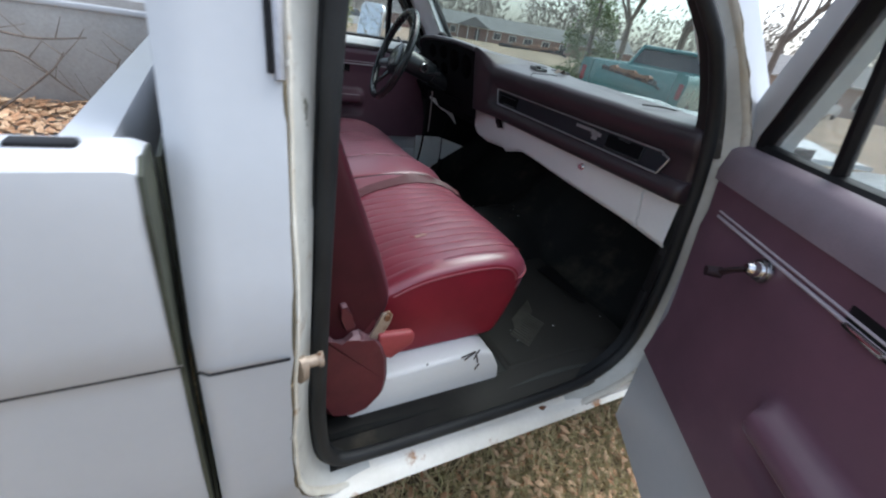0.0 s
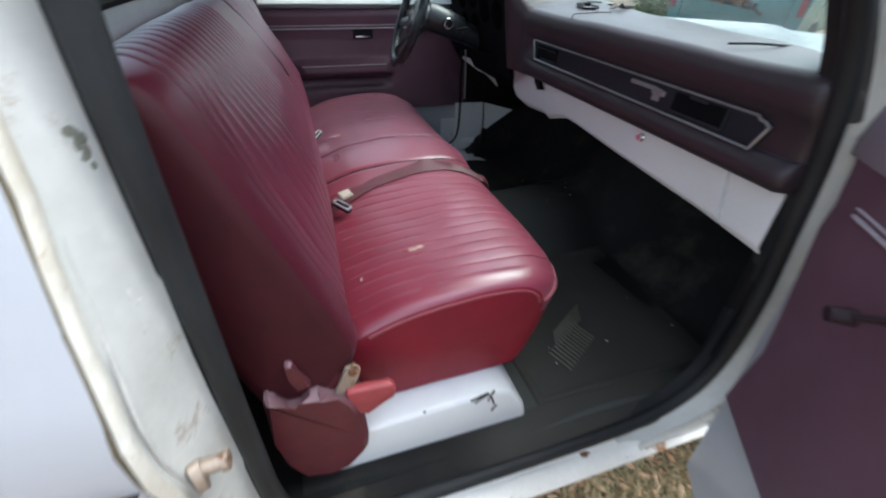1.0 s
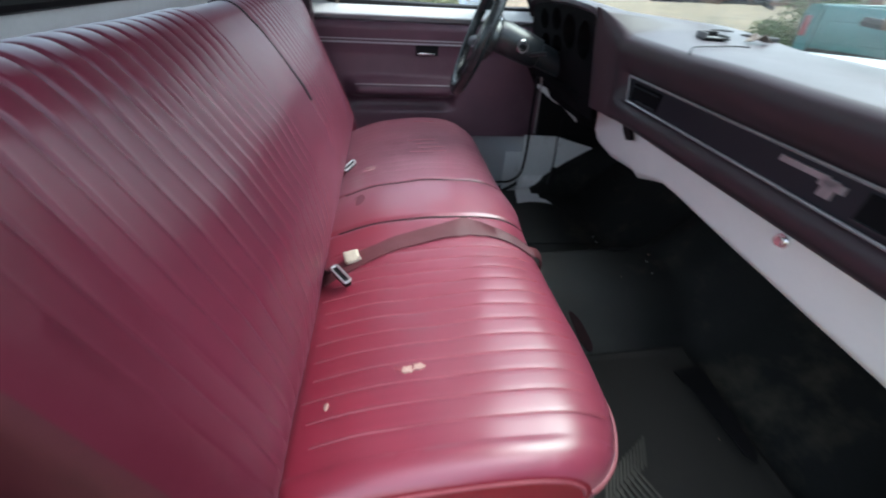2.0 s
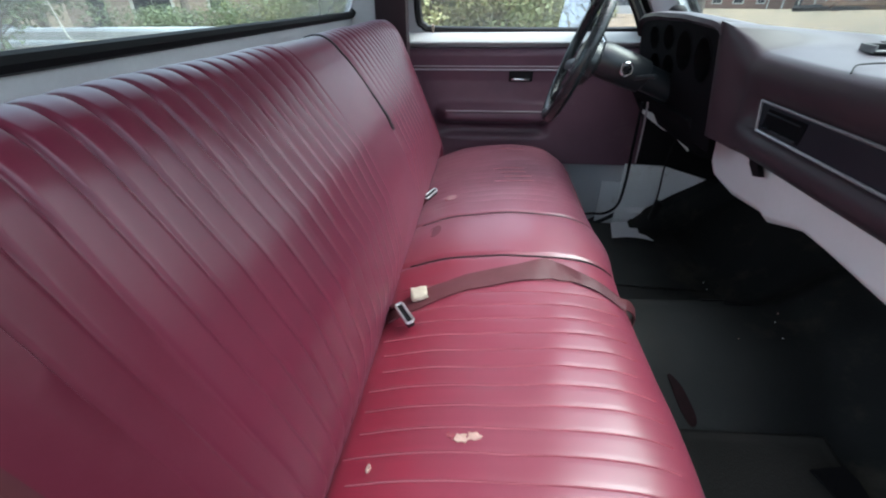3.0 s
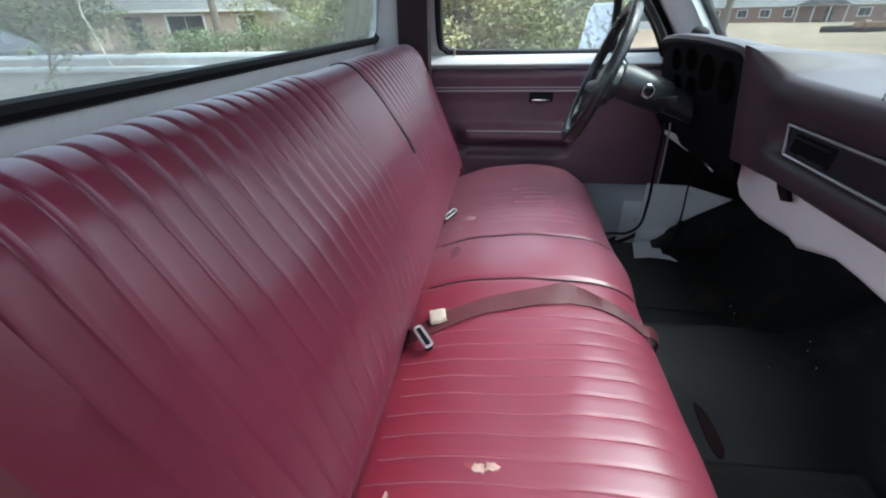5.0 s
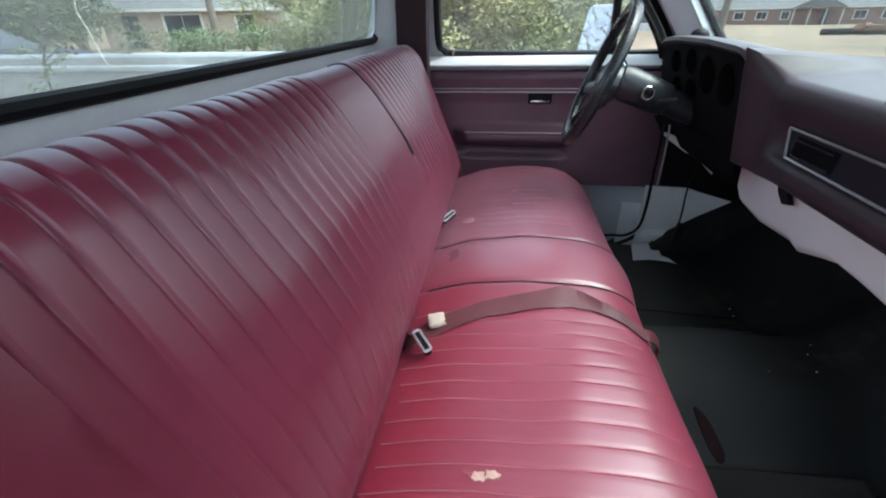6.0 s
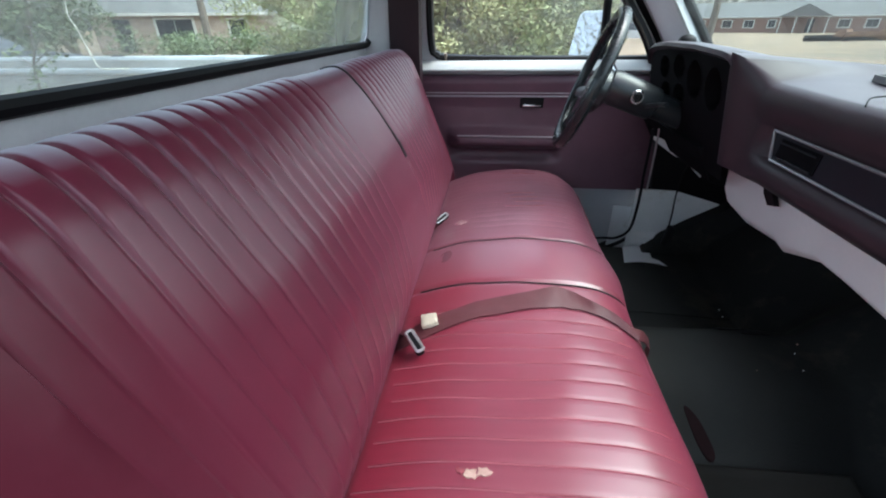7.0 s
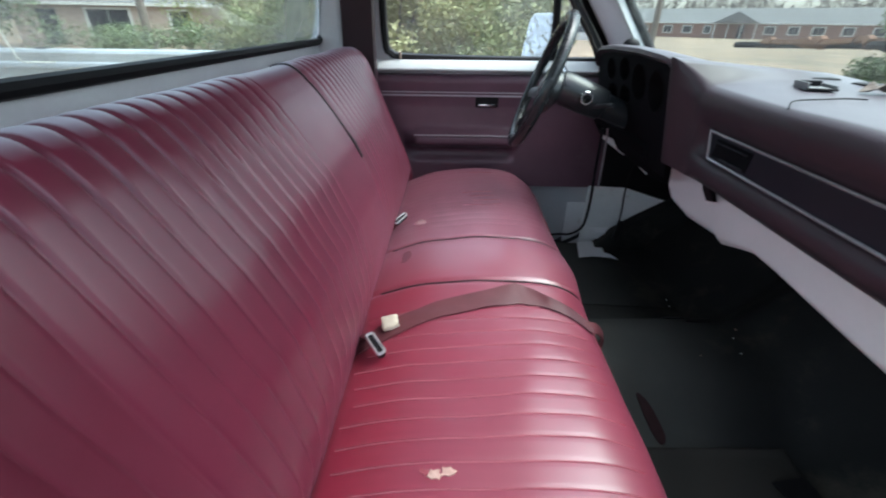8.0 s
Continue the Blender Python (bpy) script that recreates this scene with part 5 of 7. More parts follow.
def webbing(u, v):
    if u < 0.86:
        p = belt_line(u / 0.86)
        w = table_at(p.x, [0.185, 0.47, 0.505, 0.55, 0.62], [0.046, 0.052, 0.050, 0.024, 0.015])
        q = Vector((p.x - 0.008 * (v - 0.5), p.y + w * (v - 0.5), 0))
        fold = 0.004 + 0.010 * math.exp(-((p.x - 0.50) / 0.05) ** 2) * v + 0.011 * v * min(1.0, max(0.0, (p.x - 0.51) / 0.04)) + 0.0015 * math.sin(p.x * 55) * (v - 0.3)
        return (q.x, q.y, seat_top(min(q.x, 0.64), q.y) + fold)
    s = (u - 0.86) / 0.14
    return (0.625 + 0.034 * min(1.0, s * 2.2) - 0.008 * s + 0.004 * v, 0.742 + 0.014 * min(1.0, s * 3) - 0.010 * s + 0.020 * (v - 0.5), lerp(seat_top(0.625, 0.742) + 0.006 + 0.010 * v * (1 - s), 0.775, s ** 1.7))
sheet(bm, webbing, 110, 6, 0.0025)
part("webbing", bm, BELT, belt, "", 60)
c = Vector((0.240, 0.740, seat_top(0.24, 0.74) + 0.011))
bm = bmesh.new()
box(bm, (-0.016, -0.018, -0.004), (0.016, 0.018, 0.005), 0.003, 2, Matrix.Translation(c) @ pose(0, 0, 0, 0, -14, 15))
bmesh.ops.subdivide_edges(bm, edges=bm.edges[:], cuts=3, use_grid_fill=True)
for v in bm.verts:
    v.co += Vector((noise.noise(v.co * 70), noise.noise(v.co * 70 + Vector((9, 0, 0))), noise.noise(v.co * 90))) * 0.0045
part("label_tag", bm, TAG, belt, "crumpled cream paper tag on the belt", 30)


def buckle(at, along, size, label):
    """A flat lap-belt buckle lying on the cushion; along: the way its long side points."""
    b = thing("seat_belt_buckle", at, label, "buckle")
    ax = Vector(along).normalized()
    nn = (Vector((0.05, -0.35, 0.93)) - ax * ax.dot(Vector((0.05, -0.35, 0.93)))).normalized()
    sd = ax.cross(nn)
    c = Vector(at)
    loop = rounded(-0.0095 * size, 0.0095 * size, -0.034 * size, 0.034 * size, 0.006 * size, 3)
    q = bmesh.new()
    loft(q, [[c + sd * (p * k) + ax * (r * k) + nn * h for p, r in loop] for h, k in ((-0.010 * size, 0.95), (0.004 * size, 1.0), (0.006 * size, 0.96))])
    body = part("buckle_body", q, BLACK, b, "black buckle face")
    q = bmesh.new()
    tube(q, [c + sd * (p * 0.90) + ax * (r * 0.97) + nn * (0.0065 * size) for p, r in loop], 0.0036 * size, 6, True)
    part("buckle_rim", q, STEEL, body, "chrome rim")
    q = bmesh.new()
    tube(q, [c - ax * 0.030 * size, c - ax * 0.055 * size - nn * 0.012, c - ax * 0.075 * size - nn * 0.035], 0.013, 6, ry=0.004)
    part("buckle_strap", q, BELT, b)
    return b


buckle((0.224, 0.668, 0.889), (0.56, -0.80, -0.06), 0.80, "chrome-rimmed belt buckle tucked in the seat crease")
buckle((0.200, 1.222, 0.878), (0.60, 0.72, 0.30), 0.72, "small chrome belt buckle at the seat crease")

# ---- dashboard ----
dash = thing("dashboard", (0.95, MID, 0.97), "dusty maroon dashboard with black instrument cluster", "dashboard")
# padded top and face, right of the cluster
PAD = [(1.14, 1.235), (1.13, 1.281), (1.06, 1.284), (0.96, 1.284), (0.883, 1.281), (0.868, 1.276), (0.860, 1.263), (0.860, 1.238), (0.872, 1.213), (0.882, 1.205), (0.886, 1.150), (0.876, 1.147), (0.866, 1.132), (0.866, 1.112), (0.876, 1.098), (0.93, 1.085), (1.10, 1.085), (1.14, 1.12)]
def glass_foot(y):
    """How far forward the windscreen stands at the dash top."""
    return 1.02 + 0.21 * (1 - ((y - MID) / 0.80) ** 2)


def pad_loop(y, squeeze=0.0):
    pts = []
    for x, z in PAD:
        rear = glass_foot(y) - 0.045
        xx = x if x < 0.97 else lerp(0.97, rear, (x - 0.97) / 0.17)
        s = min(1.0, max(0.0, (y - 1.025) / 0.085))
        s = s * s * (3 - 2 * s)
        w = min(1.0, max(0.0, (y - 1.015) / 0.095))
        w = w * w * (3 - 2 * w)
        fill = min(1.0, max(0.0, (y - 0.985) / 0.03))
        if x < 0.89 and 1.09 < z < 1.235:
            xx = lerp(xx, 0.867, fill)
        front = max(0.0, 1 - (x - 0.84) / 0.25)
        far_rise = min(1.0, max(0.0, (y - 0.80) / 0.35))
        zz = z + ((0.004 * noise.noise((x * 6, y * 5, 2)) + 0.022 * far_rise * far_rise * (3 - 2 * far_rise) * (1 - front)) if z > 1.25 else 0) + w * (0.042 + 0.014 * min(1.0, max(0.0, (0.97 - x) / 0.08))) * front * max(0.0, (z - 1.10) / 0.18)
        if x < 0.90:
            xx = lerp(xx, min(xx, 0.822 + (1.318 - zz) * 0.16), s)
        pts.append((lerp(xx, 1.0, squeeze), y, lerp(zz, 1.19, squeeze)))
    return pts
bm = bmesh.new()
loft(bm, [pad_loop(0.128, 0.14), pad_loop(0.134, 0.04), pad_loop(0.145)] + [pad_loop(y) for y in np.linspace(0.17, 1.02, 40)] + [pad_loop(y) for y in np.linspace(1.026, 1.112, 20)] + [pad_loop(1.118, 0.02)])
part("dash_pad", bm, MAROONPAD, dash, "dusty maroon padded dash top with painted sheen", 50)
# loose tray, dead leaf and wire on the dash top
tray = thing("plastic_tray", (1.01, 0.95, 1.288), "small grey plastic tray with a black back on the dash", "tray")
m = Matrix.Translation((1.014, 0.926, 1.288)) @ pose(0, 0, 0, 0, 0, -12) @ Matrix.Scale(0.80, 4)
bm = bmesh.new()
box(bm, (-0.028, 0.0, 0.001), (0.030, 0.062, 0.005), 0.001, 1, m)
box(bm, (-0.030, 0.0, 0.001), (-0.025, 0.062, 0.017), 0.001, 1, m)
box(bm, (0.027, 0.0, 0.001), (0.032, 0.062, 0.012), 0.001, 1, m)
part("tray_body", bm, DULLGREY, tray, "", 0)
bm = bmesh.new()
box(bm, (-0.022, 0.050, 0.005), (0.022, 0.062, 0.017), 0.002, 2, m)
part("tray_back", bm, BLACK, tray, "black back of the tray", 0)
bm = bmesh.new()
box(bm, (-0.030, -0.005, 0.001), (0.032, 0.0, 0.006), 0.001, 1, m)
part("tray_lip", bm, BLACK, tray, "dark front lip", 0)
dead = thing("dead_leaf", (1.10, 0.914, 1.288), "curled dark dead leaf on the dash top", "leaf")
bm = bmesh.new()
sheet(bm, lambda u, v: (1.070 + 0.064 * u, 0.912 + 0.030 * (v - 0.5) * math.sin(math.pi * min(1, u + 0.05)), 1.2905 + 0.008 * abs(v - 0.5) * 2 * math.sin(math.pi * u) + 0.008 * math.exp(-((u - 0.45) / 0.12) ** 2)), 14, 6, 0.0012)
part("blade", bm, BARK, dead)
bit = thing("loose_wire", (0.91, 0.82, 1.285), "thin dark wire lying on the dash top", "wire")
bm = bmesh.new()
tube(bm, spline([(0.868, 0.792, 1.279), (0.885, 0.812, 1.2865), (0.915, 0.829, 1.287), (0.955, 0.838, 1.287), (0.990, 0.842, 1.288), (1.02, 0.835, 1.288)], 5), 0.0013, 5)
part("strand", bm, BLACK, bit)
# crash pad section round the cluster
bm = bmesh.new()
loft(bm, [[(x, y, z) for x, z in [(glass_foot(y) - 0.03, 1.252), (glass_foot(y) - 0.065, 1.280), (0.98, 1.308), (0.90, 1.324 + b), (0.835 + s, 1.334 + b), (0.818 + s, 1.330 + b), (0.814 + s, 1.321 + b), (0.84 + s, 1.306 + b), (0.96, 1.26)]] for y, b, s in ((1.106, -0.016, 0.008), (1.114, -0.007, 0.003), (1.126, -0.003, 0.001), (1.15, 0.0, 0.0), (1.3, 0.006, 0.0), (1.5, 0.003, 0.0), (1.60, -0.005, 0.0), (1.630, -0.014, 0.002), (1.650, -0.028, 0.006), (1.66, -0.05, 0.012))])
part("cluster_hood", bm, MAROONPAD, dash, "dusty maroon instrument hood with painted sheen")
bm = bmesh.new()
loft(bm, [[(x, y, z) for x, z in [(glass_foot(y) - 0.02, 1.25), (0.95, 1.262), (0.90, 1.22), (0.89, 1.10), (0.98, 1.0), (1.0, 1.1)]] for y in (1.655, 1.70, 1.745)])
part("dash_end", bm, MAROON, dash)
# black face with round wells
bm = bmesh.new()
FACE0, FACE1, FACEB, FACET = 1.100, 1.652, 1.060, 1.320
def face_x(z):
    return 0.828 + (1.318 - z) * 0.16
wells = [(1.189, 1.247, 0.042, 0.045), (1.299, 1.255, 0.043, 0.043), (1.407, 1.277, 0.035, 0.029), (1.395, 1.208, 0.035, 0.027), (1.520, 1.268, 0.034, 0.029), (1.500, 1.201, 0.035, 0.027)]
def face_pt(u, v):
    y, z = lerp(FACE0, FACE1, u), lerp(FACEB, FACET, v)
    deep = 0.0
    for cy, cz, ry, rz in wells:
        d = math.hypot((y - cy) / ry, (z - cz) / rz)
        if d < 1.0:
            deep = max(deep, 0.055 * min(1.0, (1.0 - d) / 0.12))
        elif d < 1.10:
            deep -= 0.002
    return (face_x(z) + deep, y, z)
sheet(bm, face_pt, 180, 80, 0.0)
face = part("cluster_face", bm, CLUSTER, dash, "black instrument face with round gauge wells", 30)
# the lower black knee area on the driver's side
bm = bmesh.new()
prism(bm, [(0.846, 1.110), (0.90, 1.02), (1.05, 0.97), (1.3, 1.0), (1.3, 1.2), (0.9, 1.12)], "y", 1.205, 1.70, 0.006)
part("under_dash", bm, CLUSTER, dash, "black open underside of the dash")
# trim bezel: frame, inset, slots
BZ = [(0.196, 1.1960), (0.990, 1.2000), (0.965, 1.1535), (0.215, 1.1480)]
def bez(y, z, out=0.0):
    return Vector((0.884 - (1.20 - z) * 0.10 - out, y, z))
bm = bmesh.new()
corner = [(0.222, 1.2000), (0.985, 1.2020), (0.962, 1.1520), (0.212, 1.1470), (0.196, 1.188), (0.206, 1.1935), (0.214, 1.1940)]
tube(bm, [bez(y, z, 0.006) for a, b in zip(corner, corner[1:] + corner[:1]) for y, z in [(lerp(a[0], b[0], s), lerp(a[1], b[1], s)) for s in (0, 0.02, 0.5, 0.98)]], 0.0027, 6, True)
bezel = part("bezel_frame", bm, TRIMSILVER, dash, "dull silver trim frame")
bm = bmesh.new()
loft(bm, [[bez(y, z, o) for y, z in corner] for o in (-0.01, 0.003)])
part("bezel_inset", bm, INSET, dash, "blue-black dash inset panel")
for y0, y1 in ((0.845, 0.955), (0.275, 0.400)):
    bm = bmesh.new()
    loft(bm, [[bez(y, z, 0.0045) for y, z in [(lerp(y0, y1, a), b) for a, b in ((0, 1.193), (1, 1.193), (1, 1.158), (0, 1.158))]], [bez(y, z, 0.0035) for y, z in [(lerp(y0, y1, a), b) for a, b in ((0, 1.193), (1, 1.193), (1, 1.158), (0, 1.158))]]])
    slot = part("vent_slot", bm, CLUSTER, dash, "black open vent slot")
    bm = bmesh.new()
    if y0 > 0.5:
        tube(bm, [bez(y0 + 0.006, 1.160, 0.006), bez(y1 - 0.004, 1.160, 0.006)], 0.0022, 5)
        tube(bm, [bez(y0 + 0.01, 1.186, 0.005), bez(y1, 1.186, 0.005)], 0.0018, 5)
    else:
        tube(bm, [bez(y0 + 0.045, 1.192, 0.007), bez(y0 + 0.085, 1.1925, 0.007)], 0.0030, 5)
        tube(bm, [bez(y0, 1.158, 0.006), bez(y0, 1.193, 0.006)], 0.0022, 5)
        tube(bm, [bez(y0, 1.158, 0.006), bez(y1, 1.158, 0.006)], 0.0022, 5)
    part("slot_edge", bm, COLUMN, slot)
# plain emblem shapes
bm = bmesh.new()
for y0, y1, z0, z1 in ((0.452, 0.530, 1.182, 1.190), (0.436, 0.456, 1.164, 1.188), (0.425, 0.462, 1.176, 1.186)):
    loft(bm, [[bez(y, z, o) for y, z in ((y0, z0), (y1, z0), (y1, z1), (y0, z1))] for o in (0.002, 0.006)])
part("emblem", bm, TRIMSILVER, dash, "small dull silver emblem", 0)
# lower white metal panel with the glove box lid
LOW_Y = [0.145, 0.30, 0.58, 0.77, 0.83, 0.865, 0.925, 0.950, 1.07, 1.155, 1.180, 1.190]
LOW_Z = [0.958, 0.974, 0.990, 1.004, 1.006, 0.996, 0.976, 0.984, 0.974, 0.983, 1.005, 1.060]
bm = bmesh.new()
def low_pt(u, v):
    y = lerp(0.150, 1.190, u)
    zb = table_at(y, LOW_Y, LOW_Z)
    z = lerp(1.092, zb, v)
    x = 0.926 + 0.006 * v + (0.010 * (v - 0.9) / 0.10 if v > 0.9 else 0) + 0.0015 * noise.noise((y * 7, z * 9, 1))
    x -= 0.004 * math.exp(-((y - 0.95) / 0.12) ** 2) * math.sin(v * 3)
    if abs(y - 0.262 + 0.15 * (1.09 - z)) < 0.0035:
        x += 0.010
    return (x, y, z)
sheet(bm, low_pt, 300, 22, 0.003)
lower = part("lower_panel", bm, SHELL, dash, "white painted metal lower dash with glove box", 50)
bm = bmesh.new()
tube(bm, [(0.934, 0.497, 1.0625), (0.920, 0.497, 1.0625)], 0.011, 14)
tube(bm, [(0.922, 0.497, 1.0625), (0.912, 0.497, 1.0625)], 0.0075, 14)
part("glove_box_button", bm, CHROME, lower, "chrome glove box push button")
bm = bmesh.new()
STRAP = [(1.012, 1.112), (0.985, 1.112), (0.968, 1.088), (0.944, 1.063), (0.966, 1.057), (0.990, 1.074)]
loft(bm, [[(x, y, z) for y, z in STRAP] for x in (0.912, 0.902)])
part("hanging_strap", bm, BLACK, dash, "black strap hanging under the dash")
# driver's side: bent white trim strip, rod and cable
bm = bmesh.new()
edge_up = [(0.833, 1.070), (0.863, 1.060), (0.893, 1.050), (0.925, 1.038), (0.956, 1.025), (0.978, 0.998), (1.000, 0.966), (1.018, 0.937)]
edge_low = [(0.836, 1.062), (0.863, 1.042), (0.890, 1.024), (0.917, 1.006), (0.944, 0.995), (0.966, 0.979), (0.990, 0.957), (1.014, 0.935)]
loft(bm, [[(x, 1.500 + 0.004 * math.sin(i), z), (x + 0.002, 1.504 + 0.004 * math.sin(i), z), (x2 + 0.002, 1.506, z2), (x2, 1.502, z2)] for i, ((x, z), (x2, z2)) in enumerate(zip(edge_up, edge_low))])
part("loose_trim_strip", bm, SHELL, dash, "bent pale metal strip hanging under the dash")
# dash top clutter belonging to the dash
bm = bmesh.new()
box(bm, (-0.026, -0.050, 0.0), (0.026, 0.050, 0.010), 0.003, 2, pose(1.105, 1.075, 1.289, 0, 0, -8))
part("defrost_vent", bm, BLACK, dash, "black vent block on the dash top")
bm = bmesh.new()
box(bm, (-0.020, -0.035, 0.0), (0.020, 0.035, 0.014), 0.004, 2, pose(1.150, 0.970, 1.282, 0, 0, 20))
part("dash_clip", bm, BLACK, dash)
bm = bmesh.new()
tube(bm, spline([(0.90, 0.345, 1.2875), (0.945, 0.325, 1.289), (0.985, 0.315, 1.287), (1.02, 0.320, 1.284)], 6), 0.0022, 6)
part("dash_crack", bm, BLACK, dash, "dark split in the dash top")
bm = bmesh.new()
bmesh.ops.create_uvsphere(bm, u_segments=16, v_segments=10, radius=0.026, matrix=pose(0.90, 1.57, 1.330))
for v in bm.verts:
    v.co.z = 1.330 + (v.co.z - 1.330) * 0.8
part("dash_knob", bm, BLACK, dash, "black round knob on the cluster hood")

# ---- steering wheel and column ----
wheel = thing("steering_wheel", (0.604, 1.425, 1.06), "worn black steering wheel on a grey column", "steering wheel")
WC, tilt = Vector((0.604, 1.425, 1.236)), math.atan2(0.137, 0.346)
WU = Vector((math.sin(tilt), 0.10, math.cos(tilt))).normalized()
WN = Vector((-math.cos(tilt), 0.10, math.sin(tilt))).normalized()          # towards the driver
WN = (WN - WU * WN.dot(WU)).normalized()
WS = WN.cross(WU)
bm = bmesh.new()
tube(bm, [WC + WU * (0.186 * math.cos(a)) + WS * (0.186 * math.sin(a)) for a in np.linspace(0, 2 * math.pi, 49)[:-1]], 0.0145, 10, True, up=WN, ry=0.016)
part("rim", bm, WHEELBLK, wheel, "worn black wheel rim")
bm = bmesh.new()
hub = [[WC + WN * d + WU * (r * math.cos(a) * 0.75 - 0.01) + WS * (r * math.sin(a)) for a in np.linspace(0, 2 * math.pi, 25)[:-1]] for d, r in ((-0.06, 0.05), (-0.045, 0.085), (-0.015, 0.088), (-0.008, 0.078), (-0.004, 0.03))]
loft(bm, hub)
part("hub_pad", bm, WHEELBLK, wheel, "grey-black horn pad")
for a in (100, 260, 140, 220):
    bm = bmesh.new()
    d = WU * math.cos(radians(a)) + WS * math.sin(radians(a))
    tube(bm, [WC + d * 0.05 - WN * 0.03, WC + d * 0.11 - WN * 0.018, WC + d * 0.182], 0.020, 8, ry=0.007, up=WN, taper=0.8)
    part("spoke", bm, SPOKE if a in (100, 260) else WHEELBLK, wheel, "worn silver-grey spoke" if a in (100, 260) else "")
bm = bmesh.new()
COL = -WN
top = WC + COL * 0.055
loft(bm, [[top + COL * d + WU * (r * math.cos(a) * k) + WS * (r * math.sin(a)) + WU * 0.012 for a in np.linspace(0, 2 * math.pi, 25)[:-1]] for d, r, k in ((0.0, 0.044, 1), (0.02, 0.048, 1), (0.10, 0.046, 1.0), (0.14, 0.043, 1.0), (0.145, 0.036, 1), (0.27, 0.034, 1), (0.5, 0.03, 1))])
col = part("column_shroud", bm, COLUMN, wheel, "grey plastic steering column shroud")
ign = Vector((0.726, 1.376, 1.204))
bm = bmesh.new()
tube(bm, [ign + Vector((0.015 * math.cos(a), -0.018, 0.015 * math.sin(a))) for a in np.linspace(0, 2 * math.pi, 19)[:-1]], 0.0042, 6, True, up=(0, 1, 0))
tube(bm, [ign + Vector((0, 0.004, 0)), ign + Vector((0, -0.014, 0))], 0.016, 16)
lock = part("ignition_lock", bm, CHROME, col, "chrome ignition lock")
bm = bmesh.new()
tube(bm, [ign + Vector((0, -0.012, 0)), ign + Vector((0, -0.020, 0))], 0.0085, 14)
box(bm, (-0.002, -0.026, -0.009), (0.002, -0.018, 0.009), 0.0008, 1, Matrix.Translation(ign) @ pose(0, 0, 0, 0, 25, 0))
part("key_barrel", bm, BLACK, col, "black key barrel")
bm = bmesh.new()
tube(bm, [Vector((0.75, 1.385, 1.175)), Vector((0.775, 1.33, 1.19)), Vector((0.785, 1.30, 1.195))], 0.006, 8)
part("shift_lever", bm, COLUMN, col, "short grey lever stub")
bm = bmesh.new()
tube(bm, [WC + COL * 0.10 + Vector((0, 0.03, 0.04)), WC + COL * 0.08 + Vector((0, 0.16, 0.09))], 0.005, 8)
part("turn_signal_lever", bm, CHROME, col)

# ---- under the dash on the driver's side ----
# added plate that plugs a daylight gap by the sill
bm = bmesh.new()
box(bm, (0.84, 1.764, 0.50), (0.95, 1.772, 0.72), 0.002)
part("sill_filler", bm, SHELL, truck)
bm = bmesh.new()
prism(bm, [(0.955, 0.53), (0.985, 0.575), (1.036, 0.622), (1.12, 0.675), (1.235, 0.745), (1.40, 0.88), (1.40, 0.53)], "y", 1.690, 1.7465, 0.010, 3)
part("toe_lining", bm, FLOORMAT, truck, "dark dusty floor lining turned up at the kick panel", 60)
rod = thing("hanging_wire", (0.93, 1.52, 0.60), "thin pale rod and dark cable hanging under the dash", "wire")
bm = bmesh.new()
tube(bm, spline([(0.852, 1.50, 1.090), (0.855, 1.50, 1.062), (0.858, 1.50, 0.976), (0.859, 1.50, 0.892)], 6), 0.0032, 8)
part("rod", bm, TRIMSILVER, rod)
bm = bmesh.new()
tube(bm, spline([(0.836, 1.50, 1.09), (0.838, 1.50, 1.03), (0.846, 1.52, 0.93), (0.866, 1.57, 0.795), (0.880, 1.64, 0.672), (0.850, 1.68, 0.615), (0.80, 1.70, 0.602), (0.74, 1.715, 0.585)], 6), 0.005, 8)
part("cable", bm, BLACK, rod)
pedal = thing("accelerator_pedal", (1.008, 1.60, 0.632), "black rubber accelerator pedal on a thin rod", "pedal")
bm = bmesh.new()
box(bm, (-0.011, -0.014, -0.040), (0.011, 0.014, 0.040), 0.005, 2, pose(1.008, 1.60, 0.672, 0, 8, 0))
part("pedal_pad", bm, BLACK, pedal)
bm = bmesh.new()
tube(bm, spline([(1.003, 1.60, 0.70), (1.003, 1.60, 0.764), (0.999, 1.60, 0.845), (1.01, 1.60, 0.94), (1.06, 1.60, 1.03)], 6), 0.0028, 6)
part("pedal_rod", bm, BLACK, pedal)
paper = thing("torn_paper", (0.96, 1.64, 0.54), "torn white paper sheet on the dark floor", "paper")
bm = bmesh.new()
PTS = [(0.879, 1.611), (0.892, 1.700), (0.902, 1.738), (0.960, 1.740), (1.006, 1.738), (1.015, 1.715), (0.998, 1.690), (0.995, 1.652), (1.016, 1.632), (1.036, 1.598), (1.010, 1.606), (0.985, 1.622), (0.935, 1.610)]
zs = [floor_z(x, y) + 0.010 + 0.010 * abs(math.sin(i * 1.7)) for i, (x, y) in enumerate(PTS)]
loft(bm, [[(x, y, z + o) for (x, y), z in zip(PTS, zs)] for o in (0.0, 0.0012)])
part("sheet", bm, PAPER, paper)

# ---- floor: ribbed mat patch, sill strip, debris ----
fm = thing("floor_mat", (0.8, 0.4, 0.535), "dark dusty rubber floor mat with ribbed patch", "floor mat")
bm = bmesh.new()
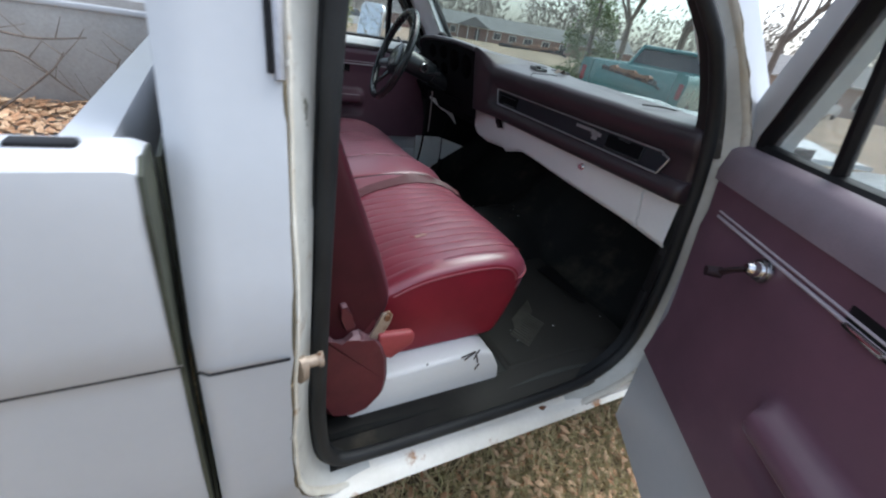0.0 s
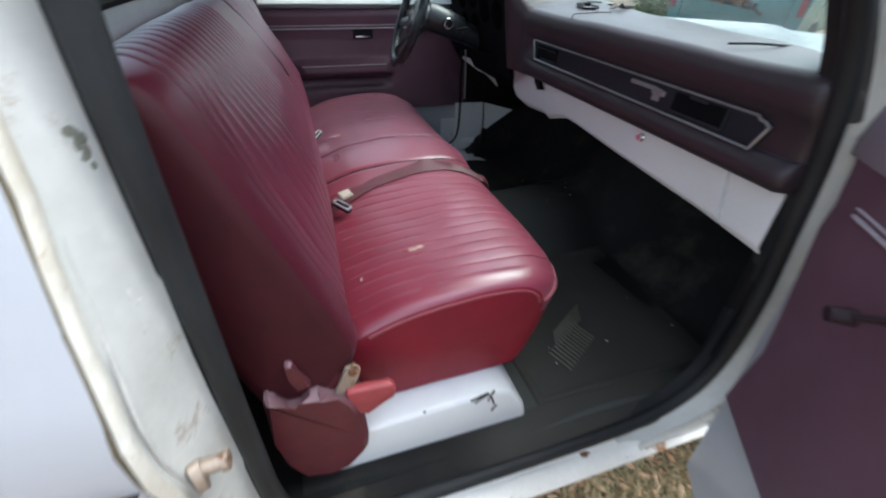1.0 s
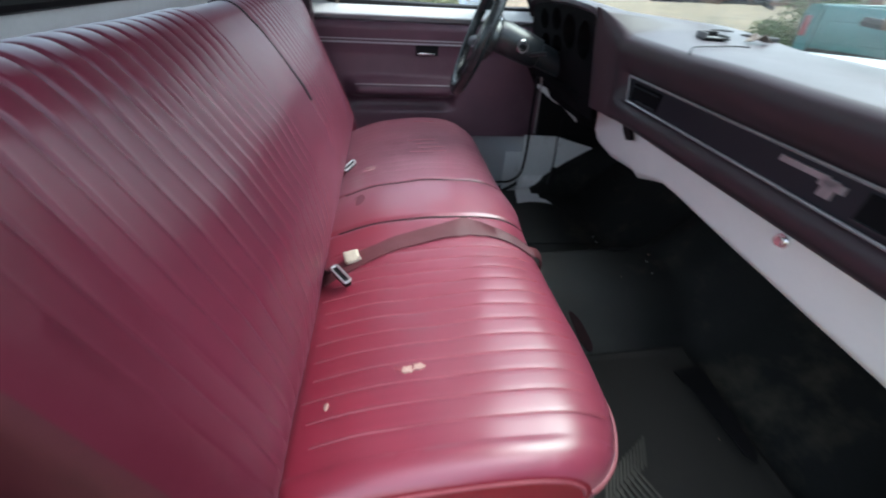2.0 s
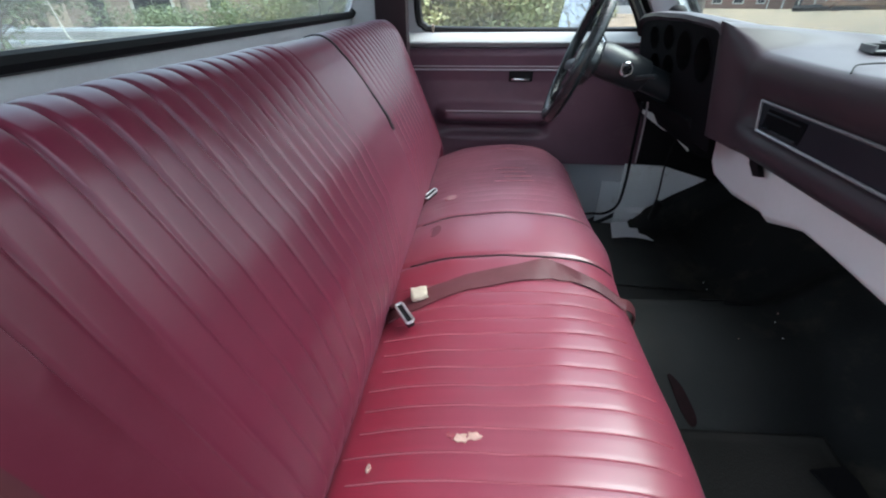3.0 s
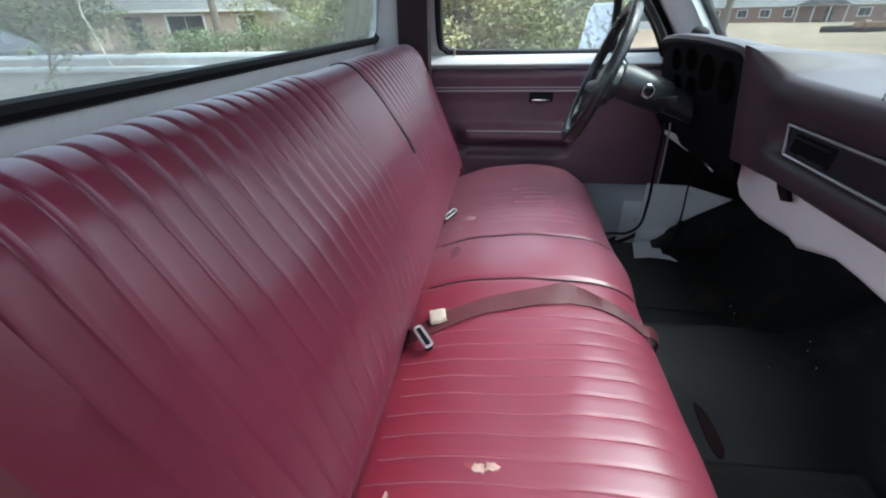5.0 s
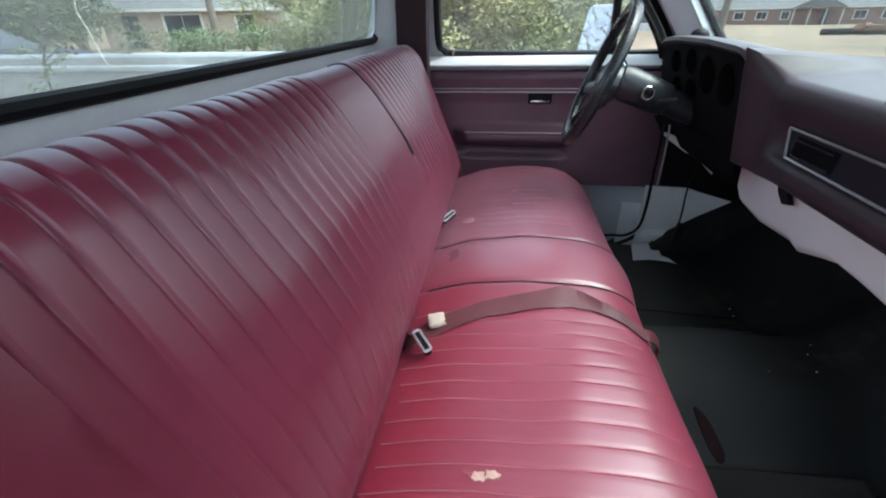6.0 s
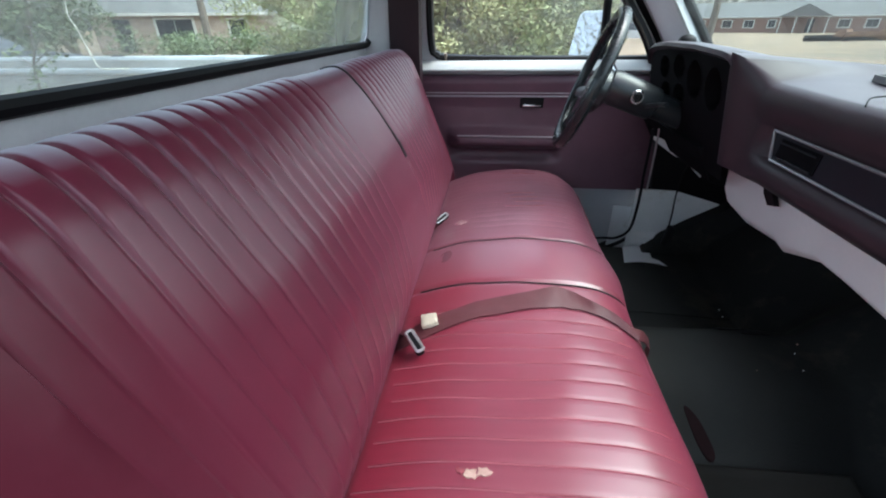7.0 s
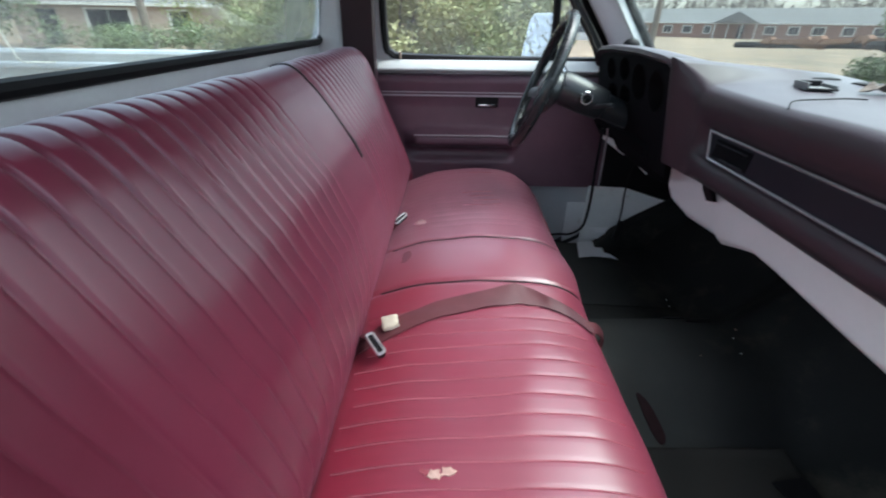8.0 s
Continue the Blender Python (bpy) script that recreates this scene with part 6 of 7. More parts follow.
def mat_pt(u, v):
    x, y = lerp(0.585, 1.12, u), lerp(0.215, 0.74, v)
    edge = min(u, 1 - u, v, 1 - v)
    return (x, y, floor_z(x, y) + 0.006 + (0.003 if 0.010 < edge < 0.03 else 0.0) - (0.004 if edge < 0.012 else 0))
sheet(bm, mat_pt, 80, 80, 0.0)
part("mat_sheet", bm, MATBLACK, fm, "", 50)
bm = bmesh.new()
for i in range(12):
    for k in range(2):
        c = Vector((0.700 + 0.0115 * i + 0.030 * k, 0.315 + 0.0075 * i + 0.070 * k, 0))
        box(bm, (-0.0028, -0.036, 0.0), (0.0028, 0.036, 0.006), 0, 2, Matrix.Translation((c.x, c.y, floor_z(c.x, c.y) + 0.005)) @ pose(0, 0, 0, 0, 0, -24 if k else 20))
part("ribs", bm, MATRIB, fm, "raised rubber ribs", 0)
bm = bmesh.new()
prism(bm, [(1.035, 0.655), (1.105, 0.668), (1.115, 0.640), (1.090, 0.43), (1.075, 0.412), (1.062, 0.430), (1.050, 0.60)], "z", 0.553, 0.557)
part("black_strip", bm, BLACK, fm, "loose black rubber strip")
bm = bmesh.new()
loft(bm, [[(x, y, z) for y, z in ((0.116, 0.508), (0.128, 0.518), (0.145, 0.522), (0.160, 0.531), (0.190, 0.541), (0.215, 0.545), (0.215, 0.530), (0.16, 0.49), (0.116, 0.498))] for x in np.linspace(0.05, 0.93, 12)])
part("sill_rubber", bm, MATBLACK, truck, "black rubber sill strip")
# driver's mat, rubber scraps
dm = thing("floor_mat", (0.95, 1.5, 0.535), "dusty dark mat on the driver's floor", "floor mat")
bm = bmesh.new()
sheet(bm, lambda u, v: (lerp(0.72, 1.13, u), lerp(1.285, 1.70, v), floor_z(lerp(0.72, 1.13, u), lerp(1.285, 1.70, v)) + 0.007), 24, 24, 0.004)
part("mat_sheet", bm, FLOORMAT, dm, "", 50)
for x, y, a in ((0.990, 1.068, 4), (1.036, 1.040, -3)):
    s = thing("rubber_scrap", (x, y, floor_z(x, y)), "small black rubber scrap on the floor hump", "scrap", "scraps on the floor hump")
    bm = bmesh.new()
    pts = [(-0.034, -0.010), (-0.010, -0.014), (0.030, -0.011), (0.036, 0.004), (0.012, 0.012), (-0.030, 0.009)]
    ca, sa = math.cos(radians(a)), math.sin(radians(a))
    ring = [(x + px * ca - py * sa, y + px * sa + py * ca) for px, py in pts]
    loft(bm, [[(px, py, floor_z(px, py) + o) for px, py in ring] for o in (0.0005, 0.005)])
    part("scrap", bm, BLACK, s, "", 0)
# flat red patch standing in for a faint reflection on the floor
s = thing("red_floor_reflection", (0.842, 0.775, floor_z(0.842, 0.775)), "dark red patch drawn for a reflection on the floor", "scrap")
bm = bmesh.new()
ring = [(p.x, p.y) for p in spline([(0.802, 0.824, 0), (0.818, 0.818, 0), (0.838, 0.800, 0), (0.858, 0.768, 0), (0.858, 0.750, 0), (0.846, 0.746, 0), (0.834, 0.762, 0), (0.816, 0.794, 0)], 3, True)]
loft(bm, [[(px, py, floor_z(px, py) + o) for px, py in ring] for o in (0.001, 0.005)])
part("scrap", bm, FLOORRED, s, "", 60)
rngd = random.Random(4)
for i in range(14):
    x, y = rngd.uniform(0.6, 1.15), rngd.uniform(0.22, 1.55)
    d = thing("debris", (x, y, floor_z(x, y) + 0.006), "tiny pale crumb on the floor", "debris", "crumbs on the cab floor")
    bm = bmesh.new()
    s = rngd.uniform(0.0010, 0.0024)
    bmesh.ops.create_icosphere(bm, subdivisions=1, radius=s, matrix=Matrix.Translation((x, y, floor_z(x, y) + 0.014)))
    part("crumb", bm, PAPER if i % 3 else TEARFOAM, d)

# wipers on the windscreen
def on_glass(y, z, off):
    v = (z - 1.250) / 0.425
    p = screen((MID + (y - MID) / lerp(1.0, 0.9, v) - 0.16) / (2 * MID - 0.32), v)
    return p + Vector((off * 0.7, 0, off * 0.7))


for y0, y1, z0, z1 in ((0.485, 0.755, 1.320, 1.334), (0.98, 1.38, 1.350, 1.332)):
    w = thing("wiper", on_glass(y0, 1.27, 0.02), "black wiper blade with rusty arm on the windshield", "wiper")
    bm = bmesh.new()
    line = [on_glass(lerp(y0, y1, t), lerp(z0, z1, t), 0.016) for t in (0, 0.2, 0.4, 0.6, 0.8, 1.0)]
    tube(bm, line, 0.0065, 6, ry=0.008)
    tube(bm, [line[1] + Vector((0.004, 0, 0.010)), line[0] + Vector((0.0, -0.02, -0.012))], 0.004, 5)
    part("blade", bm, BLACK, w)
    bm = bmesh.new()
    up = Vector((0.012, 0, 0.014))
    tube(bm, [line[1] + up * 0.3, line[2] + up * 0.1, line[3] + up * 0.2, line[4] + up * 0.3], 0.010, 6, ry=0.010)
    for k, lump in ((0.5, 0.012), (1.9, 0.013), (2.3, 0.011), (3.6, 0.012)):
        p = line[int(k)].lerp(line[int(k) + 1], k % 1.0)
        tube(bm, [p + up * 0.1, p + up * 0.5 + Vector((0, 0.014, 0)), p + up * 0.3 + Vector((0, 0.030, 0))], lump, 6)
    part("arm", bm, RUST, w, "rusty wiper arm")


# ---- outside ----
def cloud(name, clumps, n, size, material, rng, parent=None, label="", flat=0.6, wide=0.6):
    """Many small leaves scattered through overlapping uneven clumps (centre, radii)."""
    total = sum(r[0] * r[1] * r[2] for _, r in clumps)
    verts, faces = [], []
    for c, r in clumps:
        for _ in range(max(4, int(n * r[0] * r[1] * r[2] / total))):
            d = Vector((rng.gauss(0, 1), rng.gauss(0, 1), rng.gauss(0, 1))).normalized() * (rng.random() ** 0.45)
            p = Vector(c) + Vector((d.x * r[0], d.y * r[1], d.z * r[2]))
            if p.z < 0.02:
                continue
            s = size * rng.uniform(0.6, 1.5)
            a = Vector((rng.gauss(0, 1), rng.gauss(0, 1), rng.gauss(0, flat))).normalized() * s
            b = Vector((rng.gauss(0, 1), rng.gauss(0, 1), rng.gauss(0, flat))).normalized() * s * wide
            k = len(verts)
            verts += [p - a, p + b, p + a, p - b]
            faces.append((k, k + 1, k + 2, k + 3))
    me = bpy.data.meshes.new(name)
    me.from_pydata([tuple(v) for v in verts], [], faces)
    me.materials.append(material)
    ob = new(name, me)
    if parent is not None:
        ob.parent = parent
        ob.matrix_parent_inverse = parent.matrix_basis.inverted()
    return tagged(ob, label)


def limb(bm, p, d, length, r, depth, rng, tips):
    q = p + d * length
    mid = p + d * (length * 0.5) + Vector((rng.uniform(-1, 1), rng.uniform(-1, 1), 0)) * length * 0.05
    tube(bm, [p, mid, q], r, 6 if depth > 2 else 4, taper=0.6)
    tips.append(q)
    if depth == 0:
        return
    for _ in range(rng.choice((2, 3))):
        e = (d + Vector((rng.uniform(-1, 1), rng.uniform(-1, 1), rng.uniform(-0.3, 0.6))) * 0.75).normalized()
        limb(bm, p.lerp(q, rng.uniform(0.6, 1.0)), e, length * rng.uniform(0.6, 0.8), r * 0.58, depth - 1, rng, tips)


def bare_tree(at, height, seed):
    rng = random.Random(seed)
    t = thing("bare_tree", at, "leafless grey-brown winter tree", "tree", "bare trees")
    b = bmesh.new()
    base = Vector(at)
    tips = []
    tube(b, [base + Vector((0, 0, -0.05)), base + Vector((0.05, 0, height * 0.18)), base + Vector((0, 0.06, height * 0.36))], height * 0.022, 8, taper=0.75)
    for _ in range(4):
        limb(b, base + Vector((0, 0.05, height * rng.uniform(0.24, 0.36))), Vector((rng.uniform(-0.6, 0.6), rng.uniform(-0.6, 0.6), 1)).normalized(), height * 0.26, height * 0.012, 3, rng, tips)
    part("trunk", b, BARK, t)
    cloud("crown", [(tuple(p), (height * 0.08,) * 3) for p in tips], 3600, height * 0.016, TWIG, rng, t, "", 0.9, 0.09)
    return t


def shrub(at, radius, height, seed, material, label, n=5000, leaf=0.05, name="shrub"):
    rng = random.Random(seed)
    t = thing(name, at, label, name)
    b = bmesh.new()
    for _ in range(7):
        a = rng.uniform(0, 6.28)
        tip = Vector(at) + Vector((math.cos(a) * radius * 0.5, math.sin(a) * radius * 0.5, height * 0.7))
        tube(b, [Vector(at) + Vector((0, 0, -0.05)), Vector(at).lerp(tip, 0.5) + Vector((0, 0, 0.1)), tip], 0.03, 5, taper=0.3)
    part("stems", b, BARK, t)
    clumps = []
    for _ in range(16):
        a, rr, h = rng.uniform(0, 6.28), radius * math.sqrt(rng.random()) * 0.8, rng.uniform(0.12, 0.85)
        k = radius * rng.uniform(0.28, 0.5)
        clumps.append(((at[0] + math.cos(a) * rr, at[1] + math.sin(a) * rr, at[2] + height * h), (k, k, k * 0.8)))
    cloud("foliage", clumps, n, leaf, material, rng, t)
    return t


def polar(az, dist, z=0.0):
    """A place seen from the cab: azimuth from straight across the cab towards the front, degrees."""
    x, y = 0.3 + dist * math.sin(radians(az)), 0.1 + dist * math.cos(radians(az))
    return (x, y, z + ground_z(x, y) - (0.02 if dist > 20 else 0.0))


# olive scrub beyond the driver's side
for i, (az, d, r, h) in enumerate([(-46, 30, 3.0, 5.5), (-52, 28, 3.2, 6.0), (-20, 13.0, 1.7, 3.4), (-14, 11, 1.9, 3.8), (-8, 10.5, 2.0, 3.6), (-3, 11, 1.9, 3.4), (2, 10.5, 1.8, 3.4), (6.0, 12.0, 1.7, 3.0), (-11, 14, 2.5, 4.8), (-1, 15, 2.4, 4.6), (-22, 16, 2.5, 4.6)]):
    shrub(polar(az, d), r, h, 20 + i, SHRUB2 if i < 2 else SHRUB if i % 3 else SHRUB3, "overgrown olive-green winter shrub", 24000 if i > 1 else 7000, 0.042 if i > 1 else 0.085)
# green bushes in front of the tan house
for i, (az, d, r, h) in enumerate([(-37, 27, 1.6, 0.9), (-34, 26, 1.9, 0.9), (-30.5, 27, 1.7, 1.1), (-26.5, 24, 1.5, 1.5)]):
    shrub(polar(az, d), r, h, 50 + i, SHRUB2, "green foundation shrub by the house", 3000, 0.06)
# conifer by the teal truck
rng = random.Random(9)
at = polar(44.5, 15)
cone = thing("evergreen_tree", at, "dense dark green conical evergreen tree", "tree")
bm = bmesh.new()
tube(bm, [Vector(at) + Vector((0, 0, -0.05)), Vector(at) + Vector((0, 0, 3.2))], 0.12, 8, taper=0.3)
part("trunk", bm, BARK, cone)
clumps = []
for i in range(60):
    h = rng.random() ** 1.2
    rad = 1.05 * (1 - h) ** 0.8 + 0.08
    a = rng.uniform(0, 6.28)
    clumps.append(((at[0] + math.cos(a) * rad * 0.7, at[1] + math.sin(a) * rad * 0.7, 0.25 + h * 3.7), (0.38 * (1.1 - h * 0.6),) * 3))
cloud("crown", clumps, 9000, 0.05, CEDAR, rng, cone)
for i, (az, d, h) in enumerate([(22.5, 34, 11), (48, 40, 12), (54, 36, 12), (58, 26, 10), (63, 40, 13), (69, 46, 13), (75, 42, 12), (-17, 24, 11), (-34, 34, 12), (-46, 36, 12), (10, 60, 13), (-58, 36, 7)]):
    bare_tree(polar(az, d), h, 100 + i)

# far woods all round
rng = random.Random(3)
verts, faces = [], []
for i in range(620):
    az, d = rng.uniform(0, 360), rng.uniform(118, 150)
    x, y, low = polar(az, d)
    h = rng.uniform(10, 19)
    tang = Vector((math.cos(radians(az)), -math.sin(radians(az)), 0))
    k = len(verts)
    w = h * 0.014
    verts += [Vector((x, y, low)) - tang * w, Vector((x, y, low)) + tang * w, Vector((x, y, low + h * 0.9)) + tang * 0.03]
    faces.append((k, k + 1, k + 2))
    for _ in range(90):
        f = rng.random()
        c = Vector((x, y, low + h * lerp(0.18, 1.0, f))) + tang * rng.gauss(0, h * 0.17 * (1.15 - f * 0.6)) + Vector((rng.gauss(0, 1), rng.gauss(0, 1), 0))
        e = (tang * rng.uniform(-1, 1) + Vector((0, 0, rng.uniform(0.1, 1)))).normalized() * h * rng.uniform(0.04, 0.10)
        s = e.cross(Vector((-y, x, 0)).normalized()).normalized() * h * 0.008
        s = Vector((e.z * tang.x, e.z * tang.y, -e.dot(tang))).normalized() * h * rng.uniform(0.004, 0.016)
        k = len(verts)
        verts += [c - s, c + s, c + e]
        faces.append((k, k + 1, k + 2))
me = bpy.data.meshes.new("far_woods")
me.from_pydata([tuple(v) for v in verts], [], faces)
me.materials.append(TWIG)
tagged(new("far_woods", me), "grey-brown leafless woods along the horizon", "woods", kind="stuff")


# houses
def house(at, yaw, length, depth, wall_h, roof_h, wall_mat, label, windows, door_at, columns=0, gable=None):
    h = thing("house", at, label, "house")
    m = Matrix.Translation(at) @ pose(0, 0, 0, 0, 0, yaw)
    def put(name, b, material, parent, lab="", smooth=0):
        bmesh.ops.transform(b, matrix=m, verts=b.verts)
        return part(name, b, material, parent, lab, smooth)
    b = bmesh.new()
    box(b, (-length / 2, 0, -0.1), (length / 2, depth, wall_h))
    wall = put("wall", b, wall_mat, h)
    b = bmesh.new()
    e = 0.5
    for x0, x1 in ((-length / 2 - e, length / 2 + e),):
        v = [(x0, -e, wall_h), (x1, -e, wall_h), (x1, depth + e, wall_h), (x0, depth + e, wall_h)]
        t = [(x0 + 1.5, depth / 2, wall_h + roof_h), (x1 - 1.5, depth / 2, wall_h + roof_h)]
        vs = [b.verts.new(p) for p in v + t]
        for f in ((0, 1, 5, 4), (2, 3, 4, 5), (1, 2, 5), (3, 0, 4), (3, 2, 1, 0)):
            b.faces.new([vs[i] for i in f])
    roof = put("roof", b, ROOF, h)
    b = bmesh.new()
    box(b, (-length / 2 - e, -e - 0.03, wall_h - 0.16), (length / 2 + e, -e + 0.02, wall_h + 0.02))
    put("fascia", b, SIDING, h, "white eaves board")
    for x, w, z0, z1 in windows:
        b = bmesh.new()
        box(b, (x - w / 2 - 0.18, -0.06, z0 - 0.14), (x + w / 2 + 0.18, 0.02, z1 + 0.14))
        win = put("window", b, SIDING, h, "white framed window")
        for k in range(2):
            b = bmesh.new()
            box(b, (x - w / 2 + k * (w / 2 + 0.02), -0.08, z0), (x - 0.02 + k * (w / 2 + 0.02), -0.05, z1))
            put("pane", b, DARKGLASS, win)
    if door_at is not None:
        b = bmesh.new()
        box(b, (door_at - 0.5, -0.07, 0.1), (door_at + 0.5, 0.02, 2.15))
        put("door", b, DARKGLASS, h, "dark front door")
    for k in range(columns):
        x = gable[0] + (k / (columns - 1) - 0.5) * gable[1]
        b = bmesh.new()
        box(b, (x - 0.09, -2.0, 0), (x + 0.09, -1.82, wall_h - 0.1))
        put("porch_column", b, SIDING, h, "white porch column")
    if gable:
        b = bmesh.new()
        x0, x1 = gable[0] - gable[1] / 2 - 0.4, gable[0] + gable[1] / 2 + 0.4
        vs = [b.verts.new(p) for p in ((x0, -2.4, wall_h), (x1, -2.4, wall_h), (x1, depth / 2, wall_h), (x0, depth / 2, wall_h), (gable[0], -2.4, wall_h + roof_h * 0.75), (gable[0], depth / 2, wall_h + roof_h * 0.75))]
        for f in ((0, 1, 4), (1, 2, 5, 4), (3, 0, 4, 5), (3, 2, 5), (3, 2, 1, 0)):
            b.faces.new([vs[i] for i in f])
        put("porch_roof", b, ROOF, h)
    return h


house(polar(31.5, 104), -31.5, 46, 9, 2.6, 2.5, BRICK, "long low brick house with white trim and porch", [(-14, 1.4, 0.9, 2.0), (-10.5, 1.4, 0.9, 2.0), (-7, 1.0, 0.9, 2.0), (3, 1.4, 0.9, 2.0), (6.5, 1.4, 0.9, 2.0), (10, 1.6, 0.9, 2.0), (14, 1.4, 0.9, 2.0), (18, 1.4, 0.9, 2.0), (-18.5, 1.4, 0.9, 2.0)], -1.5, 4, (-2.5, 6.5))
house(polar(45, 108), -40, 16, 9, 2.7, 2.4, BRICK, "small brick house behind the field", [(-5, 1.4, 0.9, 2.0), (4, 1.4, 0.9, 2.0)], 0)
house(polar(-33, 40), 33, 15.5, 8, 2.55, 1.9, TANBRICK, "pinkish tan brick house with grey roof", [(-2.7, 2.3, 0.5, 2.15), (1.6, 1.2, 0.95, 2.1), (5.6, 1.2, 0.95, 2.1)], -6.0)
house(polar(66, 62), -66, 20, 10, 3.0, 2.2, TANBRICK, "greyish low building beyond the field", [(-6, 1.5, 0.9, 2.1), (0, 1.5, 0.9, 2.1), (6, 1.5, 0.9, 2.1)], 3)


# parked cars
def sedan(at, yaw, paint, label, name="car", tall=1.42):
    c = thing(name, at, label, "car")
    m = Matrix.Translation(at) @ pose(0, 0, 0, 0, 0, yaw)
    def put(nm, b, material, parent=None, lab=""):
        bmesh.ops.transform(b, matrix=m, verts=b.verts)
        return part(nm, b, material, parent or c, lab, 45)
    b = bmesh.new()
    prof = [(-2.25, 0.35), (-2.3, 0.6), (-2.2, 0.92), (-1.5, 0.98), (-0.9, 0.99), (0.8, 0.99), (1.2, 0.95), (2.1, 0.84), (2.3, 0.62), (2.28, 0.35)]
    loft(b, [[(x * k, y, z) for x, z in prof] for y, k in ((-0.88, 0.96), (-0.82, 1.0), (0, 1.01), (0.82, 1.0), (0.88, 0.96))])
    body = put("body", b, paint)
    b = bmesh.new()
    loft(b, [[(-1.6, -0.74, 0.97), (1.15, -0.74, 0.96), (1.15, 0.74, 0.96), (-1.6, 0.74, 0.97)], [(-0.95, -0.60, tall - 0.02), (0.45, -0.60, tall - 0.02), (0.45, 0.60, tall - 0.02), (-0.95, 0.60, tall - 0.02)]])
    put("windows", b, DARKGLASS)
    b = bmesh.new()
    box(b, (-0.98, -0.62, tall - 0.04), (0.48, 0.62, tall), 0.02)
    put("roof", b, paint)
    for x in (-1.4, 1.4):
        for y in (-0.78, 0.78):
            b = bmesh.new()
            tube(b, [(x, y - 0.1, 0.32), (x, y + 0.1, 0.32)], 0.32, 20, up=(0, 0, 1))
            w = put("wheel", b, TYRE)
            b = bmesh.new()
            tube(b, [(x, y - 0.105, 0.32), (x, y + 0.105, 0.32)], 0.19, 16, up=(0, 0, 1))
            put("rim", b, STEEL, w)
    for y in (-0.62, 0.62):
        b = bmesh.new()
        box(b, (2.2, y - 0.16, 0.58), (2.315, y + 0.16, 0.72), 0.02)
        put("headlight", b, CHROME)
        b = bmesh.new()
        box(b, (-2.315, y - 0.18, 0.66), (-2.2, y + 0.18, 0.80), 0.02)
        put("tail_lamp", b, TAIL)
    return c


sedan(polar(-54.6, 14), 20, BLUECAR, "dark blue car parked near the house")
sedan(polar(15.2, 47), 5, SILVERCAR, "silver car parked far off by the field", tall=1.6)
sedan(polar(18.5, 52), 0, SILVERCAR, "silver car parked far off by the field", tall=1.5)
sedan(polar(68.5, 40), 10, SILVERCAR, "white car parked far off at the roadside", tall=1.5)


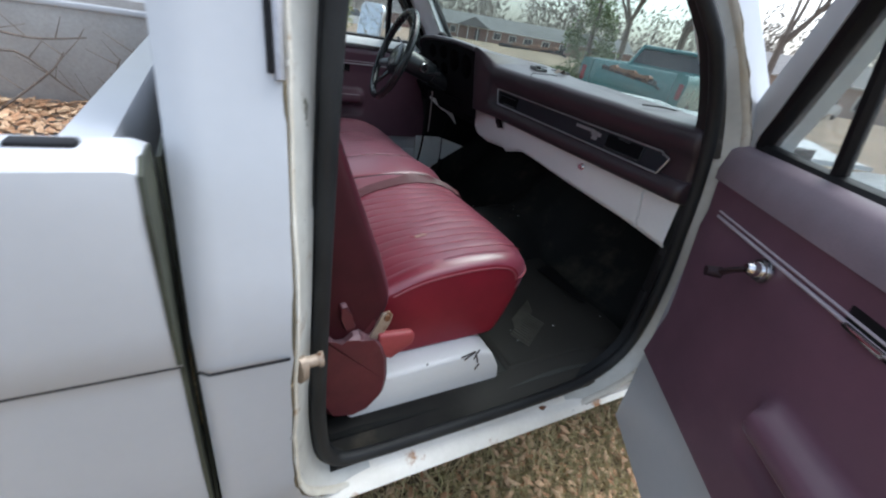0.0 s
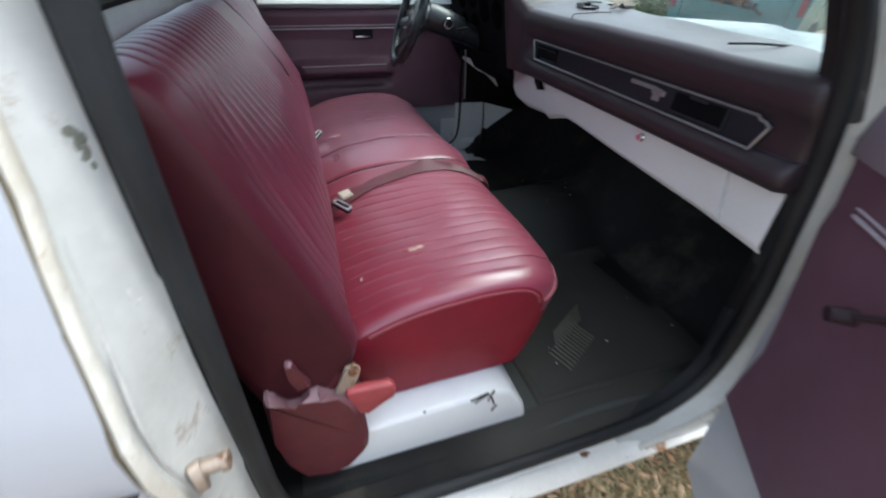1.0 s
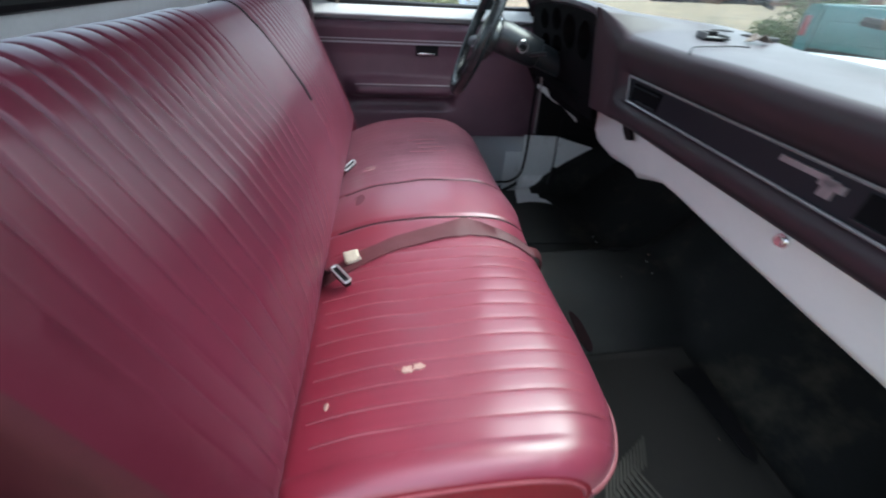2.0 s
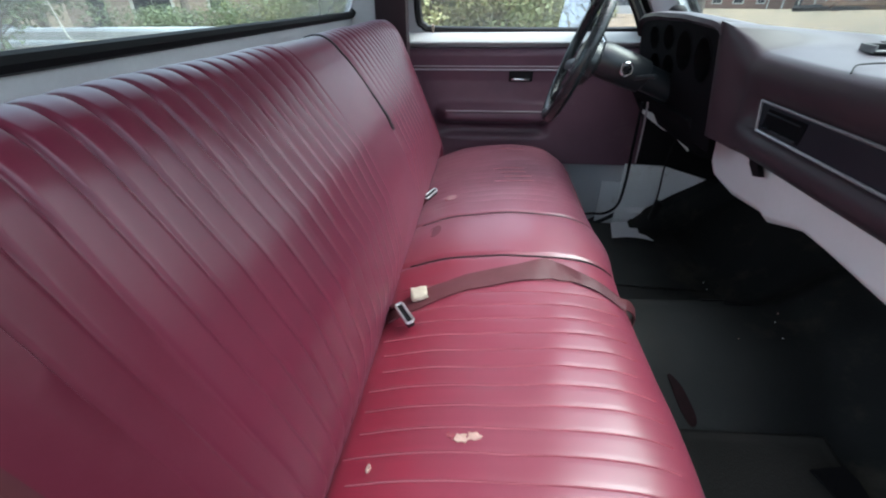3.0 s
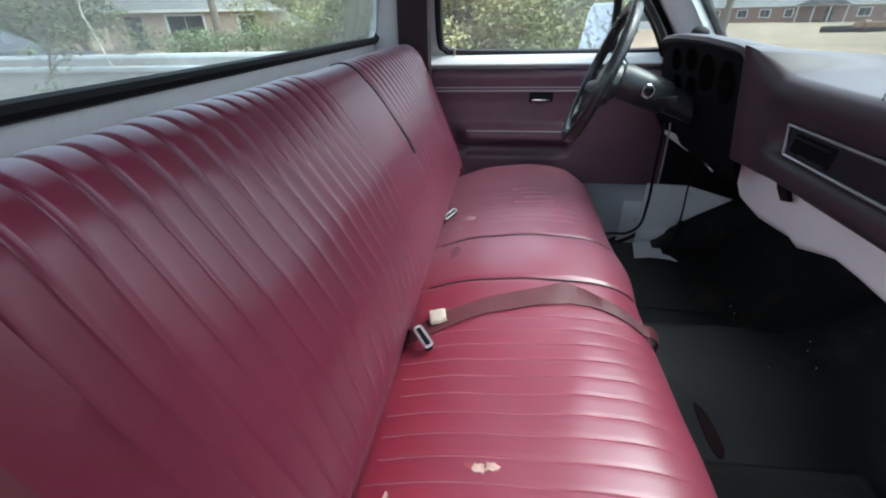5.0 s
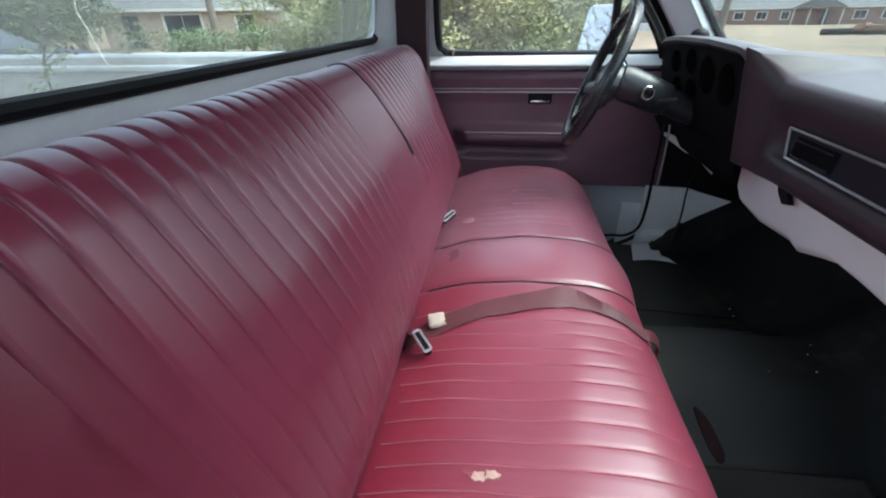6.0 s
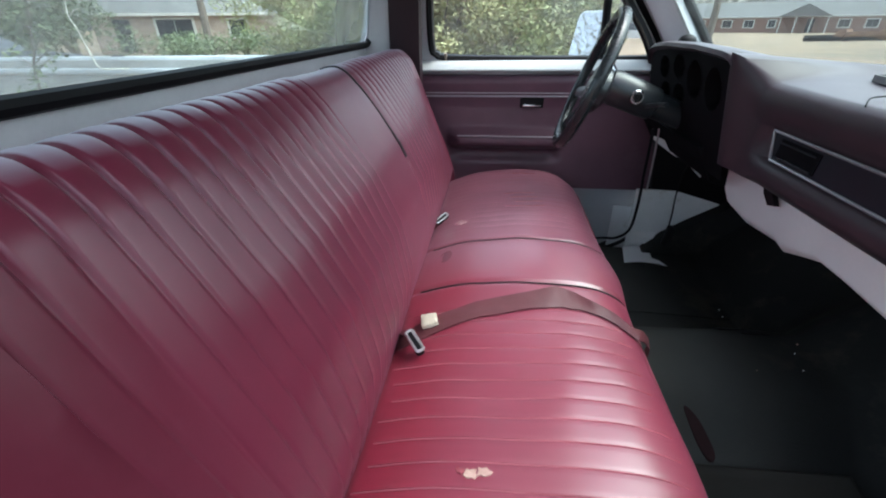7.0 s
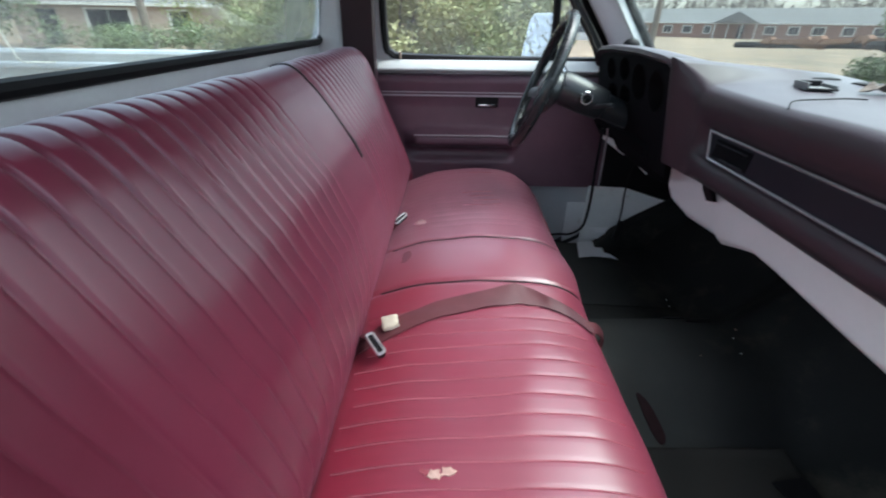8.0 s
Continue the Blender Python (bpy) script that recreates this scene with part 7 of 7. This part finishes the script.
def pickup(at, yaw, paint):
    c = thing("parked_pickup_truck", at, "teal green pickup truck parked on the grass, tailgate closed", "truck")
    m = Matrix.Translation(at) @ pose(0, 0, 0, 0, 0, yaw)
    def put(nm, b, material, parent=None, lab=""):
        bmesh.ops.transform(b, matrix=m, verts=b.verts)
        return part(nm, b, material, parent or c, lab, 40)
    # x is forward, the tailgate's outer face at x = 0
    b = bmesh.new()
    box(b, (0.0, -0.76, 0.70), (0.06, 0.76, 1.24), 0.015)
    box(b, (-0.008, -0.66, 0.80), (0.004, 0.66, 1.06), 0.02)
    gate = put("tailgate", b, paint, None, "teal tailgate with raised panel")
    b = bmesh.new()
    box(b, (-0.022, -0.09, 1.10), (0.004, 0.09, 1.135), 0.006)
    put("gate_handle", b, CHROME, gate)
    for s in (-1, 1):
        b = bmesh.new()
        prof = [(s * 0.78, 0.68), (s * 0.78, 1.24), (s * 0.86, 1.25), (s * 0.955, 1.235), (s * 0.985, 1.15), (s * 0.98, 0.98), (s * 0.965, 0.95), (s * 0.94, 0.62), (s * 0.88, 0.55)]
        loft(b, [[(x, y, z) for y, z in prof] for x in (0.0, 0.8, 1.6, 2.4)])
        put("bed_side", b, paint)
        b = bmesh.new()
        box(b, (-0.025, s * 0.865, 0.84), (0.03, s * 0.945, 1.10), 0.012)
        put("tail_lamp", b, TAIL)
        for x in (0.95, 4.3):
            b = bmesh.new()
            tube(b, [(x, s * 0.72, 0.37), (x, s * 0.95, 0.37)], 0.37, 22)
            w = put("wheel", b, TYRE)
            b = bmesh.new()
            tube(b, [(x, s * 0.73, 0.37), (x, s * 0.958, 0.37)], 0.21, 16)
            put("rim", b, STEEL, w)
    b = bmesh.new()
    box(b, (0.06, -0.8, 0.6), (2.4, 0.8, 0.72))
    put("bed_floor", b, UNDER)
    b = bmesh.new()
    loft(b, [[(2.46, y * k, 0.55), (2.44, y * k, 1.26), (3.75, y * k, 1.26), (3.80, y * k, 1.12), (5.0, y * k, 1.05), (5.1, y * k, 0.55)] for y, k in ((-0.95, 1), (-0.85, 1.0), (0.85, 1.0), (0.95, 1.0))])
    put("cab_body", b, paint)
    b = bmesh.new()
    loft(b, [[(2.47, -0.84, 1.25), (3.70, -0.84, 1.25), (3.70, 0.84, 1.25), (2.47, 0.84, 1.25)], [(2.62, -0.70, 1.60), (3.30, -0.70, 1.60), (3.30, 0.70, 1.60), (2.62, 0.70, 1.60)]])
    put("cab_windows", b, DARKGLASS, None, "dark cab windows")
    b = bmesh.new()
    box(b, (2.56, -0.74, 1.58), (3.36, 0.74, 1.66), 0.03)
    put("cab_roof", b, paint)
    for s in (-1, 1):
        b = bmesh.new()
        for x0, x1 in ((2.44, 2.60), (3.74, 3.32)):
            tube(b, [(x0, s * 0.86, 1.24), (x1, s * 0.72, 1.61)], 0.035, 6)
        put("cab_pillar", b, paint)
    b = bmesh.new()
    box(b, (-0.16, -0.95, 0.46), (-0.04, 0.95, 0.60), 0.02)
    put("rear_bumper", b, CHROME)
    return c


tx, ty, _ = polar(50.7, 8.3)
pickup((tx, ty, 0), 23, TEAL)

# ---- leaf litter and twigs ----
def litter(name, n, area, zf, material, size, rng, label, category, flat=0.35):
    verts, faces = [], []
    for _ in range(n):
        x, y = area(rng)
        z = zf(x, y) + rng.uniform(0.004, 0.05)
        s = size * rng.uniform(0.6, 1.4)
        a = rng.uniform(0, 6.28)
        u = Vector((math.cos(a), math.sin(a), rng.uniform(-flat, flat))) * s
        w = Vector((-math.sin(a), math.cos(a), rng.uniform(-flat, flat))) * s * 0.45
        c = Vector((x, y, z + s * flat))
        k = len(verts)
        verts += [c - u, c - u * 0.2 + w, c + u, c - u * 0.2 - w, c + Vector((0, 0, s * 0.15))]
        faces += [(k, k + 1, k + 4), (k + 1, k + 2, k + 4), (k + 2, k + 3, k + 4), (k + 3, k, k + 4)]
    me = bpy.data.meshes.new(name)
    me.from_pydata([tuple(v) for v in verts], [], faces)
    me.materials.append(material)
    return tagged(new(name, me), label, category, kind="stuff")


rng = random.Random(12)
litter("fallen_leaves", 11000, lambda r: (0.7 + r.gauss(0, 1.1), -0.4 + r.gauss(0, 0.95)), lambda x, y: 0, LEAF, 0.019, rng, "dry brown fallen leaves in the grass", "leaves")
litter("bed_leaves", 9000, lambda r: (r.uniform(-2.3, -0.24), 2 * MID - 0.09 - 1.3 * r.random() ** 1.6), lambda x, y: 0.735 + 0.10 * max(0, y - 1.0), LEAF, 0.021, rng, "brown dead leaves heaped in the truck bed", "leaves")
verts, faces = [], []
for _ in range(60000):
    x, y = 0.8 + rng.gauss(0, 1.1), -0.3 + rng.gauss(0, 0.9)
    h = rng.uniform(0.03, 0.11)
    a = rng.uniform(0, 6.28)
    d = Vector((math.cos(a), math.sin(a), 0))
    c = Vector((x, y, 0))
    k = len(verts)
    verts += [c - d * 0.003, c + d * 0.003, c + Vector((rng.gauss(0, 0.05), rng.gauss(0, 0.05), h))]
    faces.append((k, k + 1, k + 2))
me = bpy.data.meshes.new("grass_blades")
me.from_pydata([tuple(v) for v in verts], [], faces)
me.materials.append(BLADE)
tagged(new("grass_blades", me), "dry straw-coloured grass with green tufts", "grass", kind="stuff")
# dead branches lying in the bed
for k, pts in enumerate(([(-1.0, 1.70, 0.80), (-0.78, 1.78, 1.05), (-0.62, 1.80, 0.93), (-0.50, 1.78, 0.83)], [(-0.40, 1.74, 0.80), (-0.385, 1.76, 0.98), (-0.37, 1.78, 1.10)], [(-0.9, 1.76, 1.15), (-0.7, 1.80, 1.10), (-0.52, 1.80, 1.12)],
                         [(-0.46, 1.72, 0.82), (-0.44, 1.75, 1.0), (-0.42, 1.77, 1.06)], [(-0.85, 1.72, 0.82), (-0.66, 1.77, 0.98), (-0.6, 1.79, 1.06)])):
    t = thing("dead_branch", pts[0], "thin dead branch standing in the truck bed", "branch", "branches in the bed")
    bm = bmesh.new()
    line = spline(pts, 5)
    tube(bm, line, 0.006, 5, taper=0.4)
    rngb = random.Random(k)
    for q in line[3:-1:2]:
        tube(bm, [q, q + Vector((rngb.uniform(-0.1, 0.1), rngb.uniform(-0.03, 0.03), rngb.uniform(0.02, 0.12)))], 0.0025, 4, taper=0.4)
    part("stem", bm, BARK, t)
stalk = thing("dry_stalk", (-1.215, 1.838, 1.236), "pale dry weed stalk leaning on the truck bed wall", "plant")
bm = bmesh.new()
tube(bm, spline([(-1.215, 1.838, 1.236), (-1.235, 1.79, 1.240), (-1.262, 1.745, 1.248), (-1.291, 1.755, 1.307), (-1.320, 1.770, 1.375), (-1.344, 1.782, 1.414), (-1.359, 1.790, 1.442), (-1.357, 1.800, 1.485), (-1.340, 1.810, 1.56), (-1.345, 1.82, 1.66)], 5), 0.0034, 6, taper=0.6)
tube(bm, [(-1.352, 1.786, 1.430), (-1.325, 1.786, 1.452), (-1.300, 1.79, 1.456)], 0.0022, 5)
tube(bm, [(-1.315, 1.767, 1.362), (-1.335, 1.767, 1.368), (-1.348, 1.768, 1.362)], 0.0020, 5)
part("stem", bm, DRYSTALK, stalk)
at = (-1.45, 1.60, 0.74)
w = thing("sapling", at, "small green sapling sprouting in the truck bed", "plant")
bm = bmesh.new()
tube(bm, spline([at, (-1.43, 1.60, 1.0), (-1.403, 1.60, 1.236), (-1.366, 1.60, 1.315), (-1.336, 1.60, 1.40), (-1.304, 1.60, 1.48), (-1.28, 1.60, 1.60)], 4), 0.006, 5, taper=0.4)
for x0, x1, z0, z1 in ((-1.40, -1.27, 1.24, 1.30), (-1.385, -1.22, 1.275, 1.345), (-1.39, -1.47, 1.26, 1.33), (-1.365, -1.26, 1.315, 1.38)):
    tube(bm, [(x0, 1.60, z0), (lerp(x0, x1, 0.5), 1.59, lerp(z0, z1, 0.6)), (x1, 1.58, z1)], 0.0028, 4, taper=0.5)
part("stem", bm, BARK, w)
cloud("leaves", [((-1.39, 1.60, 1.24), (0.07, 0.06, 0.05)), ((-1.28, 1.59, 1.30), (0.06, 0.05, 0.035)), ((-1.23, 1.58, 1.345), (0.05, 0.04, 0.025)), ((-1.46, 1.60, 1.32), (0.05, 0.04, 0.035)), ((-1.37, 1.60, 1.33), (0.06, 0.05, 0.04)), ((-1.28, 1.60, 1.385), (0.05, 0.04, 0.03)), ((-1.42, 1.60, 1.12), (0.10, 0.08, 0.10))], 260, 0.011, SHRUB2, random.Random(5), w)
